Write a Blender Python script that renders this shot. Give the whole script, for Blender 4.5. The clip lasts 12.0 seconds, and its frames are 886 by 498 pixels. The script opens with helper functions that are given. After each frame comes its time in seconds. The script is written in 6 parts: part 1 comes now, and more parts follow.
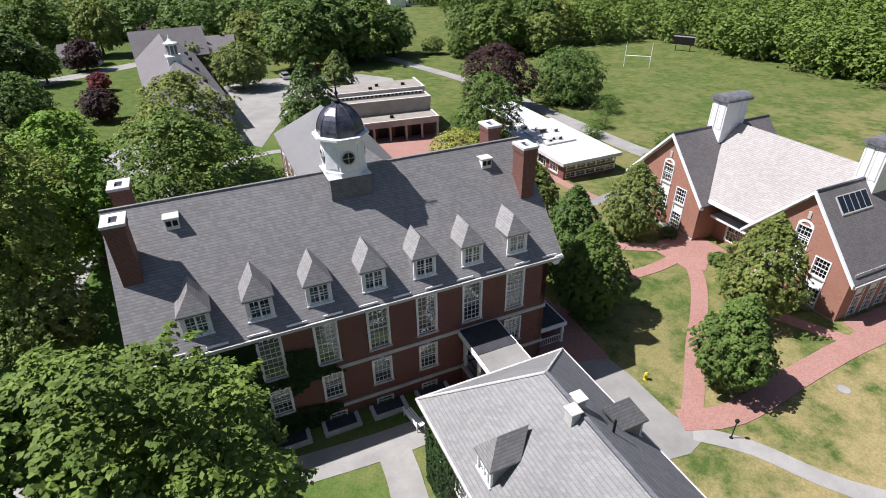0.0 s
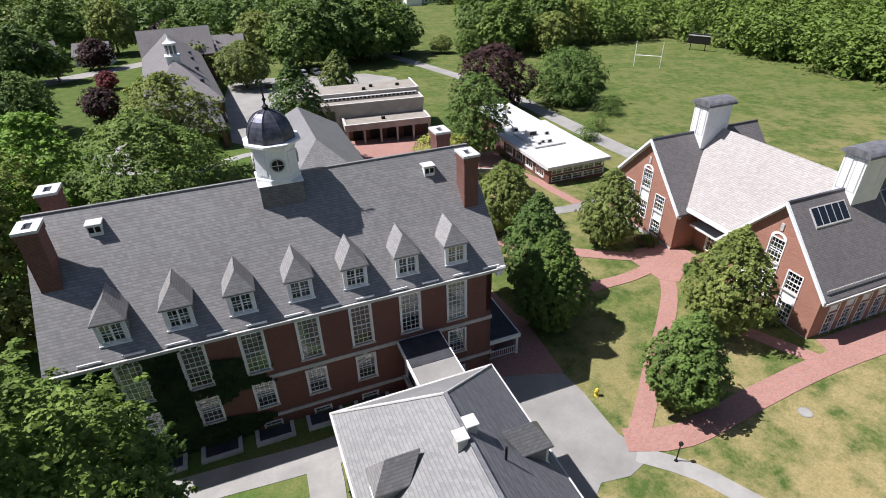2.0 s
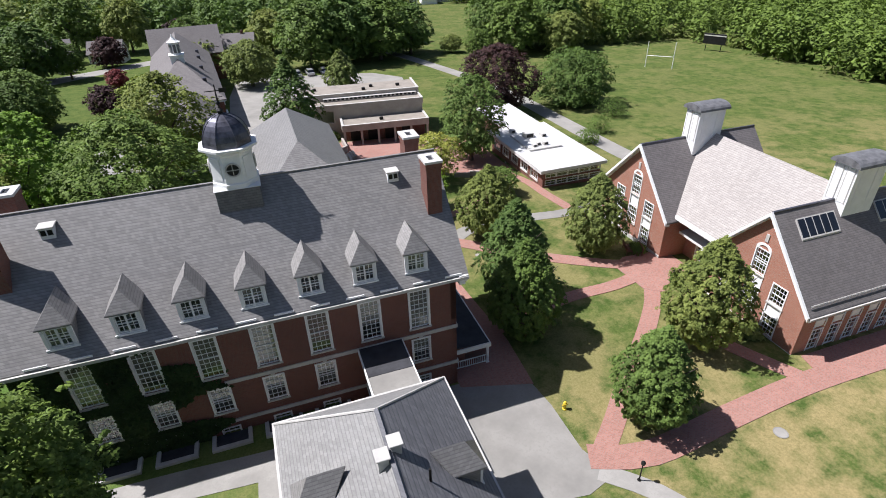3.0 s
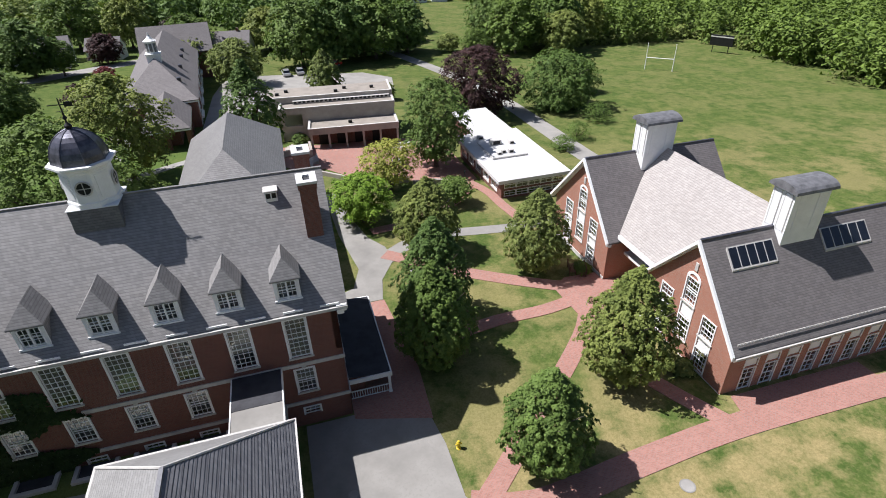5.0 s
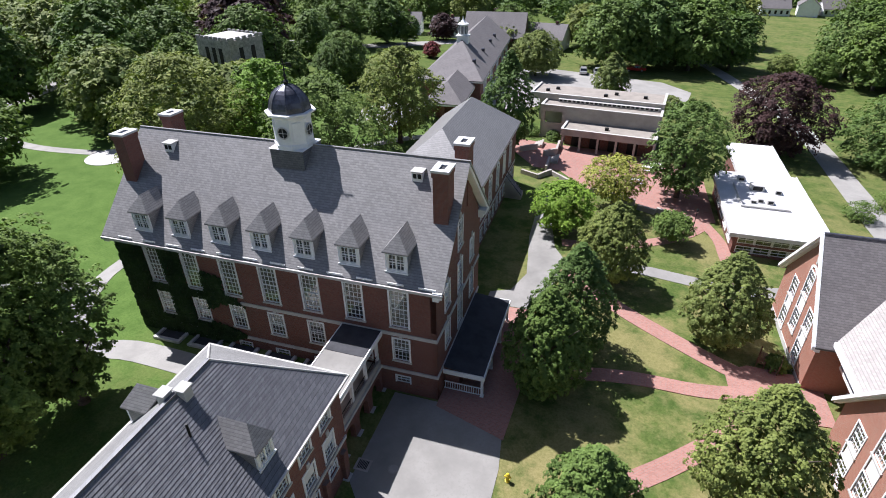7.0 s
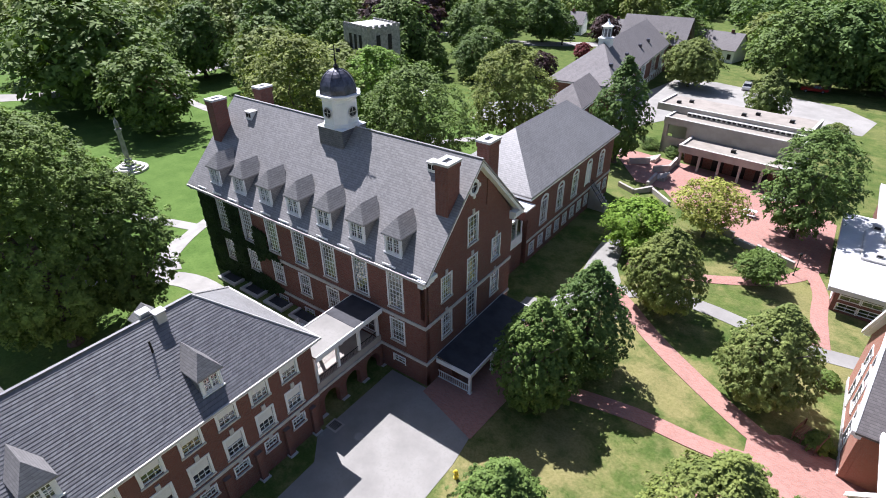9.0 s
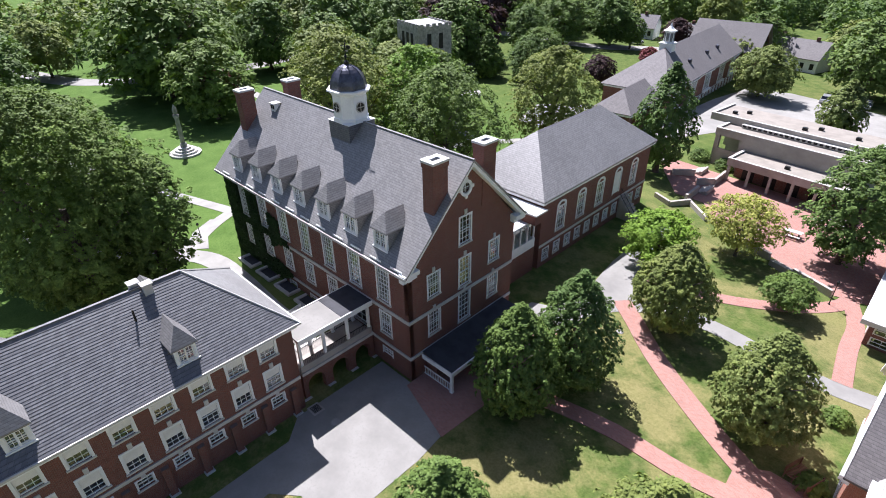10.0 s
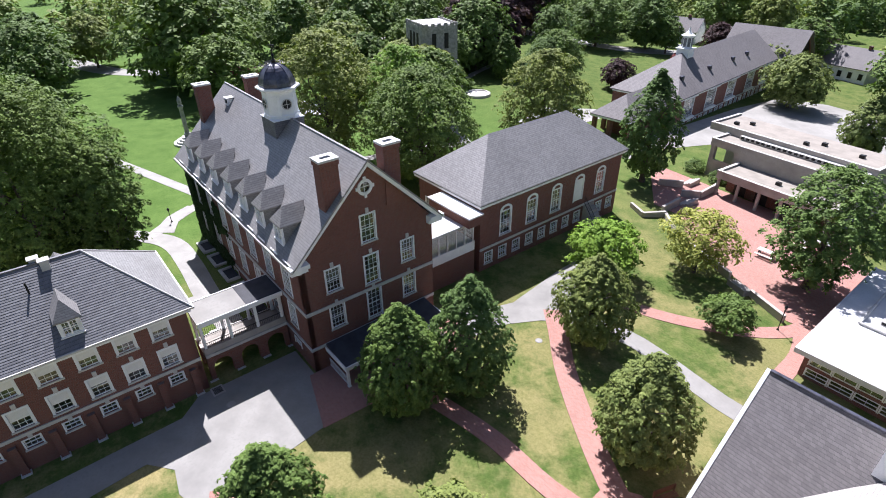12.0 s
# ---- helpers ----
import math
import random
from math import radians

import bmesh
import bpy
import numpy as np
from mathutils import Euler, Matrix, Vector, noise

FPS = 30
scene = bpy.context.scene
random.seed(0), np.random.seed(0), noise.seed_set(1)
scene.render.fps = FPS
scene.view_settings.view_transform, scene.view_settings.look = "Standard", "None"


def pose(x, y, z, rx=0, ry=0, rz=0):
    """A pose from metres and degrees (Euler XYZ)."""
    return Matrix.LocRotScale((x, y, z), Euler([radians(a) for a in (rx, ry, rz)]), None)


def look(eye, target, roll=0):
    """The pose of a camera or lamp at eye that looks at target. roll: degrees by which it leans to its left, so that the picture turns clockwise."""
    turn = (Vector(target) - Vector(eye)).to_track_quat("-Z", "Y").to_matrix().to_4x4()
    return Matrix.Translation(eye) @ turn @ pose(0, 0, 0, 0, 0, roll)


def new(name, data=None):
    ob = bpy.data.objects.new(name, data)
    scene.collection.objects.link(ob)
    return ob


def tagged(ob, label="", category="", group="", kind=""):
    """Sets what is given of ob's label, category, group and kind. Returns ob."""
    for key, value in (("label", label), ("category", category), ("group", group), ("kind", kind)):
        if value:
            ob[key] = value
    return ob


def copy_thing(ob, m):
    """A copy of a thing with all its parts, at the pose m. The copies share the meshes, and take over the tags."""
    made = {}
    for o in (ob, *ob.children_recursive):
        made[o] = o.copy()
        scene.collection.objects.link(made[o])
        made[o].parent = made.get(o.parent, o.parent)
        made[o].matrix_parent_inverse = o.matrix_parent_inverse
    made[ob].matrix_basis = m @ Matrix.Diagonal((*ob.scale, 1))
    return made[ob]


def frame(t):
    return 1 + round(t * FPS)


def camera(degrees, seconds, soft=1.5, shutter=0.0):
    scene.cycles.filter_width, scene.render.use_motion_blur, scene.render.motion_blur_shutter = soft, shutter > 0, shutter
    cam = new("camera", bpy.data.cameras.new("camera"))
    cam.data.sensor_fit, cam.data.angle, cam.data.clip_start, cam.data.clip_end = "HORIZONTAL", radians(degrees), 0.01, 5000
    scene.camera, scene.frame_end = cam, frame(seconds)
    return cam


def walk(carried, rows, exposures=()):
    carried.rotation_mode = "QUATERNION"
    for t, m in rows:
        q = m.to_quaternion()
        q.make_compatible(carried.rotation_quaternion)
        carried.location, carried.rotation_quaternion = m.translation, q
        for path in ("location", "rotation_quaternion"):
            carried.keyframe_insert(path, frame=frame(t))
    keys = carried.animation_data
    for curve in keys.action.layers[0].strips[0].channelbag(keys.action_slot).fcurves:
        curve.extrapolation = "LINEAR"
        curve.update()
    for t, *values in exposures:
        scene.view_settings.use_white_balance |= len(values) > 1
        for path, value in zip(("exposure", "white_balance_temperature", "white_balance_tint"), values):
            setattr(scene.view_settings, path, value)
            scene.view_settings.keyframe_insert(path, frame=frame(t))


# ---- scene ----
cam = camera(78.6, 12.0, soft=0.95)
PATH = [
    (0, (-19.668, -26.375, 29.811), (-18.978, -24.807, 28.778), -1.0),
    (0.5, (-18.604, -26.61, 29.802), (-17.939, -25.033, 28.768), -1.2),
    (1, (-17.285, -26.896, 29.812), (-16.637, -25.312, 28.777), -1.3),
    (1.5, (-15.787, -27.199, 29.871), (-15.16, -25.607, 28.835), -1.4),
    (2, (-14.057, -27.536, 29.945), (-13.447, -25.939, 28.907), -1.5),
    (2.5, (-12.27, -27.828, 29.987), (-11.67, -26.228, 28.948), -1.5),
    (2.7, (-11.495, -27.931, 29.987), (-10.91, -26.326, 28.947), -1.6),
    (4.3, (-4.299, -27.965, 30.031), (-3.932, -26.299, 28.988), -1.8),
    (4.5, (-3.388, -27.908, 30.03), (-3.006, -26.245, 28.986), -1.8),
    (5, (-0.88, -27.63, 29.999), (-0.412, -25.993, 28.95), -1.8),
    (5.5, (1.589, -27.432, 30.052), (1.943, -25.765, 29.004), -1.7),
    (6, (3.94, -27.33, 30.098), (3.9, -25.624, 29.056), -1.1),
    (6.1, (4.438, -27.307, 30.097), (4.306, -25.603, 29.058), -0.9),
    (6.5, (6.511, -27.183, 30.079), (6.124, -25.518, 29.041), -0.8),
    (7, (9.009, -26.74, 30.058), (8.492, -25.11, 29.02), -0.7),
    (7.2, (9.983, -26.536, 30.07), (9.43, -24.918, 29.031), -0.7),
    (8.8, (17.562, -23.529, 30.024), (16.596, -22.122, 28.982), -0.8),
    (9, (18.474, -22.988, 30.031), (17.462, -21.612, 28.991), -0.5),
    (9.5, (20.631, -21.487, 30.061), (19.514, -20.194, 29.021), -0.5),
    (10, (22.826, -19.734, 30.065), (21.628, -18.515, 29.025), -0.5),
    (10.5, (24.943, -17.902, 30.136), (23.693, -16.739, 29.096), -0.5),
    (11, (26.949, -15.91, 30.202), (25.655, -14.796, 29.161), -0.5),
    (11.5, (28.858, -13.77, 30.251), (27.544, -12.682, 29.208), -0.4),
    (12, (30.758, -11.663, 30.314), (29.423, -10.599, 29.272), -0.6),
]
walk(cam, [(t, look(eye, target, roll)) for t, eye, target, roll in PATH],
     exposures=[(0.0, 0.58, 6050, 15), (5.5, 0.54, 6100, 14), (7.0, 0.77, 5900, 16), (9.0, 1.06, 5850, 18), (12.0, 1.09, 5850, 18)])

# ---- light ----
SUN_DIR = Vector((0.60, -0.285, -1.0)).normalized()
world = bpy.data.worlds.new("world")
scene.world = world
world.use_nodes = True
wn = world.node_tree.nodes
sky = wn.new("ShaderNodeTexSky")
sky.sky_type = 'NISHITA'
sky.sun_disc = False
sky.sun_elevation = math.asin(-SUN_DIR.z)
sky.sun_rotation = math.atan2(-SUN_DIR.x, -SUN_DIR.y)
sky.dust_density = 1.5
world.node_tree.links.new(sky.outputs[0], wn["Background"].inputs[0])
wn["Background"].inputs[1].default_value = 0.05
sun_data = bpy.data.lights.new("sun", 'SUN')
sun_data.energy = 5.0
sun_data.angle = radians(0.55)
sun_data.color = (1.0, 0.965, 0.91)
sun_lamp = new("sun", sun_data)
sun_lamp.matrix_world = look((0, 0, 60), Vector((0, 0, 60)) + SUN_DIR)


# ---- materials ----
def node(nt, kind, **values):
    n = nt.nodes.new(kind)
    for key, v in values.items():
        n.inputs[key.replace("_", " ")].default_value = v
    return n


def ramp(nt, fac, *stops):
    n = nt.nodes.new("ShaderNodeValToRGB")
    els = n.color_ramp.elements
    while len(els) < len(stops):
        els.new(0.5)
    for e, (p, c) in zip(els, stops):
        e.position, e.color = p, (*c, 1)
    nt.links.new(fac, n.inputs[0])
    return n.outputs[0]


def mixc(nt, a, b, fac, mode='MIX'):
    n = nt.nodes.new("ShaderNodeMix")
    n.data_type, n.blend_type = 'RGBA', mode
    for sock, v in ((n.inputs[0], fac), (n.inputs[6], a), (n.inputs[7], b)):
        if isinstance(v, (int, float)):
            sock.default_value = v
        elif isinstance(v, tuple):
            sock.default_value = (*v, 1)
        else:
            nt.links.new(v, sock)
    return n.outputs[2]


def noise_tex(nt, vec, scale, detail=4.0, rough=0.6):
    n = node(nt, "ShaderNodeTexNoise", Scale=scale, Detail=detail, Roughness=rough)
    nt.links.new(vec, n.inputs["Vector"])
    return n.outputs["Fac"]


def start(name, rough=0.8, metal=0.0, spec=0.3):
    m = bpy.data.materials.new(name)
    m.use_nodes = True
    nt = m.node_tree
    b = nt.nodes["Principled BSDF"]
    b.inputs["Roughness"].default_value = rough
    b.inputs["Metallic"].default_value = metal
    b.inputs["Specular IOR Level"].default_value = spec
    co = nt.nodes.new("ShaderNodeTexCoord").outputs["Object"]
    return m, nt, b, co


def bump(nt, b, height, strength=0.4, dist=0.02):
    n = node(nt, "ShaderNodeBump", Strength=strength, Distance=dist)
    nt.links.new(height, n.inputs["Height"])
    nt.links.new(n.outputs[0], b.inputs["Normal"])


def plain(name, colour, rough=0.7, metal=0.0, vary=0.18, scale=1.2, spec=0.3):
    """A painted or cast surface with faint stains and fine grain."""
    m, nt, b, co = start(name, rough, metal, spec)
    dark = tuple(c * (1 - 2 * vary) for c in colour)
    a = mixc(nt, dark, colour, ramp(nt, noise_tex(nt, co, scale), (0.3, (0, 0, 0)), (0.6, (1, 1, 1))))
    fine = noise_tex(nt, co, scale * 14, 3)
    c = mixc(nt, a, tuple(x * 0.82 for x in colour), ramp(nt, fine, (0.5, (0, 0, 0)), (0.8, (1, 1, 1))))
    nt.links.new(c, b.inputs["Base Color"])
    bump(nt, b, fine, 0.15, 0.01)
    return m


def flat_coords(nt, co, zscale=1.0):
    """(x + y, z): one plane of coordinates for any upright or sloping face."""
    s = nt.nodes.new("ShaderNodeSeparateXYZ")
    nt.links.new(co, s.inputs[0])
    add = nt.nodes.new("ShaderNodeMath")
    nt.links.new(s.outputs[0], add.inputs[0])
    nt.links.new(s.outputs[1], add.inputs[1])
    mul = nt.nodes.new("ShaderNodeMath")
    mul.operation = 'MULTIPLY'
    nt.links.new(s.outputs[2], mul.inputs[0])
    mul.inputs[1].default_value = zscale
    c = nt.nodes.new("ShaderNodeCombineXYZ")
    nt.links.new(add.outputs[0], c.inputs[0])
    nt.links.new(mul.outputs[0], c.inputs[1])
    return c.outputs[0]


def coursed(name, c1, c2, joint, wide, high, gap, rough=0.85, zscale=1.0, ground=False, vary=0.35, relief=0.3, stain=(0.5, 0.5, 0.5), rows=0.0):
    m, nt, b, co = start(name, rough, spec=0.55 if rows else 0.3)
    vec = co if ground else flat_coords(nt, co, zscale)
    t = node(nt, "ShaderNodeTexBrick", Color1=(*c1, 1), Color2=(*c2, 1), Mortar=(*joint, 1), Scale=1.0)
    t.inputs["Mortar Size"].default_value = gap
    t.inputs["Brick Width"].default_value = wide
    t.inputs["Row Height"].default_value = high
    t.inputs["Bias"].default_value = -0.1
    nt.links.new(vec, t.inputs["Vector"])
    big = noise_tex(nt, co, 0.22, 5, 0.65)
    mid = noise_tex(nt, co, 1.7, 5, 0.7)
    c = mixc(nt, t.outputs["Color"], stain, ramp(nt, big, (0.42, (0, 0, 0)), (0.75, (vary, vary, vary))), 'MULTIPLY')
    c = mixc(nt, c, (1.25, 1.22, 1.18), ramp(nt, mid, (0.5, (0, 0, 0)), (0.8, (vary, vary, vary))), 'MULTIPLY')
    if rows:
        s = nt.nodes.new("ShaderNodeSeparateXYZ")
        nt.links.new(co, s.inputs[0])
        d = nt.nodes.new("ShaderNodeMath")
        d.operation = 'DIVIDE'
        nt.links.new(s.outputs[2], d.inputs[0])
        d.inputs[1].default_value = rows
        f = nt.nodes.new("ShaderNodeMath")
        f.operation = 'FRACT'
        nt.links.new(d.outputs[0], f.inputs[0])
        c = mixc(nt, c, (0.7, 0.7, 0.71), ramp(nt, f.outputs[0], (0.0, (1, 1, 1)), (0.16, (0.5, 0.5, 0.5)), (0.3, (0, 0, 0))), 'MULTIPLY')
    tiny = noise_tex(nt, co, 11.0, 3, 0.8)
    c = mixc(nt, c, (0.6, 0.6, 0.62), ramp(nt, tiny, (0.52, (0, 0, 0)), (0.72, (vary, vary, vary))), 'MULTIPLY')
    nt.links.new(c, b.inputs["Base Color"])
    bump(nt, b, t.outputs["Fac"], -relief, 0.02)
    return m


BRICK = coursed("brick", (0.205, 0.078, 0.057), (0.140, 0.055, 0.044), (0.19, 0.14, 0.118), 0.22, 0.075, 0.008)
BRICK_PALE = coursed("orange brick", (0.40, 0.175, 0.12), (0.32, 0.132, 0.09), (0.36, 0.26, 0.2), 0.22, 0.075, 0.008)
SLATE = coursed("grey slate", (0.262, 0.252, 0.244), (0.195, 0.187, 0.181), (0.157, 0.151, 0.147), 0.22, 0.13, 0.005, 0.42, vary=0.45, relief=0.4, stain=(0.66, 0.65, 0.64), rows=0.13)
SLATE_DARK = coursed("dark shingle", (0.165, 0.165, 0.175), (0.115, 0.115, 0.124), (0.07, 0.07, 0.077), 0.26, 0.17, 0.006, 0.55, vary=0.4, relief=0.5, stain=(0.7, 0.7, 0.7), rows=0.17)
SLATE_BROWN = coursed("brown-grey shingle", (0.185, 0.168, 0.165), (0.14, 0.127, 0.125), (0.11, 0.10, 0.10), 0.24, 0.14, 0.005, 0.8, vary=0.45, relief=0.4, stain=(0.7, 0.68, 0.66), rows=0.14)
SHINGLE_LIGHTER = coursed("lighter grey shingle", (0.262, 0.258, 0.25), (0.21, 0.206, 0.20), (0.18, 0.176, 0.172), 0.24, 0.14, 0.005, 0.75, vary=0.6, relief=0.25, stain=(0.72, 0.7, 0.7), rows=0.14)
# shingle with the sun's brightening put into its base colour
SHINGLE_SUNLIT = coursed("sunlit pale shingle", (0.40, 0.37, 0.345), (0.325, 0.298, 0.278), (0.27, 0.246, 0.23), 0.22, 0.14, 0.005, 0.8, vary=0.4, relief=0.4, stain=(0.75, 0.72, 0.7), rows=0.14)
PAVER = coursed("brick paving", (0.40, 0.20, 0.16), (0.31, 0.15, 0.12), (0.30, 0.23, 0.20), 0.22, 0.11, 0.01, 0.9, ground=True, vary=0.35, relief=0.2, stain=(0.7, 0.62, 0.58))
WHITE = plain("white paint", (0.84, 0.84, 0.83), 0.5, vary=0.05)
STONE = plain("pale stone trim", (0.55, 0.53, 0.50), 0.75, vary=0.12)
CONCRETE = plain("weathered concrete", (0.42, 0.38, 0.34), 0.85, vary=0.14, scale=0.5)
CONCRETE_PATH = plain("concrete walk", (0.34, 0.325, 0.30), 0.9, vary=0.12, scale=0.6)
ASPHALT = plain("bleached asphalt", (0.285, 0.272, 0.25), 0.92, vary=0.13, scale=0.35)
LOT = plain("pale worn asphalt", (0.32, 0.305, 0.28), 0.95, vary=0.14, scale=0.2)
MEMBRANE = plain("white roof membrane", (0.62, 0.61, 0.60), 0.6, vary=0.10, scale=0.4)
GRAVEL_ROOF = plain("gravel roof", (0.315, 0.28, 0.24), 0.95, vary=0.12, scale=0.7)
TAR = plain("dark roof felt", (0.055, 0.055, 0.062), 0.75, vary=0.2)
LEAD = plain("weathered lead", (0.12, 0.12, 0.15), 0.38, 0.6, vary=0.3, scale=2.5)
DARK = plain("dark metal", (0.03, 0.03, 0.03), 0.5, 0.6)
YELLOW = plain("yellow paint", (0.75, 0.55, 0.04), 0.45)
RED = plain("red car paint", (0.5, 0.03, 0.025), 0.3, spec=0.5)
SILVER = plain("silver car paint", (0.5, 0.5, 0.52), 0.3, 0.5)
RUBBER = plain("tyre rubber", (0.02, 0.02, 0.02), 0.9)
BARK = plain("bark", (0.12, 0.095, 0.075), 0.95, vary=0.3, scale=4)
BLIND = plain("pale window shade", (0.80, 0.78, 0.74), 0.8, vary=0.06)
SHADE_WARM = plain("buff roller shade", (0.30, 0.265, 0.21), 0.85, vary=0.12, scale=0.7)
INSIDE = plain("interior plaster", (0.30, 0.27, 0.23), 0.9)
WOODWORK = plain("brown timber", (0.20, 0.10, 0.06), 0.7)
FIELDSTONE = plain("grey fieldstone", (0.36, 0.345, 0.32), 0.9, vary=0.28, scale=2.2)


def glass_material(name, tint, gloss):
    m = bpy.data.materials.new(name)
    m.use_nodes = True
    nt = m.node_tree
    nt.nodes.remove(nt.nodes["Principled BSDF"])
    tr = node(nt, "ShaderNodeBsdfTransparent", Color=(*tint, 1))
    gl = node(nt, "ShaderNodeBsdfGlossy", Roughness=0.03)
    lw = node(nt, "ShaderNodeLayerWeight", Blend=0.5)
    fr = nt.nodes.new("ShaderNodeMapRange")
    cube = nt.nodes.new("ShaderNodeMath")
    cube.operation = 'POWER'
    cube.inputs[1].default_value = 3.0
    nt.links.new(lw.outputs["Facing"], cube.inputs[0])
    nt.links.new(cube.outputs[0], fr.inputs[0])
    fr.inputs[3].default_value, fr.inputs[4].default_value = gloss, 0.75
    mx = nt.nodes.new("ShaderNodeMixShader")
    nt.links.new(fr.outputs[0], mx.inputs[0])
    nt.links.new(tr.outputs[0], mx.inputs[1])
    nt.links.new(gl.outputs[0], mx.inputs[2])
    nt.links.new(mx.outputs[0], nt.nodes["Material Output"].inputs[0])
    return m


GLASS = glass_material("window glass", (0.93, 0.96, 0.96), 0.08)


def leaf_material(name, c1, c2, thin=0.35):
    m, nt, b, co = start(name, 0.65, spec=0.18)
    geo = nt.nodes.new("ShaderNodeNewGeometry")
    obj = nt.nodes.new("ShaderNodeObjectInfo")
    mean = tuple(0.6 * x + 0.4 * y for x, y in zip(c1, c2))
    c = ramp(nt, geo.outputs["Random Per Island"], (0.0, mean), (1.0, c2))
    c = mixc(nt, c, tuple(x * 0.75 for x in c1), ramp(nt, noise_tex(nt, co, 0.5, 3), (0.35, (1, 1, 1)), (0.65, (0, 0, 0))))
    c = mixc(nt, c, (1.18, 1.1, 0.8), ramp(nt, obj.outputs["Random"], (0.0, (0, 0, 0)), (1.0, (0.8, 0.8, 0.8))), 'MULTIPLY')
    nt.links.new(c, b.inputs["Base Color"])
    tl = nt.nodes.new("ShaderNodeBsdfTranslucent")
    nt.links.new(mixc(nt, c, (1.2, 1.4, 0.6), 1.0, 'MULTIPLY'), tl.inputs[0])
    mx = nt.nodes.new("ShaderNodeMixShader")
    mx.inputs[0].default_value = thin
    nt.links.new(b.outputs[0], mx.inputs[1])
    nt.links.new(tl.outputs[0], mx.inputs[2])
    nt.links.new(mx.outputs[0], nt.nodes["Material Output"].inputs[0])
    return m


LEAF = leaf_material("maple leaves", (0.094, 0.152, 0.035), (0.173, 0.255, 0.062), 0.12)
LEAF_LINDEN = leaf_material("linden leaves", (0.141, 0.187, 0.051), (0.263, 0.307, 0.090), 0.14)
LEAF_DARK = leaf_material("dark leaves", (0.084, 0.146, 0.037), (0.158, 0.237, 0.059), 0.13)
LEAF_BRIGHT = leaf_material("bright leaves", (0.145, 0.262, 0.035), (0.245, 0.377, 0.064), 0.15)
LEAF_YELLOW = leaf_material("yellow-green leaves", (0.231, 0.271, 0.054), (0.398, 0.401, 0.107), 0.15)
LEAF_PURPLE = leaf_material("copper beech leaves", (0.045, 0.026, 0.030), (0.095, 0.048, 0.052), 0.18)
LEAF_PINK = leaf_material("red leaves", (0.160, 0.035, 0.050), (0.270, 0.080, 0.100), 0.18)
IVY = leaf_material("ivy leaves", (0.022, 0.045, 0.016), (0.045, 0.08, 0.026), 0.15)


def lawn_material():
    m, nt, b, co = start("lawn", 0.95, spec=0.1)
    s = nt.nodes.new("ShaderNodeSeparateXYZ")
    nt.links.new(co, s.inputs[0])
    wide = node(nt, "ShaderNodeMapRange")
    for i, v in ((1, -28.0), (2, 6.0), (3, 0.0), (4, 1.0)):
        wide.inputs[i].default_value = v
    nt.links.new(s.outputs[0], wide.inputs[0])
    far = node(nt, "ShaderNodeMapRange")
    for i, v in ((1, -20.0), (2, 80.0), (3, 0.0), (4, 1.0)):
        far.inputs[i].default_value = v
    nt.links.new(s.outputs[1], far.inputs[0])
    dryness = ramp(nt, far.outputs[0], (0.0, (1, 1, 1)), (0.11, (0.85, 0.85, 0.85)), (0.18, (0.5, 0.5, 0.5)), (0.5, (0.45, 0.45, 0.45)), (0.72, (0.18, 0.18, 0.18)))
    lush = mixc(nt, (0.082, 0.142, 0.03), (0.112, 0.18, 0.042), ramp(nt, noise_tex(nt, co, 0.4), (0.35, (0, 0, 0)), (0.65, (1, 1, 1))))
    dull = mixc(nt, (0.072, 0.112, 0.026), (0.125, 0.155, 0.042), ramp(nt, noise_tex(nt, co, 0.6), (0.35, (0, 0, 0)), (0.65, (1, 1, 1))))
    back = node(nt, "ShaderNodeMapRange")
    for i, v in ((1, 45.0), (2, 75.0), (3, 0.0), (4, 1.0)):
        back.inputs[i].default_value = v
    nt.links.new(s.outputs[1], back.inputs[0])
    either = nt.nodes.new("ShaderNodeMath")
    either.operation = 'MAXIMUM'
    nt.links.new(wide.outputs[0], either.inputs[0])
    nt.links.new(back.outputs[0], either.inputs[1])
    c = mixc(nt, lush, dull, either.outputs[0])
    patch = noise_tex(nt, co, 0.15, 7, 0.66)
    dry = mixc(nt, (0.43, 0.325, 0.165), (0.30, 0.24, 0.11), noise_tex(nt, co, 1.5))
    f = ramp(nt, patch, (0.445, (0, 0, 0)), (0.57, (0.95, 0.95, 0.95)))
    f = mixc(nt, f, wide.outputs[0], 1.0, 'MULTIPLY')
    f = mixc(nt, f, dryness, 1.0, 'MULTIPLY')
    c = mixc(nt, c, dry, f)
    tuft = ramp(nt, noise_tex(nt, co, 0.9, 6, 0.72), (0.46, (0, 0, 0)), (0.68, (0.8, 0.8, 0.8)))
    c = mixc(nt, c, mixc(nt, dry, (0.115, 0.145, 0.05), 0.35), mixc(nt, mixc(nt, tuft, wide.outputs[0], 1.0, 'MULTIPLY'), dryness, 1.0, 'MULTIPLY'))
    fine = noise_tex(nt, co, 5.0, 5, 0.8)
    c = mixc(nt, c, (0.5, 0.56, 0.46), ramp(nt, fine, (0.4, (0, 0, 0)), (0.7, (0.8, 0.8, 0.8))), 'MULTIPLY')
    nt.links.new(c, b.inputs["Base Color"])
    bump(nt, b, fine, 0.7, 0.06)
    return m


LAWN = lawn_material()


# ---- building blocks ----
PLACE = {}


def ease(a, b, v):
    t = min(1.0, max(0.0, (v - a) / (b - a)))
    return t * t * (3 - 2 * t)


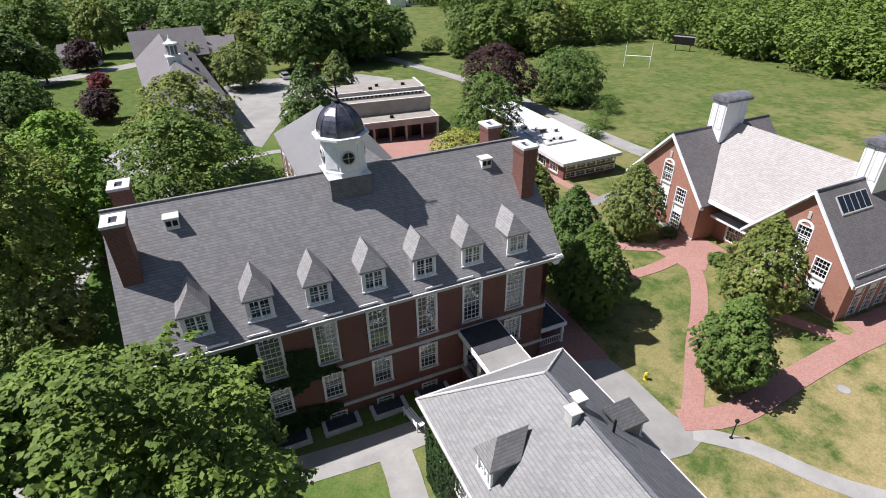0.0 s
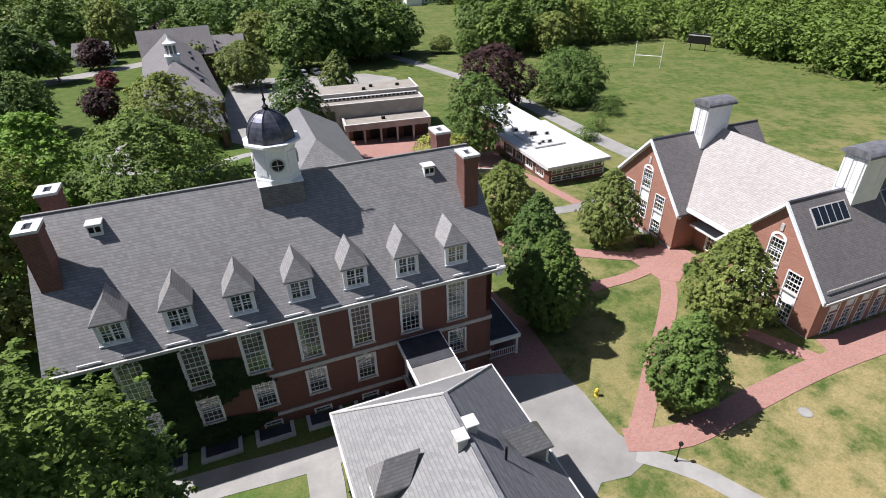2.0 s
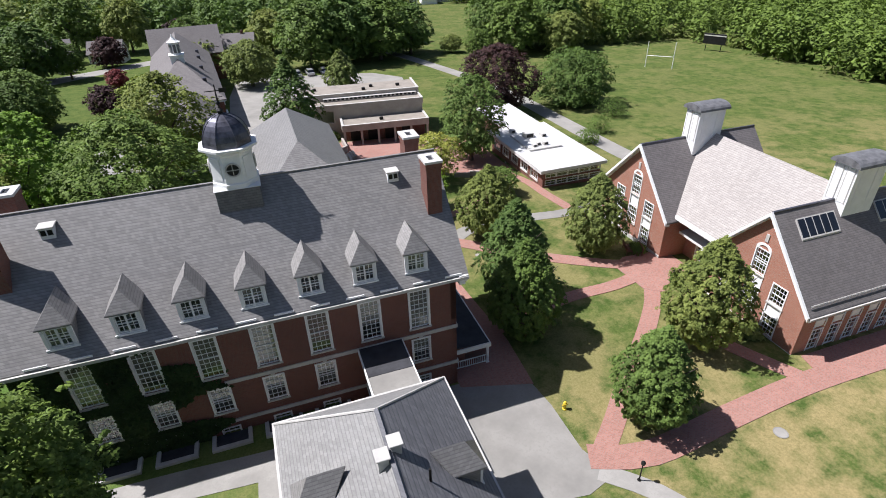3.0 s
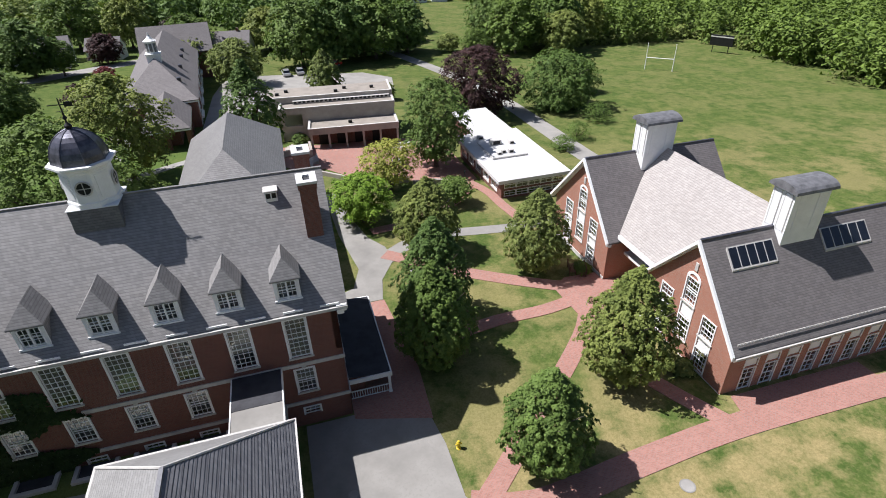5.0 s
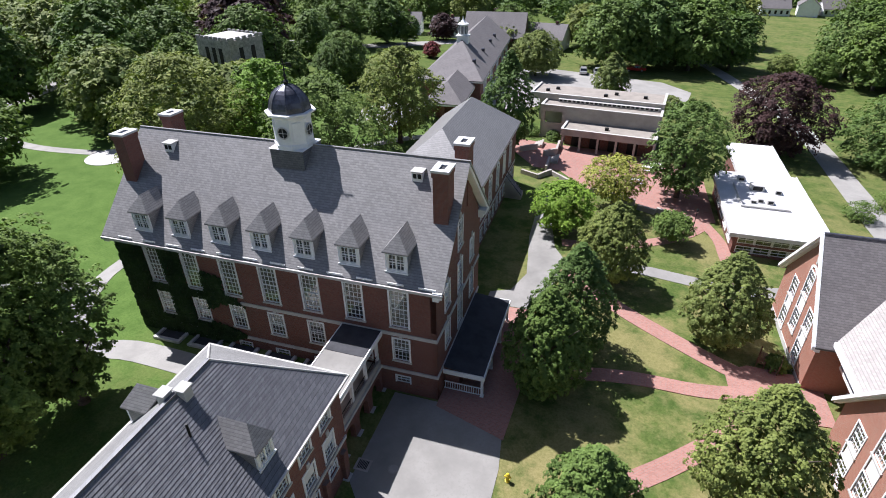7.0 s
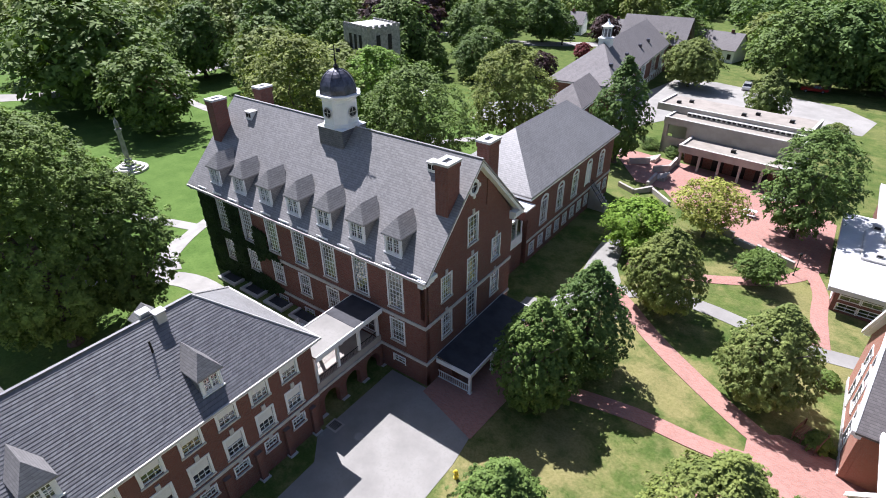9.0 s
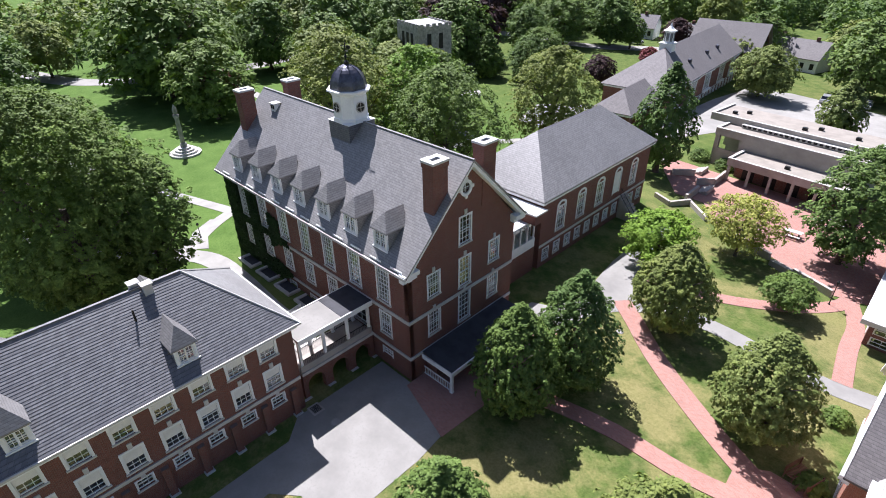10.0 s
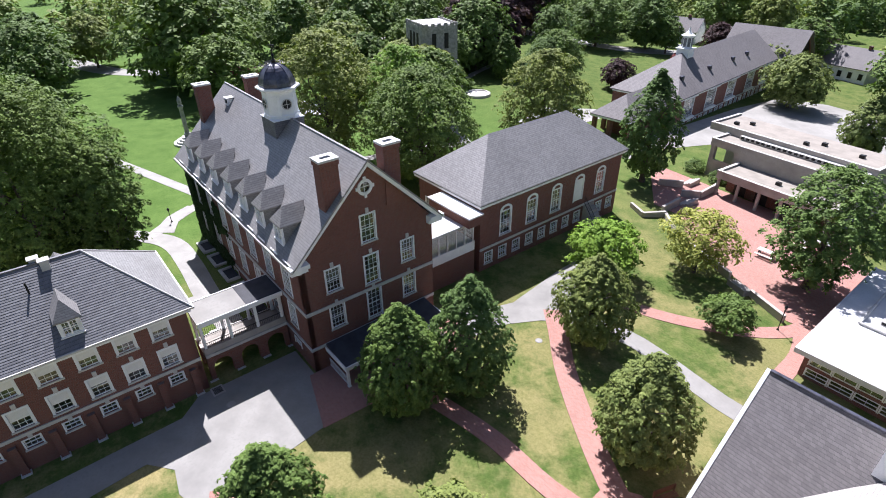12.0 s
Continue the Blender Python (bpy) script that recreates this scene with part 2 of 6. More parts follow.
def ground_z(x, y):
    """Level by the drive, a metre higher on the lawn side of the wing, falling towards the sports field."""
    s = 0.7 * (x + y) - 20.0
    drop = 0.06 * (s + math.sqrt(s * s + 30.0)) / 2
    rise = 1.2 * ease(-6.5, -8.5, x) * ease(-46, -22, x) * ease(30, 10, y)
    return rise - 8.5 * math.tanh(drop / 8.5)


def thing(name, m, label, category, group="", kind=""):
    ob = new(name)
    ob.empty_display_size = 0.3
    ob.matrix_basis = m
    PLACE[ob] = m
    return tagged(ob, label, category, group, kind)


def mesh_of(name, bm, material):
    me = bpy.data.meshes.new(name)
    bm.to_mesh(me)
    bm.free()
    me.materials.append(material)
    return me


def put(name, me, parent=None, m=None, label=""):
    """One mesh object at the pose m, as a part of parent if there is one."""
    m = m or Matrix()
    ob = new(name, me)
    if parent:
        ob.parent = parent
        ob.matrix_basis = PLACE[parent].inverted() @ m
    else:
        ob.matrix_basis = m
    PLACE[ob] = m
    return tagged(ob, label)


def part(name, bm, material, parent, label="", m=None):
    return put(name, mesh_of(name, bm, material), parent, m, label)


def box(bm, x0, x1, y0, y1, z0, z1):
    v = [bm.verts.new(p) for p in ((x0, y0, z0), (x1, y0, z0), (x1, y1, z0), (x0, y1, z0), (x0, y0, z1), (x1, y0, z1), (x1, y1, z1), (x0, y1, z1))]
    for f in ((3, 2, 1, 0), (4, 5, 6, 7), (0, 1, 5, 4), (1, 2, 6, 5), (2, 3, 7, 6), (3, 0, 4, 7)):
        bm.faces.new([v[i] for i in f])
    return bm


def boxes(*rows):
    bm = bmesh.new()
    for r in rows:
        box(bm, *r)
    return bm


def soft_box(x0, x1, y0, y1, z0, z1, r=0.02):
    bm = boxes((x0, x1, y0, y1, z0, z1))
    bmesh.ops.bevel(bm, geom=bm.edges[:], offset=r, segments=1, affect='EDGES')
    return bm


def slab(bm, pts, thick):
    """A flat piece with the given top outline, its underside thick metres lower."""
    top = [bm.verts.new(p) for p in pts]
    low = [bm.verts.new((p[0], p[1], p[2] - thick)) for p in pts]
    bm.faces.new(top)
    bm.faces.new(low[::-1])
    n = len(pts)
    for i in range(n):
        bm.faces.new((top[i], low[i], low[(i + 1) % n], top[(i + 1) % n]))
    bmesh.ops.recalc_face_normals(bm, faces=bm.faces[:])
    return bm


def tube(bm, p0, p1, r0, r1, n=8, caps=True):
    p0, p1 = Vector(p0), Vector(p1)
    q = (p1 - p0).to_track_quat('Z', 'Y')
    ring = []
    for p, r in ((p0, r0), (p1, r1)):
        ring.append([bm.verts.new(p + q @ Vector((r * math.cos(a), r * math.sin(a), 0))) for a in (2 * math.pi * i / n for i in range(n))])
    for i in range(n):
        j = (i + 1) % n
        bm.faces.new((ring[0][i], ring[0][j], ring[1][j], ring[1][i]))
    if caps:
        bm.faces.new(ring[0][::-1])
        bm.faces.new(ring[1])
    return bm


def lathe(bm, profile, n=16, phase=0.0):
    rings = []
    for r, z in profile:
        rings.append([bm.verts.new((r * math.cos(phase + 2 * math.pi * i / n), r * math.sin(phase + 2 * math.pi * i / n), z)) for i in range(n)])
    for a, b in zip(rings, rings[1:]):
        for i in range(n):
            j = (i + 1) % n
            bm.faces.new((a[i], a[j], b[j], b[i]))
    bm.faces.new(rings[0][::-1])
    bm.faces.new(rings[-1])
    return bm


def wall_mesh(length, z0, z1, thick, openings, material, gable=None):
    """A wall along local x, its outer face at y = 0, with real openings (u0, u1, z0, z1); gable: (apex u, apex z, eave z)."""
    bm = bmesh.new()
    us = sorted({0.0, length, *(round(v, 4) for o in openings for v in o[:2])})
    zs = sorted({z0, z1, *(round(v, 4) for o in openings for v in o[2:])})
    nu, nz = len(us) - 1, len(zs) - 1

    def solid(i, j):
        if not (0 <= i < nu and 0 <= j < nz):
            return False
        u, z = (us[i] + us[i + 1]) / 2, (zs[j] + zs[j + 1]) / 2
        return not any(o[0] < u < o[1] and o[2] < z < o[3] for o in openings)

    made = {}

    def vert(i, j, k):
        if (i, j, k) not in made:
            made[i, j, k] = bm.verts.new((us[i], k * thick, zs[j]))
        return made[i, j, k]

    for i in range(nu):
        for j in range(nz):
            if not solid(i, j):
                continue
            q = [(i, j), (i + 1, j), (i + 1, j + 1), (i, j + 1)]
            bm.faces.new([vert(*c, 0) for c in q])
            bm.faces.new([vert(*c, 1) for c in q[::-1]])
            for (a, b), (di, dj) in zip(((0, 1), (1, 2), (2, 3), (3, 0)), ((0, -1), (1, 0), (0, 1), (-1, 0))):
                if not solid(i + di, j + dj):
                    bm.faces.new((vert(*q[a], 0), vert(*q[a], 1), vert(*q[b], 1), vert(*q[b], 0)))
    if gable:
        au, az, ez = gable
        for end in (0.0, length):
            d = Vector((au - end, 0, az - ez))
            no = Vector((-d.z, 0, d.x)) if end == 0.0 else Vector((d.z, 0, -d.x))
            bmesh.ops.bisect_plane(bm, geom=bm.verts[:] + bm.edges[:] + bm.faces[:], plane_co=(end, 0, ez), plane_no=no, clear_outer=True)
    return mesh_of("wall", bm, material)


WINDOW_MESHES = {}


def window(parent, m, u, z, w, h, cols, rows, trim=0.12, shade=0.0, key=False, arch=False, sill=True, panel=False, inset=0.1, cover=False):
    """A sash window centred at u, its sill at z, in the wall whose pose is m: casing, sash bars, pane, sill and, where it has them, keystone, shade and arch."""
    k = (round(w, 2), round(h, 2), cols, rows, trim, arch, inset)
    if k not in WINDOW_MESHES:
        c = boxes((-w / 2 - trim, -w / 2, -0.05, inset, -0.02, h + trim), (w / 2, w / 2 + trim, -0.05, inset, -0.02, h + trim), (-w / 2, w / 2, -0.05, inset, h, h + trim))
        if arch:
            n = 10
            for i in range(n):
                a0, a1 = math.pi * i / n, math.pi * (i + 1) / n
                ro, ri = w / 2 + trim, w / 2 - 0.16
                slab_pts = [(r * math.cos(a), h + trim + 0.7 * max(0.0, r) * math.sin(a)) for r, a in ((ro, a0), (ro, a1), (ri, a1), (ri, a0))]
                v = [c.verts.new((x, y, zz)) for y in (-0.06, 0.0) for x, zz in slab_pts]
                for f in ((0, 1, 2, 3), (7, 6, 5, 4), (0, 4, 5, 1), (1, 5, 6, 2), (2, 6, 7, 3), (3, 7, 4, 0)):
                    c.faces.new([v[j] for j in f])
        s = bmesh.new()
        t = 0.03
        for x0 in (-w / 2, w / 2 - 0.05):
            box(s, x0, x0 + 0.05, inset - 0.06, inset, 0, h)
        for z0 in (0.0, h - 0.05, h * 0.5 - 0.03):
            box(s, -w / 2 + 0.05, w / 2 - 0.05, inset - 0.07, inset - 0.002, z0, z0 + 0.06)
        for i in range(1, cols):
            x = -w / 2 + w * i / cols
            box(s, x - t / 2, x + t / 2, inset - 0.05, inset - 0.004, 0.06, h - 0.05)
        for j in range(1, rows):
            zz = h * j / rows
            if abs(zz - h / 2) > 0.05:
                box(s, -w / 2 + 0.05, w / 2 - 0.05, inset - 0.048, inset - 0.006, zz - t / 2, zz + t / 2)
        p = boxes((-w / 2, w / 2, inset - 0.02, inset - 0.012, 0.0, h))
        WINDOW_MESHES[k] = (mesh_of("window", c, WHITE), mesh_of("sash", s, WHITE), mesh_of("pane", p, GLASS),
                            mesh_of("sill", boxes((-w / 2 - trim - 0.05, w / 2 + trim + 0.05, -0.10, inset, -0.14, -0.022)), STONE),
                            mesh_of("keystone", boxes((-0.13, 0.13, -0.075, 0.02, h + trim + 0.003, h + trim + 0.42)), STONE),
                            mesh_of("window_panel", boxes((-w / 2, w / 2, inset - 0.05, inset + 0.03, 0, h)), WHITE))
    casing, sash, pane, sl, ks, pn = WINDOW_MESHES[k]
    at = m @ Matrix.Translation((u, 0, z))
    ob = put("window", casing, parent, at)
    if panel:
        put("panel", pn, ob, at, "solid white panel")
        return ob
    put("sash", sash, ob, at)
    put("pane", pane, ob, at).visible_shadow = False
    if sill:
        put("sill", sl, ob, at)
    if key:
        put("keystone", ks, ob, at)
    if shade > 0:
        kk = (k, round(shade, 1), cover)
        if kk not in WINDOW_MESHES:
            y0 = inset - 0.085 if cover else inset + 0.02
            WINDOW_MESHES[kk] = mesh_of("shade", boxes((-w / 2 + 0.03, w / 2 - 0.03, y0, y0 + 0.012, h * (1 - shade), h - 0.02)), BLIND if cover else SHADE_WARM)
        put("shade", WINDOW_MESHES[kk], ob, at, "white outer sun screen" if cover else "drawn buff window shade")
    return ob


def hole(u, z, w, h):
    return (u - w / 2, u + w / 2, z, z + h)


def south(x, y, z=0.0):
    return pose(x, y, z)


def east(x, y, z=0.0):
    return pose(x, y, z, 0, 0, 90)


def north(x, y, z=0.0):
    return pose(x, y, z, 0, 0, 180)


def west(x, y, z=0.0):
    return pose(x, y, z, 0, 0, -90)


# ---- ground, roads and walks ----
def ground_sheet():
    xs = sorted({*np.arange(-150, 151, 3.0), *np.arange(-420, 421, 18.0), *np.arange(-2400, 2401, 200.0)})
    ys = sorted({*np.arange(-60, 171, 3.0), *np.arange(-240, 421, 18.0), *np.arange(-2400, 2401, 200.0)})
    verts = [(x, y, ground_z(x, y)) for y in ys for x in xs]
    n = len(xs)
    faces = [(j * n + i, j * n + i + 1, (j + 1) * n + i + 1, (j + 1) * n + i) for j in range(len(ys) - 1) for i in range(n - 1)]
    me = bpy.data.meshes.new("ground")
    me.from_pydata(verts, [], faces)
    me.materials.append(LAWN)
    for p in me.polygons:
        p.use_smooth = True
    return tagged(new("ground", me), "mown lawn with dry yellow patches", "lawn", kind="structure")


def sheet(name, outline, material, lift, label, category):
    """A paved or planted area laid over the ground."""
    bm = bmesh.new()
    bm.faces.new([bm.verts.new((x, y, 0)) for x, y in outline])
    lo = [min(p[i] for p in outline) for i in (0, 1)]
    hi = [max(p[i] for p in outline) for i in (0, 1)]
    for axis in (0, 1):
        v = math.ceil(lo[axis] / 3) * 3
        while v < hi[axis]:
            no = (1, 0, 0) if axis == 0 else (0, 1, 0)
            bmesh.ops.bisect_plane(bm, geom=bm.verts[:] + bm.edges[:] + bm.faces[:], plane_co=(v, v, 0), plane_no=no)
            v += 3
    bmesh.ops.recalc_face_normals(bm, faces=bm.faces[:])
    if sum(f.normal.z * f.calc_area() for f in bm.faces) < 0:
        bmesh.ops.reverse_faces(bm, faces=bm.faces[:])
    bmesh.ops.triangulate(bm, faces=bm.faces[:])
    for v in bm.verts:
        v.co.z = ground_z(v.co.x, v.co.y) + lift
    rim = [e for e in bm.edges if e.is_boundary]
    ext = bmesh.ops.extrude_edge_only(bm, edges=rim)["geom"]
    for v in ext:
        if isinstance(v, bmesh.types.BMVert):
            v.co.z -= lift + 0.08
    ob = new(name, mesh_of(name, bm, material))
    return tagged(ob, label, category, kind="structure")


def smooth_line(pts, step=1.2):
    out = []
    for i in range(len(pts) - 1):
        p0, p1, p2, p3 = (Vector(pts[max(0, min(len(pts) - 1, k))]) for k in (i - 1, i, i + 1, i + 2))
        n = max(2, int((p2 - p1).length / step))
        for j in range(n):
            t = j / n
            out.append(0.5 * ((2 * p1) + (p2 - p0) * t + (2 * p0 - 5 * p1 + 4 * p2 - p3) * t * t + (3 * p1 - p0 - 3 * p2 + p3) * t ** 3))
    out.append(Vector(pts[-1]))
    return out


def strip(name, line, width, material, lift, label, category):
    """A walk or road of even width along a smooth line, laid over the ground."""
    pts = smooth_line(line)
    bm = bmesh.new()
    rows = []
    for i, p in enumerate(pts):
        d = (pts[min(i + 1, len(pts) - 1)] - pts[max(i - 1, 0)]).normalized()
        s = Vector((-d.y, d.x)) * width / 2
        row = []
        for q, dz in ((p + s, -0.08), (p + s, lift), (p, lift), (p - s, lift), (p - s, -0.08)):
            row.append(bm.verts.new((q.x, q.y, ground_z(q.x, q.y) + dz)))
        rows.append(row)
    for a, b in zip(rows, rows[1:]):
        for i in range(4):
            bm.faces.new((a[i], a[i + 1], b[i + 1], b[i]))
    ob = new(name, mesh_of(name, bm, material))
    return tagged(ob, label, category, kind="structure")


ground_sheet()
BP = "red brick garden walk between lawns"
sheet("road", [(-3.3, -0.2), (-3.3, -8.0), (-1.9, -9.6), (-1.6, -20), (-1.6, -60), (0.3, -60), (0.9, -16), (0.6, -12.6), (2.2, -11.3), (4.2, -11.6), (6.5, -10.9), (5.5, -8.6), (5.5, -4.5), (5.2, -2.2), (0.4, -0.2)], ASPHALT, 0.03, "bleached asphalt driveway beside the brick wing", "driveway")
sheet("pavement", [(0.05, -0.6), (5.3, -2.2), (5.6, 3.0), (4.8, 12.5), (0.05, 12.5)], PAVER, 0.045, "red brick forecourt beside the porch", "paving")
sheet("road", [(0.6, 12.6), (4.7, 12.6), (5.3, 15.8), (7.2, 19.2), (6.8, 22), (5.4, 24.5), (4.2, 31), (3.4, 38), (2.0, 38), (2.4, 26), (3.4, 18.4), (2.4, 15.2), (0.6, 14.4)], ASPHALT, 0.03, "grey asphalt yard behind the hall", "driveway")
strip("pavement", [(5.5, 18.5), (9, 21.6), (13.8, 22.8), (18.5, 22.4), (23.0, 22.2), (30, 23.5), (42, 24)], 1.9, ASPHALT, 0.032, "narrow grey asphalt walk", "path")
strip("pavement", [(5.6, -10.4), (8.2, -13.0), (11.0, -17.6), (16.5, -22.5), (24, -28)], 1.3, CONCRETE_PATH, 0.035, "pale concrete walk", "path")
strip("pavement", [(6.0, -9.8), (8.9, -7.3), (12.4, -4.0), (16.2, -0.8), (20.2, 3.2), (22.6, 7.0)], 1.45, PAVER, 0.04, BP, "path")
strip("pavement", [(5.6, -9.2), (9.5, -10.4), (16.6, -9.8), (24.0, -9.3), (33.0, -9.4), (44, -9.6)], 1.9, PAVER, 0.05, BP, "path")
sheet("pavement", [(25.6, -9.6), (26.2, -7.0), (38, -7.0), (38, -9.6)], PAVER, 0.045, "red brick entrance court", "paving")
strip("pavement", [(21.2, -1.8), (22.0, -4.2), (23.4, -7.0), (24.6, -9.2)], 1.4, PAVER, 0.042, BP, "path")
strip("pavement", [(4.6, 4.4), (9.0, 5.6), (13.6, 6.4), (18.4, 6.5), (22.6, 7.4)], 1.4, PAVER, 0.06, BP, "path")
strip("pavement", [(6.4, 20.4), (8.8, 18.4), (12.0, 15.5), (16.0, 12.6), (20.5, 9.8), (24, 8.2)], 1.7, PAVER, 0.052, BP, "path")
sheet("pavement", [(20.6, 5.0), (22.0, 3.9), (23.8, 5.2), (27.2, 5.6), (27.2, 9.4), (25.8, 10.6), (22.2, 10.6), (20.4, 9.4)], PAVER, 0.056, "red brick court before the entrance", "paving")
strip("pavement", [(6.0, 25.8), (10.0, 26.6), (14.0, 28.4), (18.4, 31.8), (21.2, 35.8), (22.0, 41)], 1.5, PAVER, 0.045, BP, "path")
strip("pavement", [(21.6, 36.6), (22.8, 32.5), (23.0, 28.5), (23.6, 23.2)], 1.4, PAVER, 0.05, BP, "path")
sheet("pavement", [(-0.5, 47.5), (3.2, 47.5), (7.0, 42.5), (14.0, 39.6), (20.2, 36.6), (23.0, 37.4), (23.0, 51), (18.0, 58.6), (-6.5, 59.5), (-6.5, 56)], PAVER, 0.04, "broad red brick courtyard", "paving")
strip("pavement", [(-8.6, -3.4), (-14, -3.5), (-20.5, -3.1), (-26.0, -3.3), (-30.5, -5.6), (-40, -12), (-60, -20)], 2.2, CONCRETE_PATH, 0.035, "pale concrete walk across the lawn", "path")
strip("pavement", [(-13.5, -3.6), (-13.6, -6), (-14.0, -12), (-14.4, -40)], 2.1, CONCRETE_PATH, 0.04, "pale concrete walk beside the wing", "path")
strip("pavement", [(-29.6, -4.2), (-32.8, -0.6), (-35.2, 3.2), (-36.4, 7.0), (-36, 14), (-33, 22)], 1.7, CONCRETE_PATH, 0.04, "pale concrete walk across the lawn", "path")
sheet("pavement", [(-30.2, -4.2), (-28.4, -2.4), (-31.6, -1.0), (-34.2, 1.8), (-35.4, 1.0), (-33.6, -1.8)], CONCRETE_PATH, 0.05, "pale concrete where walks meet", "path")
strip("pavement", [(-35.6, 3.8), (-42, 2.4), (-52, -0.5), (-80, -9)], 1.5, CONCRETE_PATH, 0.045, "pale concrete walk across the lawn", "path")
strip("pavement", [(-64, 33.0), (-76, 32.0), (-92, 33.5), (-110, 30)], 1.8, CONCRETE_PATH, 0.035, "pale concrete walk across the lawn", "path")
strip("pavement", [(-36, 14), (-34, 34), (-26, 48), (-14, 58), (-6, 58)], 1.8, CONCRETE_PATH, 0.045, "pale concrete walk among trees", "path")
strip("pavement", [(-30, 42), (-45, 50), (-60, 66), (-70, 90)], 1.6, CONCRETE_PATH, 0.04, "pale concrete walk among trees", "path")
strip("road", [(44, 22), (42.5, 38), (43.0, 57), (43.5, 78), (42, 99), (36, 130), (31, 150), (20, 190)], 3.8, LOT, 0.04, "pale grey drive beside the sports field", "road")
strip("road", [(-150, 2), (-118, 12), (-105, 40), (-112, 80), (-120, 140)], 5.5, LOT, 0.04, "grey village road", "road")
sheet("road", [(-12.5, 62), (-4.5, 84), (-5, 92), (24, 96), (26, 108), (20, 116), (-6, 120), (-14, 116), (-15.5, 100), (-15.5, 66)], LOT, 0.03, "pale asphalt car park", "car park")
strip("road", [(-32, 158), (-50, 140), (-62, 128), (-85, 122), (-115, 116)], 6.5, LOT, 0.035, "pale asphalt lane", "road")
sheet("pavement", [(-62.3 + 3.4 * math.cos(k * math.pi / 14), 32 + 3.4 * math.sin(k * math.pi / 14)) for k in range(28)], STONE, 0.06, "round pale paved circle on the lawn", "paving")
sheet("pavement", [(-26, 55), (-26, 70), (-30, 74), (-36, 66), (-33, 56)], CONCRETE_PATH, 0.03, "pale paved yard", "paving")


# ---- the brick hall ----
L, D, EAVE, RIDGE, MID = 25.7, 11.7, 10.1, 16.45, 5.85
BAYS = [-2.63 - 3.333 * i for i in range(7)]


def rail_bm(p0, p1, h=0.95, gap=0.14):
    bm = bmesh.new()
    p0, p1 = Vector(p0), Vector(p1)
    n = max(2, int((p1 - p0).length / gap))
    for i in range(n + 1):
        p = p0.lerp(p1, i / n)
        tube(bm, p, p + Vector((0, 0, h)), 0.015, 0.015, 4)
    for z in (0.1, h):
        tube(bm, p0 + Vector((0, 0, z)), p1 + Vector((0, 0, z)), 0.03, 0.03, 6)
    return bm


def floors(parent, x0, x1, y0, y1, levels):
    for z in levels:
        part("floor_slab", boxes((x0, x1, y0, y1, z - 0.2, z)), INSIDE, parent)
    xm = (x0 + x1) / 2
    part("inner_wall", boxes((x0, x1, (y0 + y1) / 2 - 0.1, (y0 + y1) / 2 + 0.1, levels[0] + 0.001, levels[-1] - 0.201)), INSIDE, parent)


def dormer(parent, m, w=1.5, h=1.55, d=2.3, shade=0.0):
    """A dormer whose front face stands at the origin of m, facing along minus y."""
    f = 0.17
    at = m @ Matrix.Translation((-w / 2, 0, 0))
    body = put("dormer", wall_mesh(w, 0.0, h, 0.12, [(f, w - f, 0.16, h - 0.17)], WHITE), parent, at, "white dormer with a pointed slate roof")
    part("mullion", boxes((-0.05, 0.05, 0.005, 0.115, 0.161, h - 0.171)), WHITE, body, "", m)
    part("sill", boxes((-w / 2 - 0.06, w / 2 + 0.06, -0.07, -0.001, 0.0, 0.1)), WHITE, body, "", m)
    part("dormer_cheek", boxes((-w / 2, -w / 2 + 0.1, 0.121, h, 0, h)), SLATE, body, "", m)
    part("dormer_cheek", boxes((w / 2 - 0.1, w / 2, 0.121, h, 0, h)), SLATE, body, "", m)
    o, z, ap = 0.14, h, h + 1.12
    bm = bmesh.new()
    # hipped front: the ridge starts behind the face
    rf, rb = 0.62, d
    for s in (-1, 1):
        slab(bm, [(s * (w / 2 + o), -o, z), (0, rf, ap), (0, rb, ap), (s * (w / 2 + o), h + 0.1, z)], 0.09)
    slab(bm, [(-w / 2 - o, -o, z), (w / 2 + o, -o, z), (0, rf, ap)], 0.09)
    part("dormer_roof", bm, SLATE, body, "", m)
    window(body, m, 0, 0.19, w - 2 * f - 0.06, h - 0.39, 4, 3, 0.03, shade, sill=False, inset=0.09)


def chimney(m, w, d, z0, z1, label):
    t = thing("chimney", m, label, "chimney")
    sx, sy = w / 2, d / 2
    part("shaft", boxes((-sx, sx, -sy, sy, z0, z1 - 0.5)), BRICK, t, "", m)
    part("corbel", boxes((-sx - 0.06, sx + 0.06, -sy - 0.06, sy + 0.06, z1 - 0.499, z1 - 0.16)), BRICK, t, "", m)
    r = 0.3
    cap = boxes((-sx - 0.1, sx + 0.1, -sy - 0.1, -sy + r, z1 - 0.159, z1), (-sx - 0.1, sx + 0.1, sy - r, sy + 0.1, z1 - 0.159, z1), (-sx - 0.1, -sx + r, -sy + r, sy - r, z1 - 0.159, z1), (sx - r, sx + 0.1, -sy + r, sy - r, z1 - 0.159, z1))
    part("cap", cap, MEMBRANE, t, "pale stone cap round a dark flue", m)
    # dark slab closing the opening a little below the cap's top
    part("flue", boxes((-sx + r, sx - r, -sy + r, sy - r, z1 - 0.158, z1 - 0.12)), TAR, t, "dark flue opening", m)
    return t


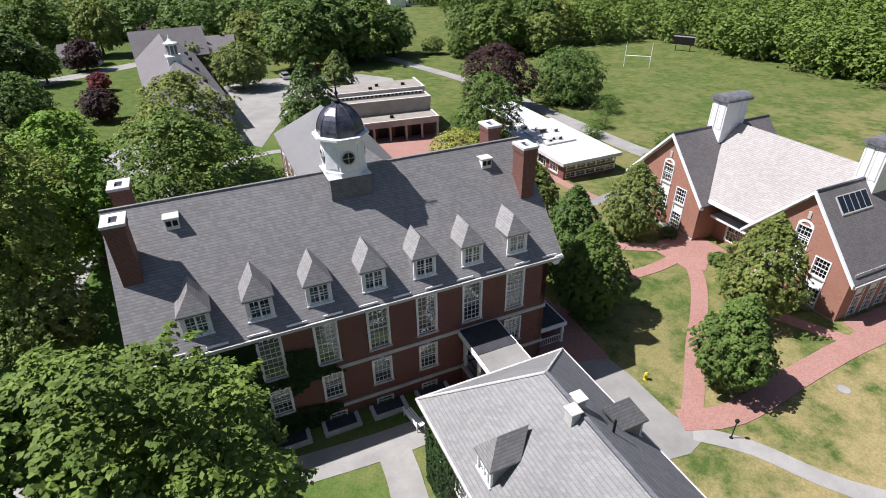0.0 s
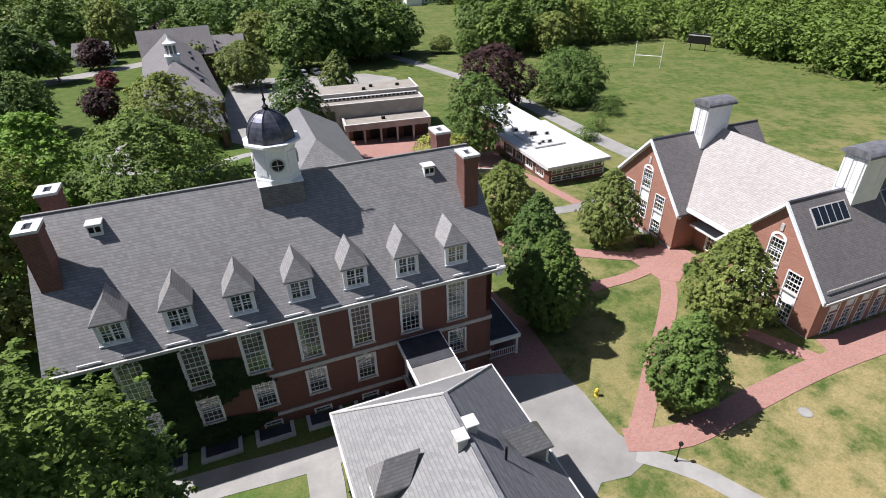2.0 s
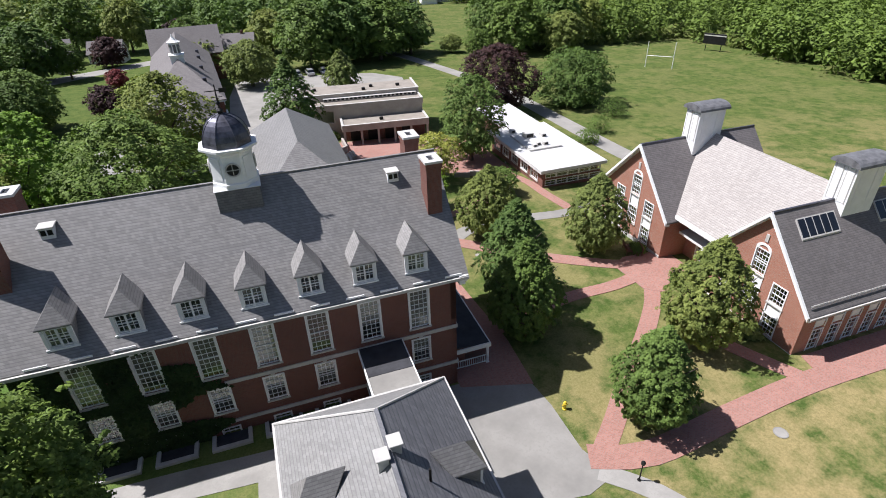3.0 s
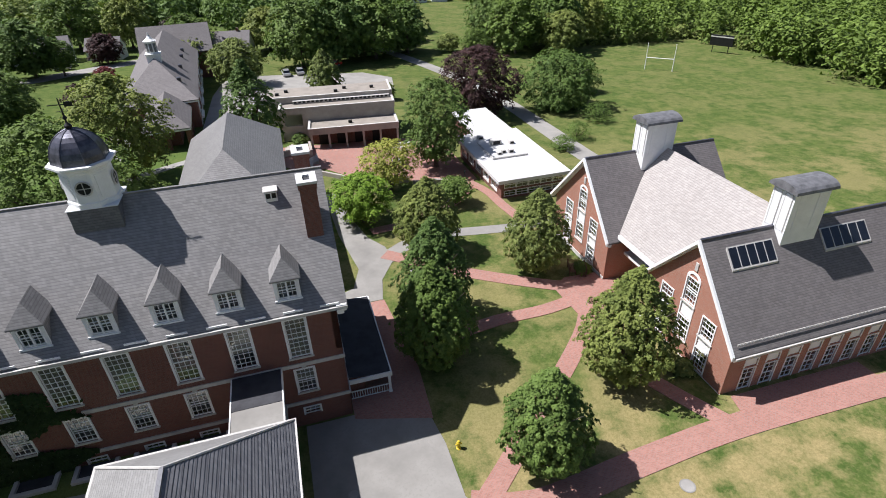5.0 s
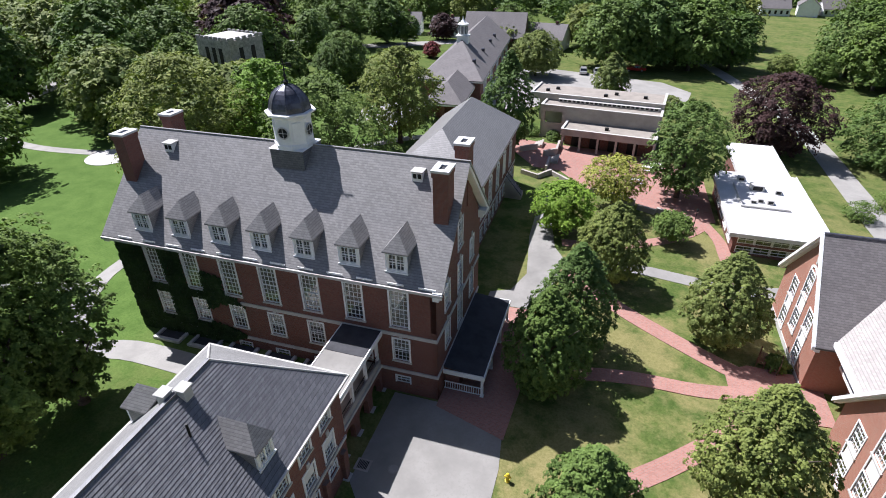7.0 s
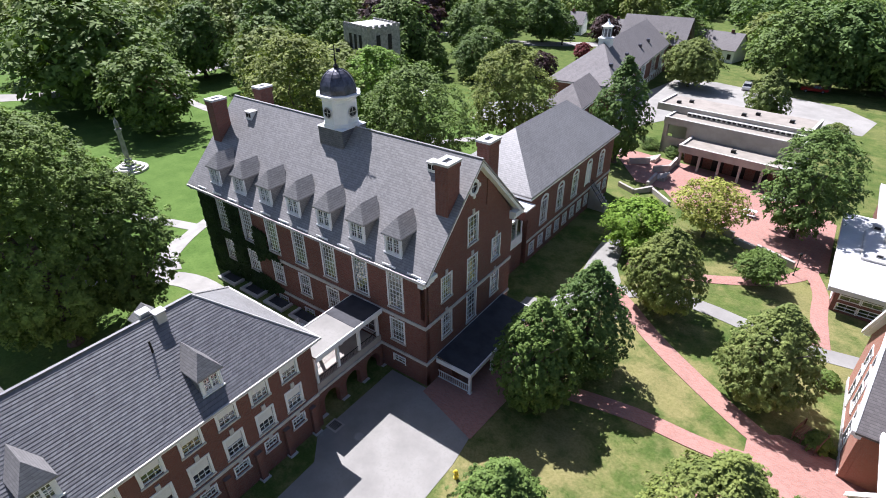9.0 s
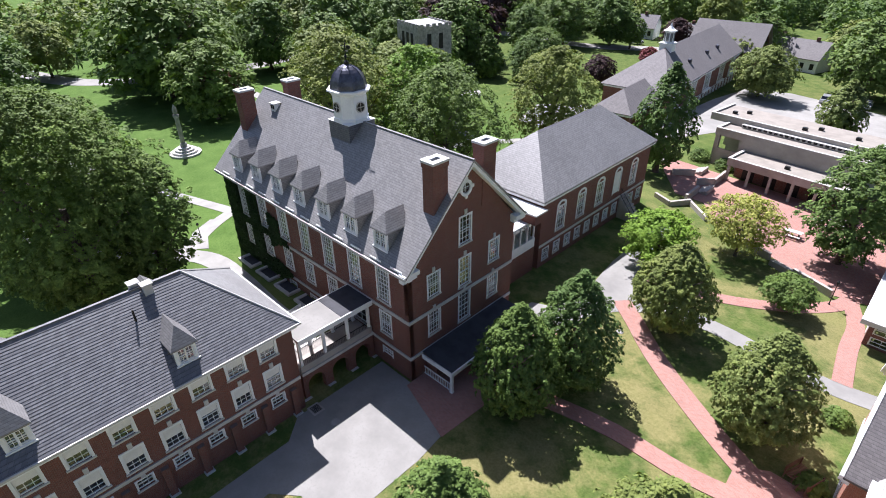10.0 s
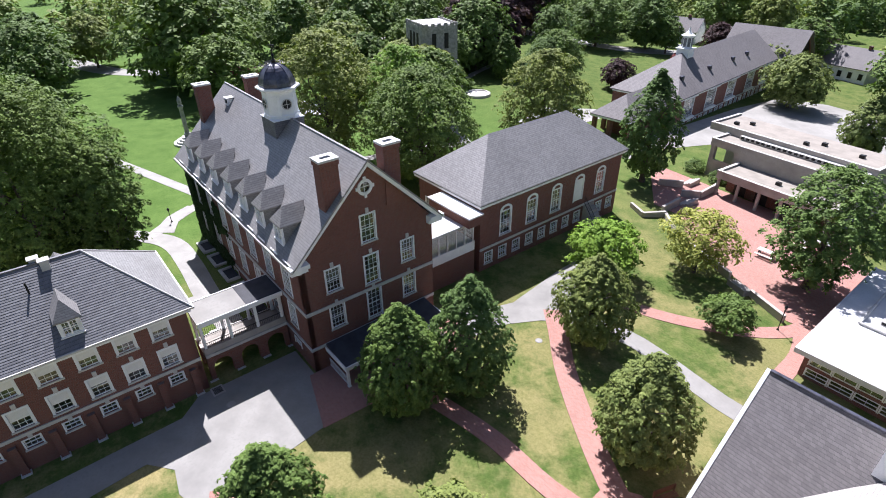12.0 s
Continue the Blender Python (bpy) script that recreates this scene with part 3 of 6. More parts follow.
def main_hall():
    b = thing("hall_building", pose(-12.85, 5.85, 0), "long red brick school hall with slate gable roof, partly ivy-clad", "building")
    # windows of the front
    up = [hole(x + L, 6.2, 1.24, 3.0) for x in BAYS]
    low = [hole(x + L, 3.15, 1.16, 1.95) for x in BAYS if abs(x + 5.95) > 0.2]
    base = [hole(x + L, 1.0, 1.05, 0.62) for x in BAYS if abs(x + 5.95) > 0.2]
    door = [hole(-5.75 + L, 2.75, 1.5, 2.5)]
    m = south(-L, 0)
    put("wall", wall_mesh(L, -0.4, EAVE - 0.1, 0.4, up + low + base + door, BRICK), b, m)
    shades = [1.0, 0.6, 0.75, 0.9, 0.8, 0.7, 0.9]
    for i, x in enumerate(BAYS):
        window(b, m, x + L, 6.2, 1.24, 3.0, 4, 8, 0.13, shades[i], sill=True)
        if abs(x + 5.95) > 0.2:
            window(b, m, x + L, 3.15, 1.16, 1.95, 4, 5, 0.12, (0.5, 0, 0.3, 0.6, 0.5, 0.6, 0.7)[i], key=True, arch=x < -18)
            window(b, m, x + L, 1.0, 1.05, 0.62, 3, 1, 0.09, sill=False)
    window(b, m, -5.75 + L, 2.75, 1.5, 2.5, 2, 4, 0.13)
    # the end wall with its gable
    m = east(0, 0)
    ends = [(2.5, 6.75, 1.1, 1.9, 4, 5), (9.2, 6.75, 1.1, 1.9, 4, 5), (2.5, 3.35, 1.1, 2.0, 4, 5), (9.2, 3.35, 1.1, 2.0, 4, 5), (5.8, 6.05, 1.15, 2.5, 3, 6), (5.8, 2.75, 1.15, 2.65, 3, 6), (5.8, 9.8, 1.15, 2.2, 3, 5)]
    rnd = [hole(5.82, 13.75, 0.86, 0.86)]
    put("wall", wall_mesh(D, -0.4, RIDGE, 0.4, [hole(e[0], e[1], e[2], e[3]) for e in ends] + rnd, BRICK, (MID, RIDGE - 0.2, EAVE - 0.2)), b, m)
    for u, z, w, h, c, r in ends:
        window(b, m, u, z, w, h, c, r, 0.13, 0.5 if u in (2.5, 9.2) and z > 5 else 0.0, key=True)
    ring = bmesh.new()
    n = 20
    for i in range(n):
        a0, a1 = 2 * math.pi * i / n, 2 * math.pi * (i + 1) / n
        pts = [(r * math.cos(a), r * math.sin(a)) for r, a in ((0.62, a0), (0.62, a1), (0.40, a1), (0.40, a0))]
        v = [ring.verts.new((x, y, z)) for y in (-0.07, 0.03) for x, z in pts]
        for f in ((0, 1, 2, 3), (7, 6, 5, 4), (0, 4, 5, 1), (1, 5, 6, 2), (2, 6, 7, 3), (3, 7, 4, 0)):
            ring.faces.new([v[j] for j in f])
    bmesh.ops.remove_doubles(ring, verts=ring.verts[:], dist=0.001)
    at = m @ Matrix.Translation((5.82, 0, 14.18))
    rw = part("round_window", ring, WHITE, b, "round white window with four keystones", at)
    for dx, dz in ((0.66, 0), (-0.66, 0), (0, 0.68), (0, -0.68)):
        part("keystone", boxes((dx - 0.1, dx + 0.1, -0.1, 0.02, dz - 0.12, dz + 0.12)), WHITE, rw, "", at)
    part("pane", boxes((-0.43, 0.43, 0.1, 0.11, -0.43, 0.43)), GLASS, rw, "", at)
    part("sash", boxes((-0.02, 0.02, 0.06, 0.098, -0.43, 0.43), (-0.43, 0.43, 0.062, 0.096, -0.02, 0.02)), WHITE, rw, "", at)
    # far end and back
    put("wall", wall_mesh(D, -0.4, RIDGE, 0.4, [hole(MID, 6.2, 1.15, 2.5)], BRICK, (MID, RIDGE - 0.2, EAVE - 0.2)), b, west(-L, D))
    window(b, west(-L, D), MID, 6.2, 1.15, 2.5, 3, 6, 0.13)
    put("wall", wall_mesh(L - 0.8, -0.4, EAVE - 0.1, 0.4, [], BRICK), b, north(-0.4, D))
    floors(b, -L + 0.45, -0.45, 0.45, D - 0.45, (0.0, 2.6, 5.9, 10.0))
    # belts and water table
    for z0, z1, o in ((5.38, 5.66, 0.07), (2.08, 2.32, 0.1)):
        part("belt_course", boxes((-9.2 if z0 < 3 else -15.5, o, -o, 0.0, z0, z1)) if z0 > 3 else boxes((-L, o, -o, 0.0, z0, z1)), STONE, b, "pale stone band")
        part("belt_course", boxes((0.0, o, 0.001, D, z0, z1)), STONE, b, "pale stone band")
    # cornice with gutter
    part("cornice", boxes((-L - 0.35, 0.5, -0.32, -0.002, EAVE - 0.62, EAVE - 0.3), (-L - 0.45, 0.6, -0.52, -0.003, EAVE - 0.299, EAVE - 0.04)), WHITE, b, "white wooden cornice")
    g = boxes((-L - 0.5, 0.66, -0.80, -0.66, EAVE - 0.26, EAVE - 0.06))
    part("gutter", g, STONE, b, "white metal gutter")
    part("cornice", boxes((-L - 0.35, 0.5, D + 0.002, D + 0.5, EAVE - 0.55, EAVE - 0.04)), WHITE, b, "white wooden cornice")
    for y0, y1 in ((-0.72, 0.55), (D - 0.55, D + 0.72)):
        part("cornice_return", boxes((0.002, 0.42, y0, y1, EAVE - 0.64, EAVE - 0.3), (0.0021, 0.62, y0 - 0.02, y1 + 0.1, EAVE - 0.298, EAVE + 0.02)), WHITE, b, "white moulded cornice return")
    # roof
    lo = EAVE - 0.02
    for y0 in (-0.62, D + 0.62):
        bm = slab(bmesh.new(), [(-L - 0.55, y0, lo), (0.68, y0, lo), (0.68, MID, RIDGE), (-L - 0.55, MID, RIDGE)], 0.16)
        part("roof", bm, SLATE, b, "grey slate roof")
    part("ridge_cap", boxes((-L - 0.55, 0.68, MID - 0.09, MID + 0.09, RIDGE - 0.06, RIDGE + 0.025)), SLATE, b, "slate ridge")
    for s in (-1, 1):
        y0 = MID + s * (MID + 0.62)
        for x0, x1 in ((0.003, 0.60), (-L - 0.5, -L - 0.003)):
            bm = slab(bmesh.new(), [(x0, y0, lo - 0.165), (x1, y0, lo - 0.165), (x1, MID, RIDGE - 0.165), (x0, MID, RIDGE - 0.165)], 0.34)
            part("rake_board", bm, WHITE, b, "white gable board")
    for i, x in enumerate(BAYS):
        dormer(b, pose(x, 0.02, 10.66), shade=(0.4, 0.3, 0, 0.5, 0, 0, 0.3)[i])
    for i in range(12):
        x = -24.6 + 2.15 * i
        part("snow_guard", boxes((x, x + 1.15, -0.62, -0.56, lo + 0.08, lo + 0.2)), WHITE, b, "short white snow guard")
    # louvred roof vents by the ridge
    for x in (-22.75, -2.65):
        v = part("roof_vent", boxes((x - 0.36, x + 0.36, 4.5, 5.1, 15.0, 15.78)), WHITE, b, "small white louvred roof vent")
        part("vent_cap", soft_box(x - 0.45, x + 0.45, 4.4, 5.25, 15.781, 15.88, 0.03), STONE, v)
        for sx in (-0.17, 0.17):
            part("louvre", boxes((x + sx - 0.13, x + sx + 0.13, 4.48, 4.499, 15.35, 15.68)), DARK, v, "dark louvre")
    return b


main_hall()
for cx, cy in ((-0.42, 3.25), (-0.42, 8.2), (-25.25, 3.25), (-25.25, 8.2)):
    chimney(pose(cx, cy, 0), 1.0, 1.35, 12.2, 16.95, "tall red brick chimney with a pale stone cap")


def cupola(m):
    t = thing("cupola", m, "white octagonal clock cupola with a dark lead dome", "cupola")
    part("base", boxes((-1.3, 1.3, -1.3, 1.3, 13.6, 16.38)), SLATE_DARK, t, "slate-clad square base", m)
    part("base_cap", soft_box(-1.37, 1.37, -1.37, 1.37, 16.381, 16.45, 0.03), WHITE, t, "", m)
    ph = math.pi / 8
    s = 1 / math.cos(ph)
    part("drum", lathe(bmesh.new(), [(1.34 * s, 16.451), (1.34 * s, 16.7), (1.27 * s, 16.76), (1.24 * s, 18.42), (1.3 * s, 18.48), (1.3 * s, 18.6)], 8, ph), WHITE, t, "", m)
    part("cornice", lathe(bmesh.new(), [(1.32 * s, 18.601), (1.52 * s, 18.76), (1.64 * s, 18.8), (1.64 * s, 18.92), (1.25 * s, 18.94)], 8, ph), WHITE, t, "", m)
    prof = [(1.34 * s * math.cos(a), 18.941 + 1.72 * math.sin(a)) for a in (math.pi / 2 * i / 8 for i in range(8))] + [(0.14, 20.68)]
    part("dome", lathe(bmesh.new(), prof, 8, ph), LEAD, t, "dark lead dome with seams", m)
    for i in range(8):
        a = ph + i * math.pi / 4
        bm = bmesh.new()
        for (r0, z0), (r1, z1) in zip(prof, prof[1:]):
            tube(bm, (r0 * math.cos(a), r0 * math.sin(a), z0), (r1 * math.cos(a), r1 * math.sin(a), z1), 0.035, 0.035, 5)
        part("seam", bm, LEAD, t, "", m)
    part("finial", lathe(bmesh.new(), [(0.16, 20.681), (0.2, 20.85), (0.06, 21.0), (0.05, 21.15), (0.13, 21.25), (0.05, 21.38), (0.03, 22.3), (0.01, 22.35)], 8), DARK, t, "", m)
    vane = boxes((-0.6, 0.55, -0.015, 0.015, 21.95, 22.0), (0.2, 0.6, -0.012, 0.012, 21.85, 22.1), (-0.3, 0.3, -0.014, 0.014, 21.6, 21.63), (-0.013, 0.013, -0.3, 0.3, 21.64, 21.67))
    part("weathervane", vane, DARK, t, "dark iron weathervane", m)
    for i in range(4):
        at = m @ pose(0, 0, 17.62, 0, 0, 90 * i) @ Matrix.Translation((0, -1.27, 0))
        rim = bmesh.new()
        n, k = 20, 6
        rings = [[rim.verts.new(((0.40 + 0.05 * math.cos(q)) * math.cos(p), -0.05 + 0.05 * math.sin(q), (0.40 + 0.05 * math.cos(q)) * math.sin(p))) for q in (2 * math.pi * c / k for c in range(k))] for p in (2 * math.pi * j / n for j in range(n))]
        for j in range(n):
            for c in range(k):
                rim.faces.new((rings[j][c], rings[(j + 1) % n][c], rings[(j + 1) % n][(c + 1) % k], rings[j][(c + 1) % k]))
        bmesh.ops.recalc_face_normals(rim, faces=rim.faces[:])
        r = part("oculus", rim, STONE, t, "round dark window in a moulded rim", at)
        disc = bmesh.new()
        tube(disc, (0, 0.02, 0), (0, -0.06, 0), 0.37, 0.37, 18)
        part("glazing", disc, DARK, r, "", at)
        part("glazing_bar", boxes((-0.36, 0.36, -0.085, -0.061, -0.018, 0.018), (-0.018, 0.018, -0.083, -0.0615, -0.36, 0.36)), STONE, r, "", at)
    for i in range(4):
        at = m @ pose(0, 0, 0, 0, 0, 45 + 90 * i) @ Matrix.Translation((0, -1.28, 0))
        part("panel", boxes((-0.32, 0.32, -0.02, 0.06, 16.95, 18.3)), WHITE, t, "", at)
    return t


cupola(pose(-12.32, 5.66, 0))


def hall_porch():
    m = pose(1.5, 5.8, 0)
    t = thing("side_porch", m, "low side porch with a dark flat roof and white posts", "porch")
    part("roof", slab(bmesh.new(), [(0.11, 1.1, 2.36), (3.1, 1.1, 2.06), (3.1, 10.6, 2.06), (0.11, 10.6, 2.36)], 0.1), TAR, t, "dark felt roof")
    part("fascia", boxes((3.101, 3.2, 1.0, 10.7, 1.74, 2.09), (0.11, 3.1, 1.0, 1.099, 1.74, 2.12), (0.11, 3.1, 10.601, 10.7, 1.74, 2.12)), WHITE, t)
    for y in (1.15, 4.2, 7.4, 10.4):
        part("post", boxes((2.9, 3.09, y, y + 0.19, -0.1, 1.78), (2.86, 3.13, y - 0.04, y + 0.23, -0.1, 0.1)), WHITE, t, "white square post")
    part("rail", boxes((0.11, 2.9, 1.2, 1.26, 0.75, 0.83), (0.11, 2.9, 1.2, 1.26, 0.1, 0.16)), WHITE, t)
    part("lattice", boxes(*[(0.2 + 0.18 * i, 0.24 + 0.18 * i, 1.21, 1.25, 0.161, 0.749) for i in range(15)]), WHITE, t)
    part("inner_wall", boxes((0.11, 1.2, 1.5, 10.2, -0.1, 1.9)), BRICK, t)


hall_porch()
for x in BAYS:
    if x > -7:
        continue
    g = ground_z(x, -0.7)
    w = thing("window_well", pose(x, -0.7, g), "stone-rimmed basement window well with a dark grate", "window well", "window wells along the hall")
    part("rim", boxes((x - 1.25, x + 1.25, -1.4, -1.13, g - 0.2, g + 0.22)), STONE, w, "pale stone kerb")
    for xa in (x - 1.25, x + 1.0):
        part("rim", boxes((xa, xa + 0.25, -1.129, -0.12, g - 0.2, g + 0.22)), STONE, w, "pale stone kerb")
    part("cover", slab(bmesh.new(), [(x - 0.99, -1.12, g + 0.06), (x + 0.99, -1.12, g + 0.06), (x + 0.99, -0.12, g + 0.08), (x - 0.99, -0.12, g + 0.08)], 0.05), TAR, w, "dark sunken grate")


# ---- the wing and its bridge ----
def brick_wing():
    x0, x1, y1, y0 = -12.2, -3.7, -7.05, -46.0
    ez, rz, rx = 7.75, 11.9, -7.95
    b = thing("brick_wing", pose(rx, -26, 0), "brick dormitory wing with a dark shingled hip roof", "building")
    m = east(x1, y0)
    n = y1 - y0
    us = [n - 1.85 - 2.2 * i for i in range(17)]
    up = [hole(u, 5.95, 1.05, 1.35) for u in us]
    mid = [hole(u, 3.45, 1.05, 1.45) for u in us]
    low = [hole(u, 1.75, 0.9, 0.72) for u in us]
    put("wall", wall_mesh(n, -0.4, ez - 0.3, 0.35, up + mid + low, BRICK), b, m)
    rng = random.Random(4)
    for u in us:
        window(b, m, u, 5.95, 1.05, 1.35, 3, 4, 0.15, 0.5, cover=True)
        window(b, m, u, 3.45, 1.05, 1.45, 3, 4, 0.15, rng.choice((0.4, 0.5, 0.5)), key=True, cover=True)
        window(b, m, u, 1.75, 0.9, 0.72, 3, 2, 0.09, key=True, inset=0.16)
        part("buttress", boxes((u + 0.88, u + 1.32, -0.28, -0.002, -0.4, 2.4)), BRICK, b, "", m)
        part("footing", boxes((u + 0.8, u + 1.4, -0.42, -0.003, -0.4, 0.1)), STONE, b, "", m)
    part("belt_course", boxes((0, n, -0.08, -0.001, 2.82, 3.08)), STONE, b, "pale stone band", m)
    m = north(x1, y1)
    put("wall", wall_mesh(x1 - x0, -0.4, ez - 0.3, 0.35, [hole(7.2, 4.9, 1.1, 1.7), hole(7.2, 2.4, 1.1, 1.6)], BRICK), b, m @ Matrix.Translation((0.0, 0, 0)))
    window(b, m, 7.2, 4.9, 1.1, 1.7, 3, 4, 0.13, 0.5)
    window(b, m, 7.2, 2.4, 1.1, 1.6, 3, 4, 0.13)
    m = west(x0, y1 - 0.36)
    ws = [1.2 + 2.6 * i for i in range(8)]
    put("wall", wall_mesh(n - 0.36, -0.4, ez - 0.3, 0.35, [hole(u, 4.9, 1.1, 1.9) for u in ws] + [hole(u, 1.8, 1.1, 1.9) for u in ws], BRICK), b, m)
    for u in ws:
        window(b, m, u, 4.9, 1.1, 1.9, 3, 4, 0.13, 0.4)
        window(b, m, u, 1.8, 1.1, 1.9, 3, 4, 0.13)
    put("wall", wall_mesh(x1 - x0 - 0.72, -0.4, ez - 0.3, 0.35, [], BRICK), b, south(x0 + 0.36, y0 + 0.01))
    floors(b, x0 + 0.4, x1 - 0.4, y0 + 0.4, y1 - 0.4, (0.0, 2.4, 5.0, 7.4))
    o = 0.42
    part("cornice", boxes((x0 - 0.3, x1 + 0.3, y1 + 0.002, y1 + 0.3, ez - 0.42, ez - 0.12), (x1 + 0.002, x1 + 0.3, y0, y1, ez - 0.42, ez - 0.12), (x0 - 0.3, x0 - 0.002, y0, y1, ez - 0.42, ez - 0.12)), WHITE, b, "white wooden cornice")
    part("gutter", boxes((x1 + o + 0.001, x1 + o + 0.12, y0, y1 + o, ez - 0.13, ez + 0.01), (x0 - o - 0.12, x0 - o - 0.001, y0, y1 + o, ez - 0.13, ez + 0.01), (x0 - o - 0.12, x1 + o + 0.12, y1 + o + 0.001, y1 + o + 0.12, ez - 0.131, ez + 0.009)), STONE, b, "pale metal gutter")
    hip = y1 - 4.3
    # east slope gets a darker shingle colour than the west and north slopes
    for pts, mt in (([(x1 + o, y0, ez), (x1 + o, y1 + o, ez), (rx, hip, rz), (rx, y0, rz)], SLATE_DARK), ([(x0 - o, y1 + o, ez), (x0 - o, y0, ez), (rx, y0, rz), (rx, hip, rz)], SHINGLE_LIGHTER), ([(x1 + o, y1 + o, ez), (x0 - o, y1 + o, ez), (rx, hip, rz)], SHINGLE_LIGHTER)):
        part("roof", slab(bmesh.new(), pts, 0.14), mt, b, "dark east-slope shingles" if mt == SLATE_DARK else "lighter grey shingles")
    # overlapping shingle courses on the darker east slope, each with a thick lower edge
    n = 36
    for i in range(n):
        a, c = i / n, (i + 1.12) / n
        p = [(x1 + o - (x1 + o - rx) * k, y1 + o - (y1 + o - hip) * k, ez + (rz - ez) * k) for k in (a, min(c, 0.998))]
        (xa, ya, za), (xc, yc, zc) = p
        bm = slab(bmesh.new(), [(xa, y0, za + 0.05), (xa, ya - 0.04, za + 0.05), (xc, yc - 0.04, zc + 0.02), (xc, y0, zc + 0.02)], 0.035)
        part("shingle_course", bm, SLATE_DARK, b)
    part("ridge_cap", boxes((rx - 0.09, rx + 0.09, y0, hip, rz - 0.05, rz + 0.06)), SLATE_DARK, b)
    for s in (-1, 1):
        bm = bmesh.new()
        xe = x1 + o if s > 0 else x0 - o
        tube(bm, (xe, y1 + o, ez + 0.02), (rx, hip, rz + 0.02), 0.07, 0.07, 6)
        part("hip_cap", bm, STONE if s > 0 else STONE, b)
    for y in (-13.4, -21.6, -29.8):
        dormer(b, east(-4.0, y, 8.36), 1.25, 1.3, 2.2)
        dormer(b, west(x0 + 0.3, y + 0.6, 8.36), 1.25, 1.3, 2.2)
    for vx, vy in ((rx - 0.35, -13.9), (rx + 0.3, -13.4)):
        v = part("roof_vent", boxes((vx - 0.22, vx + 0.22, vy - 0.25, vy + 0.25, 11.3, 12.12)), STONE, b, "small white boxed roof vent")
        part("vent_cap", soft_box(vx - 0.3, vx + 0.3, vy - 0.33, vy + 0.33, 12.121, 12.2, 0.02), STONE, v)
    bm = bmesh.new()
    tube(bm, (-6.6, -14.7, 10.3), (-6.6, -14.7, 11.5), 0.06, 0.06, 8)
    part("vent_pipe", bm, DARK, b, "dark vent pipe")
    return b


brick_wing()


def bridge():
    x0, x1, y0, y1 = -6.75, -4.3, -6.6, -0.12
    b = thing("covered_bridge", pose(-5.5, -3.3, 0), "covered bridge with white posts over brick arches", "bridge")
    part("roof", boxes((x0 - 0.25, x1 + 0.25, y0, -2.9, 5.42, 5.6)), ASPHALT, b, "pale grey flat roof")
    part("roof", boxes((x0 - 0.25, x1 + 0.25, -2.899, y1, 5.42, 5.63)), TAR, b, "dark felt roof")
    for xa in (x1 + 0.251, x0 - 0.33):
        part("fascia", boxes((xa, xa + 0.079, y0, y1, 5.24, 5.64)), WHITE, b, "white fascia board")
    part("deck", boxes((x0, x1, y0, y1, 2.2, 2.45)), CONCRETE, b)
    for xa in (x1 + 0.001, x0 - 0.091):
        part("belt_course", boxes((xa, xa + 0.09, y0, y1, 2.2, 2.45)), STONE, b, "pale stone band")
    part("parapet", boxes((x1 - 0.12, x1, y0, y1, 2.451, 3.0)), CONCRETE, b, "pale solid parapet")
    for x in (x0 + 0.1, x1 - 0.25):
        for y in (y0 + 0.1, -4.5, -2.4, y1 - 0.3):
            part("post", boxes((x, x + 0.2, y, y + 0.2, 2.451, 5.419), (x - 0.04, x + 0.24, y - 0.04, y + 0.24, 2.451, 2.6), (x - 0.04, x + 0.24, y - 0.04, y + 0.24, 5.26, 5.418)), WHITE, b, "white square post")
    for x in (x0 + 0.2, x1 - 0.15):
        part("railing", rail_bm((x, y0 + 0.1, 2.45), (x, y1 - 0.1, 2.45)), DARK, b, "dark iron railing")
    # brick piers with round arches below the deck
    for x in (x0 + 0.0, x1 - 0.4):
        bm = bmesh.new()
        ys = [y0, y0 + 2.15, y0 + 4.3, y1]
        for k in range(3):
            a, c = ys[k], ys[k + 1]
            box(bm, x, x + 0.4, a, a + 0.35, -0.4, 2.199)
            box(bm, x, x + 0.4, c - 0.35, c, -0.4, 2.199)
            cy, r = (a + c) / 2, (c - a) / 2 - 0.35
            n = 10
            for j in range(n):
                t0, t1 = math.pi * j / n, math.pi * (j + 1) / n
                q = [(cy + r * math.cos(t0), 1.0 + r * math.sin(t0)), (cy + r * math.cos(t1), 1.0 + r * math.sin(t1))]
                v = [bm.verts.new(p) for xx in (x, x + 0.4) for p in ((xx, q[0][0], q[0][1]), (xx, q[1][0], q[1][1]), (xx, q[1][0], 2.199), (xx, q[0][0], 2.199))]
                for f in ((0, 1, 2, 3), (7, 6, 5, 4), (0, 4, 5, 1), (1, 5, 6, 2), (2, 6, 7, 3), (3, 7, 4, 0)):
                    bm.faces.new([v[i] for i in f])
        bmesh.ops.recalc_face_normals(bm, faces=bm.faces[:])
        part("arcade", bm, BRICK, b, "brick arcade")
    for k in range(4):
        y = y0 + 2.15 * k
        part("footing", boxes((x1 + 0.002, x1 + 0.25, y - 0.25, y + 0.4, -0.4, 0.0)), STONE, b)
    # steps to the lawn side
    for i in range(6):
        part("step", boxes((x0 - 0.4 - 0.3 * (i + 1), x0 - 0.4 - 0.3 * i, -5.2, -3.4, -0.3, 2.2 - 0.19 * (i + 1))), STONE, b)
    return b


bridge()


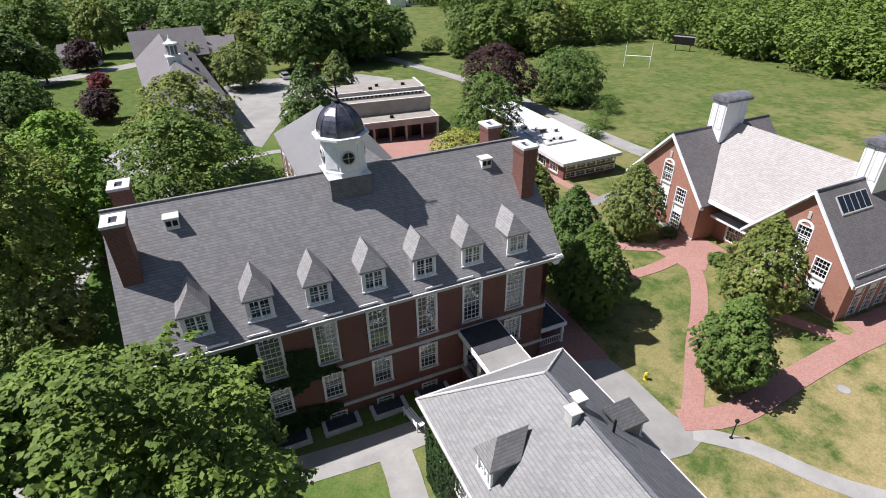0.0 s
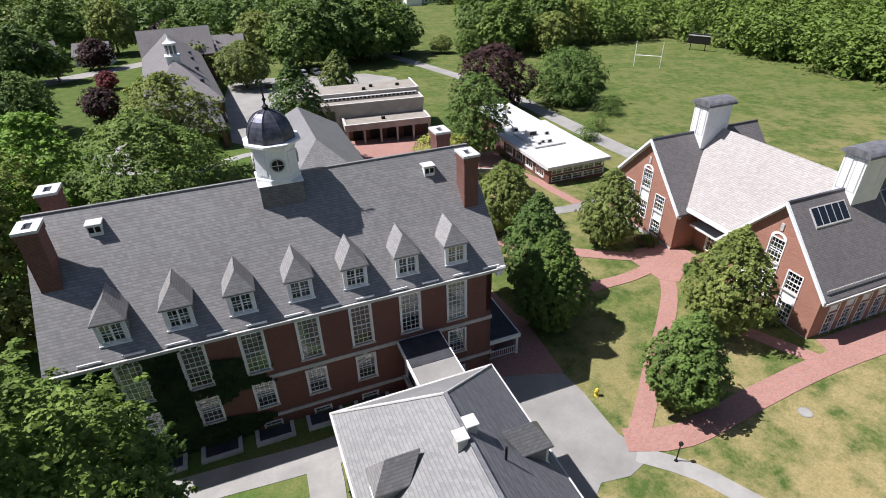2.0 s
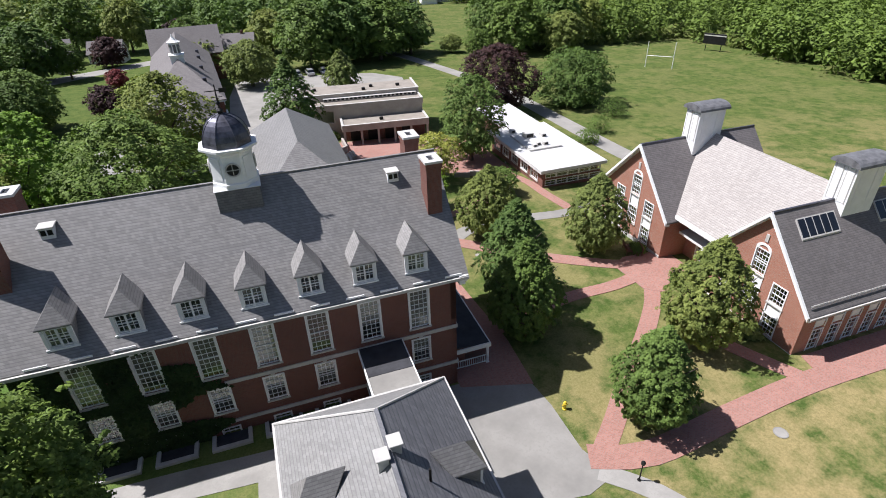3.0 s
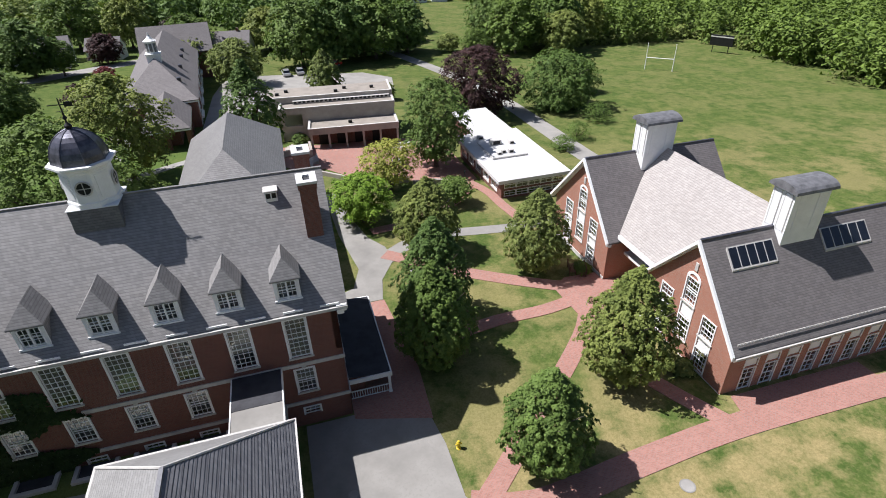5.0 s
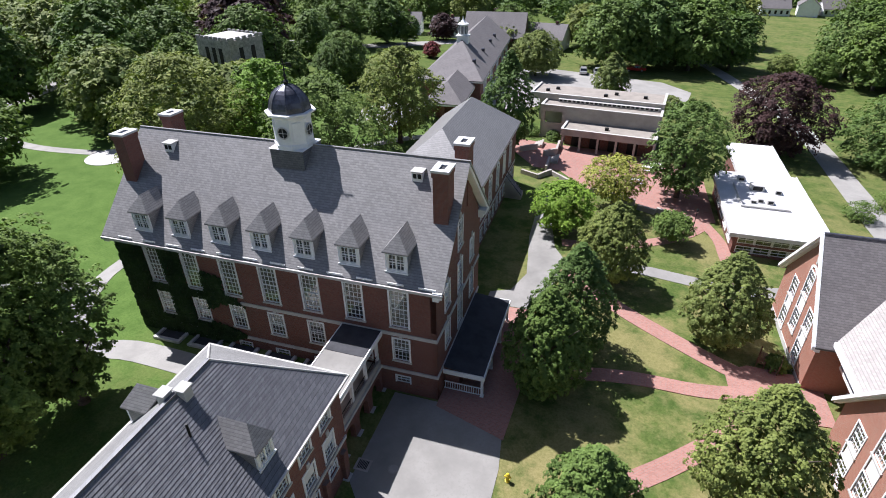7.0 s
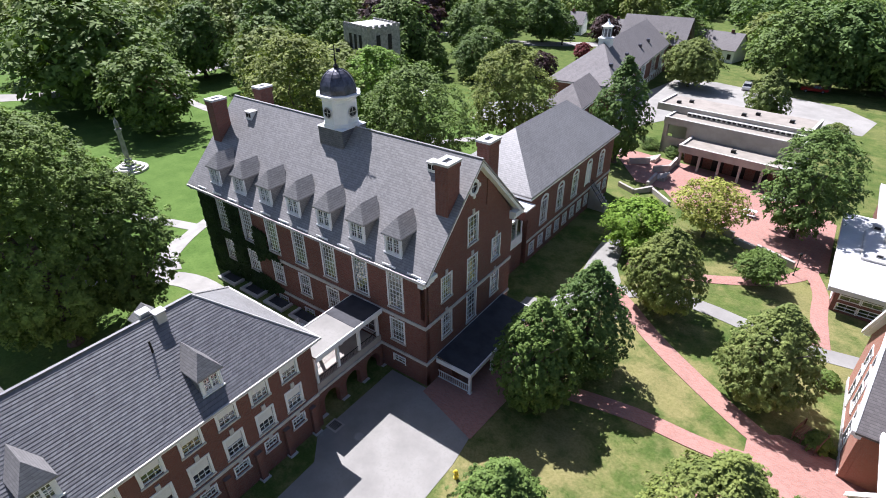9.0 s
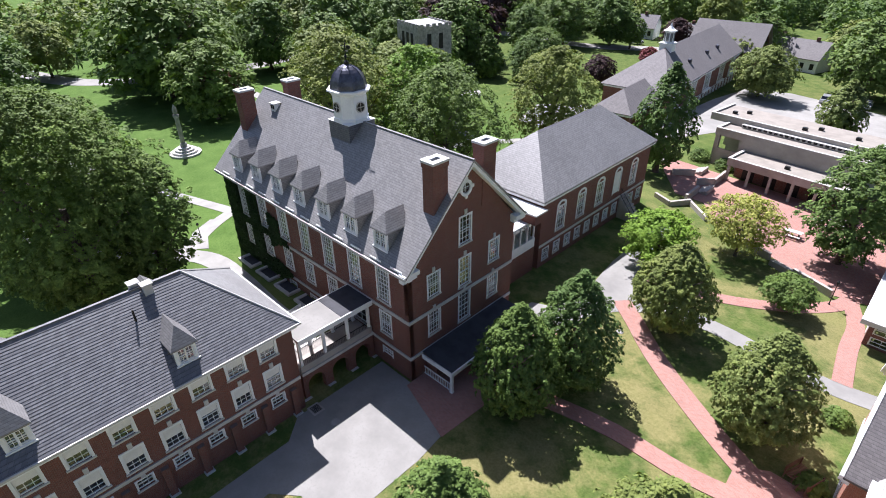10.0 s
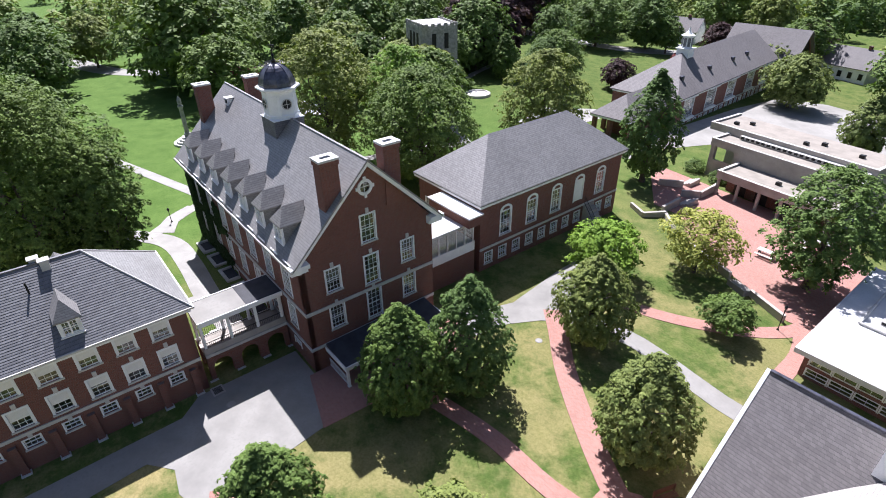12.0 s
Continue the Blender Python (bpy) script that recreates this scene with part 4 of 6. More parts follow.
# ---- the library behind the hall ----
def hip_roof(parent, x0, x1, y0, y1, ez, rz, inset0, inset1, material, o=0.45, thick=0.15):
    """A hip roof with its ridge along y."""
    rx = (x0 + x1) / 2
    a, b = y0 + inset0, y1 - inset1
    for pts in ([(x1 + o, y0 - o, ez), (x1 + o, y1 + o, ez), (rx, b, rz), (rx, a, rz)], [(x0 - o, y1 + o, ez), (x0 - o, y0 - o, ez), (rx, a, rz), (rx, b, rz)],
                [(x0 - o, y0 - o, ez), (x1 + o, y0 - o, ez), (rx, a, rz)], [(x1 + o, y1 + o, ez), (x0 - o, y1 + o, ez), (rx, b, rz)]):
        part("roof", slab(bmesh.new(), pts, thick), material, parent, "grey shingled hip roof")


def library():
    x0, x1, y0, y1, ez = -12.0, -2.35, 19.3, 41.3, 7.65
    b = thing("library_building", pose(-7.2, 30, -0.4), "brick library with tall arched windows and grey hip roof", "building")
    m = east(x1, y0)
    n = y1 - y0
    us = [3.4 + 3.75 * i for i in range(5)]
    tall = [hole(u, 3.3, 1.35, 2.5) for u in us]
    ls = [1.2 + 1.95 * i for i in range(11)]
    low = [hole(u, 0.7, 0.95, 1.2) for u in ls]
    put("wall", wall_mesh(n, -0.9, ez - 0.1, 0.4, tall + low, BRICK), b, m)
    for i, u in enumerate(us):
        window(b, m, u, 3.3, 1.35, 2.5, 3, 5, 0.14, 0.0, arch=True, panel=i == 3)
    for u in ls:
        window(b, m, u, 0.7, 0.95, 1.2, 3, 3, 0.09)
    part("belt_course", boxes((0, n, -0.07, -0.001, 2.35, 2.6)), STONE, b, "pale stone band", m)
    m = south(x0, y0)
    ss = [1.6, 4.6, 8.0]
    put("wall", wall_mesh(x1 - x0 - 0.4, -0.9, ez - 0.1, 0.4, [hole(u, 3.6, 0.9, 1.6) for u in ss], BRICK), b, m)
    for u in ss:
        window(b, m, u, 3.6, 0.9, 1.6, 3, 4, 0.12)
    put("wall", wall_mesh(n - 0.4, -0.9, ez - 0.1, 0.4, [hole(2.5 + 3.75 * i, 3.3, 1.35, 2.5) for i in range(5)], BRICK), b, west(x0, y1))
    for i in range(5):
        window(b, west(x0, y1), 2.5 + 3.75 * i, 3.3, 1.35, 2.5, 3, 5, 0.14, arch=True)
    put("wall", wall_mesh(x1 - x0 - 0.8, -0.9, ez - 0.1, 0.4, [], BRICK), b, north(x1 - 0.4, y1))
    floors(b, x0 + 0.45, x1 - 0.45, y0 + 0.45, y1 - 0.45, (-0.3, 2.5, 7.4))
    c = 0.38
    part("cornice", boxes((x1 + 0.001, x1 + c, y0 - c, y1 + c, ez - 0.42, ez - 0.1), (x0 - c, x0 - 0.001, y0 - c, y1 + c, ez - 0.42, ez - 0.1), (x0, x1, y0 - c, y0 - 0.001, ez - 0.421, ez - 0.101), (x0, x1, y1 + 0.001, y1 + c, ez - 0.421, ez - 0.101)), WHITE, b, "white wooden cornice")
    hip_roof(b, x0, x1, y0, y1, ez, 11.9, 5.2, 4.8, SLATE, 0.45)
    for i in range(7):
        part("step", boxes((x1 + 0.3 * i, x1 + 0.3 * (i + 1), 35.2, 36.8, -0.9, 2.4 - 0.35 * i)), CONCRETE, b, "outdoor concrete step")
    part("railing", rail_bm((x1 + 2.1, 35.2, 0.2), (x1 + 0.1, 35.2, 2.6), 0.9, 0.2), DARK, b, "dark stair railing")
    return b


library()


def link():
    b = thing("link_building", pose(-3.2, 15.5, 0), "white glazed link above a brick passage", "building")
    x0, x1, y0, y1 = -5.4, -2.6, 12.25, 18.85
    part("wall", boxes((x0, x1, y0, y1, -0.4, 2.7)), BRICK, b)
    part("roof", boxes((x0 - 0.15, x1 + 0.2, y0, y1, 5.75, 5.98)), MEMBRANE, b, "flat pale roof")
    part("panel", boxes((x0, x1, y0, y1, 2.701, 3.7)), WHITE, b, "white panelled parapet")
    for k in range(7):
        y = y0 + 0.05 + k * 1.05
        part("post", boxes((x1 - 0.14, x1, y, y + 0.12, 3.701, 5.749)), WHITE, b)
    part("pane", boxes((x1 - 0.09, x1 - 0.07, y0 + 0.1, y1 - 0.1, 3.701, 5.749)), GLASS, b).visible_shadow = False
    part("inner_wall", boxes((x0, x0 + 0.1, y0, y1, 3.701, 5.749)), INSIDE, b)
    part("parapet", boxes((-7.6, -1.6, 17.2, 18.9, 5.981, 6.9)), BRICK, b)
    part("coping", boxes((-7.7, -1.5, 17.1, 18.95, 6.901, 7.05)), MEMBRANE, b, "pale flat coping")


link()


# ---- the gabled science building ----
def science():
    b = thing("science_building", pose(33, 4, 0), "orange brick school building with steep gables and white towers", "building")
    xw, ez, rz = 25.6, 4.35, 10.25
    gables = ((-6.6, 3.3, -1.65), (9.2, 19.6, 14.3))
    for y0, y1, ym in gables:
        m = west(xw, y1)
        n = y1 - y0
        au = y1 - ym
        wins = [(au, 4.7, 1.25, 2.1, 4, 5, True, False), (au, 3.35, 1.25, 1.2, 1, 1, False, True), (au, 1.4, 1.25, 1.85, 4, 4, False, False)]
        for du in (-2.35, 2.35):
            wins += [(au + du, 3.0, 1.25, 1.7, 4, 4, False, False), (au + du, 1.9, 1.25, 1.0, 1, 1, False, True), (au + du, 0.1, 1.25, 1.75, 4, 4, False, False)]
        put("wall", wall_mesh(n, -0.5, rz, 0.35, [hole(w[0], w[1], w[2], w[3]) for w in wins], BRICK_PALE, (au, rz - 0.25, ez - 0.15)), b, m)
        for u, z, w, h, c, r, a, p in wins:
            window(b, m, u, z, w, h, c, r, 0.1, 0, arch=a, panel=p, sill=not p, key=False)
        part("keystone", boxes((au - 0.14, au + 0.14, -0.08, 0.0, 7.6, 8.25)), STONE, b, "", m)
        part("plinth", boxes((0, n, -0.07, -0.001, -0.5, -0.05)), STONE, b, "pale stone plinth", m)
        # roof of the cross gable
        o = 0.5
        xe = 39.6 if y0 > 0 else 47.0
        for ye, s in ((y0 - o, -1), (y1 + o, 1)):
            zl = ez - 0.1 - o * (rz - ez) / (n / 2) * 0.4
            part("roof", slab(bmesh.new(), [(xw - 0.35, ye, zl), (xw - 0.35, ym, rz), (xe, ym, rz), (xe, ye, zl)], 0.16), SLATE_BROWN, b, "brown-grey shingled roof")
            part("rake_board", slab(bmesh.new(), [(xw - 0.55, ye, zl + 0.05), (xw - 0.351, ye, zl + 0.05), (xw - 0.351, ym, rz + 0.05), (xw - 0.55, ym, rz + 0.05)], 0.34), WHITE, b, "white gable board")
            part("soffit", slab(bmesh.new(), [(xw - 0.35, ye, zl - 0.165), (xw - 0.002, ye, zl - 0.165), (xw - 0.002, ym, rz - 0.165), (xw - 0.35, ym, rz - 0.165)], 0.25), WHITE, b)
        part("ridge_cap", boxes((xw - 0.35, xe, ym - 0.1, ym + 0.1, rz - 0.05, rz + 0.06)), LEAD, b)
    # side walls
    y0 = gables[0][0]
    m = south(xw + 0.36, y0)
    us = [1.6, 3.5, 5.4, 7.3, 9.2, 11.1, 13.0, 14.9, 16.8]
    ops = [hole(u, -0.05, 1.05, 2.0) for u in us] + [hole(u, 2.15, 1.05, 0.7) for u in us]
    put("wall", wall_mesh(19.5, -0.5, ez - 0.1, 0.35, ops, BRICK_PALE), b, m)
    for i, u in enumerate(us):
        window(b, m, u, -0.05, 1.05, 2.0, 2, 4, 0.08, sill=False)
        window(b, m, u, 2.15, 1.05, 0.7, 1, 1, 0.08, sill=False, panel=True)
    part("gutter", boxes((xw - 0.3, 45.4, y0 - 0.64, y0 - 0.501, 3.75, 3.92)), STONE, b, "metal gutter with snow guard")
    part("snow_rail", rail_bm((xw, y0 - 0.1, 4.55), (45.4, y0 - 0.1, 4.55), 0.22, 0.35), STONE, b, "pale metal snow guard")
    put("wall", wall_mesh(13, -1.5, ez - 0.1, 0.35, [], BRICK_PALE), b, north(xw + 13.4, gables[1][1]))
    put("wall", wall_mesh(4.6, -0.5, ez - 0.2, 0.35, [], BRICK_PALE), b, south(xw + 0.36, gables[1][0]))
    put("wall", wall_mesh(4.6, -0.5, ez - 0.2, 0.35, [], BRICK_PALE), b, north(xw + 4.96, gables[0][1]))
    # recessed entrance between the gables
    m = west(28.6, gables[1][0] - 0.01)
    n = gables[1][0] - gables[0][1] - 0.02
    ent = [hole(n * 0.5, -0.1, 2.6, 2.3), hole(n * 0.2, 2.9, 1.1, 1.1), hole(n * 0.5, 2.9, 1.6, 1.1), hole(n * 0.8, 2.9, 1.1, 1.1)]
    put("wall", wall_mesh(n, -0.5, 4.6, 0.35, ent, BRICK_PALE), b, m)
    window(b, m, n * 0.5, -0.1, 2.6, 2.3, 6, 4, 0.14, sill=False)
    for f, w in ((0.2, 1.1), (0.5, 1.6), (0.8, 1.1)):
        window(b, m, n * f, 2.9, w, 1.1, 3, 2, 0.12)
    part("porch_roof", boxes((27.3, 28.59, gables[0][1] + 0.2, gables[1][0] - 0.2, 2.35, 2.6)), WHITE, b, "white entrance canopy")
    # the main roof, its ridge along y; sunlit paleness is put into its shingle colour
    R0, R1, zr, xr = -1.65, 14.3, 10.7, 33.2
    part("pale_roof", slab(bmesh.new(), [(26.6, gables[0][1] - 0.5, 4.55), (xr, R0, zr), (xr, R1, zr), (26.6, gables[1][0] + 0.5, 4.55)], 0.12), SHINGLE_SUNLIT, b, "shingled roof with sunlit paleness in its colour")
    part("pale_roof", slab(bmesh.new(), [(40.6, gables[1][0] + 0.5, 4.55), (xr, R1, zr), (xr, R0, zr), (40.6, gables[0][1] - 0.5, 4.55)], 0.12), SHINGLE_SUNLIT, b)
    part("eaves_board", boxes((26.35, 26.599, gables[0][1] + 0.2, gables[1][0] - 0.2, 4.2, 4.56)), WHITE, b, "white eaves board")
    part("wall", boxes((38.9, 39.2, gables[0][0] + 0.4, gables[1][1] - 0.4, -2.5, 4.2)), BRICK_PALE, b)
    for xg, (ya, yb, ym) in zip((46.4, 39.0), gables):
        put("gable_wall", wall_mesh(yb - ya, -2.5, rz, 0.3, [], BRICK_PALE, (ym - ya, rz - 0.3, ez - 0.2)), b, east(xg, ya))
    # skylights on the south slope
    for xa, xb in ((27.0, 30.9), (35.2, 39.5)):
        k = (rz - ez) / 4.95
        ya, yb = -2.3, -3.4
        za, zb = rz - (abs(ya + 1.65)) * k * 0.97, rz - (abs(yb + 1.65)) * k * 0.97
        fr = part("skylight", slab(bmesh.new(), [(xa, yb, zb + 0.16), (xb, yb, zb + 0.16), (xb, ya, za + 0.16), (xa, ya, za + 0.16)], 0.22), STONE, b, "long roof skylight of dark panes")
        for i in range(5):
            w = (xb - xa - 0.1) / 5
            a = xa + 0.1 + i * w
            part("pane", slab(bmesh.new(), [(a, yb + 0.08, zb + 0.27), (a + w - 0.1, yb + 0.08, zb + 0.27), (a + w - 0.1, ya - 0.08, za + 0.10), (a, ya - 0.08, za + 0.10)], 0.03), GLASS_DARK, fr)
    return b


GLASS_DARK = plain("dark skylight glass", (0.012, 0.014, 0.02), 0.12, spec=0.8)
science()


def roof_tower(cx, cy):
    m = pose(cx, cy, 8.6)
    t = thing("roof_tower", pose(cx, cy, 9.0), "white panelled roof tower with a barrel lead roof", "tower", "roof towers")
    part("body", boxes((-1.55, 1.55, -0.95, 0.95, 0, 4.6)), WHITE, t, "", m)
    for x in (-0.8, 0.8):
        part("panel", boxes((x - 0.28, x + 0.28, -0.985, -0.951, 1.6, 4.4)), WHITE, t, "", m)
    for y in (-0.46, 0.46):
        part("panel", boxes((-1.585, -1.551, y - 0.28, y + 0.28, 1.6, 4.4)), WHITE, t, "", m)
        part("trim", boxes((-1.60, -1.586, y - 0.33, y - 0.281, 1.55, 4.45), (-1.60, -1.586, y + 0.281, y + 0.33, 1.55, 4.45)), STONE, t, "", m)
    bm = bmesh.new()
    n = 10
    o = 0.3
    prof = [((0.95 + o) * math.cos(math.pi * i / n), 4.601 + 0.62 * math.sin(math.pi * i / n)) for i in range(n + 1)]
    a = [bm.verts.new((-1.55 - o, y, z)) for y, z in prof]
    c = [bm.verts.new((1.55 + o, y, z)) for y, z in prof]
    for i in range(n):
        bm.faces.new((a[i], c[i], c[i + 1], a[i + 1]))
    bm.faces.new(a)
    bm.faces.new(c[::-1])
    bm.faces.new((a[0], a[-1], c[-1], c[0]))
    bmesh.ops.recalc_face_normals(bm, faces=bm.faces[:])
    part("barrel_roof", bm, LEAD_PALE, t, "grey barrel roof", m)
    return t


LEAD_PALE = plain("grey metal roof", (0.2, 0.2, 0.21), 0.6, 0.2, vary=0.25, scale=2)
roof_tower(32.2, 13.9)
roof_tower(33.0, -1.7)


# ---- low modern buildings ----
def commons():
    m = pose(16.2, 55.8, 0, 0, 0, -6)
    b = thing("commons_building", pose(8, 64, -2.0), "stepped concrete building with flat roofs and a shaded loggia", "building")
    tiers = ((-14.3, 0.0, 0.0, 4.6, -0.1, 1.95), (-18.8, 0.0, 4.6, 8.2, -3.5, 4.1), (-21.6, 0.0, 8.2, 15.2, -4.5, 4.95))
    for i, (x0, x1, y0, y1, z0, z1) in enumerate(tiers):
        part("roof", boxes((x0 + 0.3, x1 - 0.3, y0 + 0.3, y1 - (0.3 if i == 2 else 0.0), z1 - 0.35, z1 - 0.2)), GRAVEL_ROOF, b, "flat gravel roof", m)
        part("parapet", boxes((x0, x1, y0, y0 + 0.3, z1 - 1.0, z1), (x0, x0 + 0.3, y0 + 0.301, y1, z1 - 1.0, z1), (x1 - 0.3, x1, y0 + 0.301, y1, z1 - 1.0, z1)), CONCRETE, b, "board-marked concrete parapet", m)
        part("coping", boxes((x0 - 0.04, x1 + 0.04, y0 - 0.04, y0 + 0.34, z1 + 0.001, z1 + 0.06), (x0 - 0.04, x0 + 0.34, y0 + 0.341, y1, z1 + 0.001, z1 + 0.06), (x1 - 0.34, x1 + 0.04, y0 + 0.341, y1, z1 + 0.001, z1 + 0.06)), STONE, b, "pale metal coping", m)
    # the middle tier opens in a porch at its end, the upper one in a band of windows
    part("wall", boxes((-15.2, -0.1, 4.7, 8.2, -3.5, 3.09)), CONCRETE, b, "", m)
    part("pier", boxes((-18.7, -18.1, 4.7, 5.3, -3.5, 3.09)), CONCRETE, b, "concrete corner pier", m)
    part("railing_wall", boxes((-18.7, -15.21, 4.7, 4.95, -1.2, 1.2)), CONCRETE, b, "", m)
    part("wall", boxes((-18.4, -0.1, 8.3, 15.1, -4.5, 3.94)), CONCRETE, b, "", m)
    part("end_window", boxes((-18.46, -18.41, 9.0, 14.4, 1.2, 3.4)), DARK, b, "dark window under the deep eaves", m)
    part("wall", boxes((-21.5, -0.1, 14.9, 15.2, -5.0, 3.94)), CONCRETE, b, "", m)
    part("loggia_wall", boxes((-14.0, -0.2, 2.6, 4.5, -3.0, 0.94)), BRICK, b, "brick wall inside the loggia", m)
    for k in range(6):
        x = -14.1 + 2.74 * k
        part("column", boxes((x, x + 0.32, 0.1, 0.42, -3.0, 0.949)), CONCRETE, b, "concrete column", m)
    for k in range(4):
        x = -12.9 + 2.9 * k
        part("glazing", boxes((x, x + 1.6, 2.54, 2.59, -2.0, 0.3)), DARK, b, "dark glazed door", m)
    part("clerestory", boxes((-16.6, -0.5, 7.5, 8.19, 4.0, 4.42)), STONE, b, "long clerestory ledge", m)
    for k in range(22):
        part("pane", boxes((-16.4 + 0.72 * k, -15.95 + 0.72 * k, 7.46, 7.499, 4.08, 4.38)), DARK, b, "dark clerestory pane", m)
    for x, y, z in ((-7.6, 2.4, 1.75), (-19.2, 10.6, 4.75), (-17.8, 12.2, 4.75), (-9.4, 10.4, 4.75), (-7.9, 12.0, 4.75), (-3.2, 11.4, 4.75)):
        part("roof_unit", soft_box(x - 0.3, x + 0.3, y - 0.25, y + 0.25, z, z + 0.4), DARK, b, "small dark roof unit", m)
    return b


commons()


def white_roof_building():
    x0, x1, y0, y1, z1 = 23.6, 32.2, 30.2, 46.6, 1.6
    b = thing("classroom_block", pose(28, 40, -1.5), "low brick classroom block with a white flat roof", "building")
    for xa, xb, ya, yb, zt in ((x0, x1, y0, y1, z1), (26.4, 31.8, 46.6, 58.2, z1 - 0.02)):
        e = 0.6 if ya < 40 else 0.3
        part("roof", boxes((xa - e, xb + e, ya - e if ya < 40 else ya + 0.601, yb + 0.6, zt - 0.1, zt)), MEMBRANE, b, "white membrane roof")
        part("roof_edge", boxes((xa - e - 0.1, xa - e - 0.001, ya - e, yb + 0.7, zt - 0.4, zt + 0.05)), MEMBRANE, b, "white roof edge")
        part("roof_edge", boxes((xb + e + 0.001, xb + e + 0.1, ya - e, yb + 0.7, zt - 0.4, zt + 0.05)), MEMBRANE, b, "white roof edge")
        part("soffit", boxes((xa - e, xb + e, ya - e if ya < 40 else ya + 0.601, yb + 0.59, zt - 0.3, zt - 0.101)), STONE, b)
    part("roof_edge", boxes((x0 - 0.7, x1 + 0.7, y0 - 0.7, y0 - 0.601, z1 - 0.4, z1 + 0.05)), MEMBRANE, b, "white roof edge")
    part("back_wall", boxes((26.5, 31.7, 46.61, 58.0, -5, z1 - 0.33)), BRICK, b, "brick rear block")
    m = south(x0, y0)
    n = x1 - x0
    us = [1.2 + 1.7 * i for i in range(5)]
    put("wall", wall_mesh(n, -3.5, z1 - 0.3, 0.3, [hole(u, -0.9, 1.55, 0.75) for u in us] + [hole(u, 0.2, 1.55, 0.95) for u in us], BRICK), b, m)
    for u in us:
        window(b, m, u, -0.9, 1.55, 0.75, 2, 1, 0.06, sill=False)
        window(b, m, u, 0.2, 1.55, 0.95, 2, 1, 0.06, sill=False)
    m = west(x0, y1)
    us = [2.0 + 3.0 * i for i in range(5)]
    put("wall", wall_mesh(y1 - y0 - 0.31, -3.5, z1 - 0.3, 0.3, [hole(u, -0.6, 2.0, 1.6) for u in us], BRICK), b, m)
    for u in us:
        window(b, m, u, -0.6, 2.0, 1.6, 3, 2, 0.08)
    part("wall", boxes((x0 + 0.31, x1, y1 - 0.3, y1, -4, z1 - 0.31), (x1 - 0.3, x1, y0 + 0.31, y1 - 0.301, -4, z1 - 0.31)), BRICK, b)
    part("floor_slab", boxes((x0 + 0.35, x1 - 0.35, y0 + 0.35, y1 - 0.35, -1.6, -1.4)), INSIDE, b)
    rng = random.Random(8)
    for x, y, w, d, h in ((27.4, 42.0, 1.5, 1.1, 0.7), (26.0, 44.6, 0.8, 0.8, 0.5), (28.2, 38.2, 0.7, 0.7, 0.5), (27.2, 38.4, 0.6, 0.6, 0.45), (26.4, 38.0, 0.6, 0.6, 0.4), (29.6, 41.5, 0.7, 1.0, 0.5)):
        u = part("roof_unit", soft_box(x - w / 2, x + w / 2, y - d / 2, y + d / 2, z1, z1 + h, 0.04), STONE, b, "grey rooftop air unit")
        part("grille", boxes((x - w * 0.35, x + w * 0.35, y - d / 2 - 0.02, y - d / 2 - 0.001, z1 + 0.1, z1 + h - 0.1)), DARK, u)
    bm = bmesh.new()
    tube(bm, (25.0, 36.5, z1 + 0.15), (30.0, 36.5, z1 + 0.15), 0.12, 0.12, 8)
    part("duct", bm, STONE, b)
    bm = bmesh.new()
    tube(bm, (25.0, 36.5, z1 + 0.14), (25.0, 43.0, z1 + 0.14), 0.12, 0.12, 8)
    part("duct", bm, STONE, b)
    return b


white_roof_building()


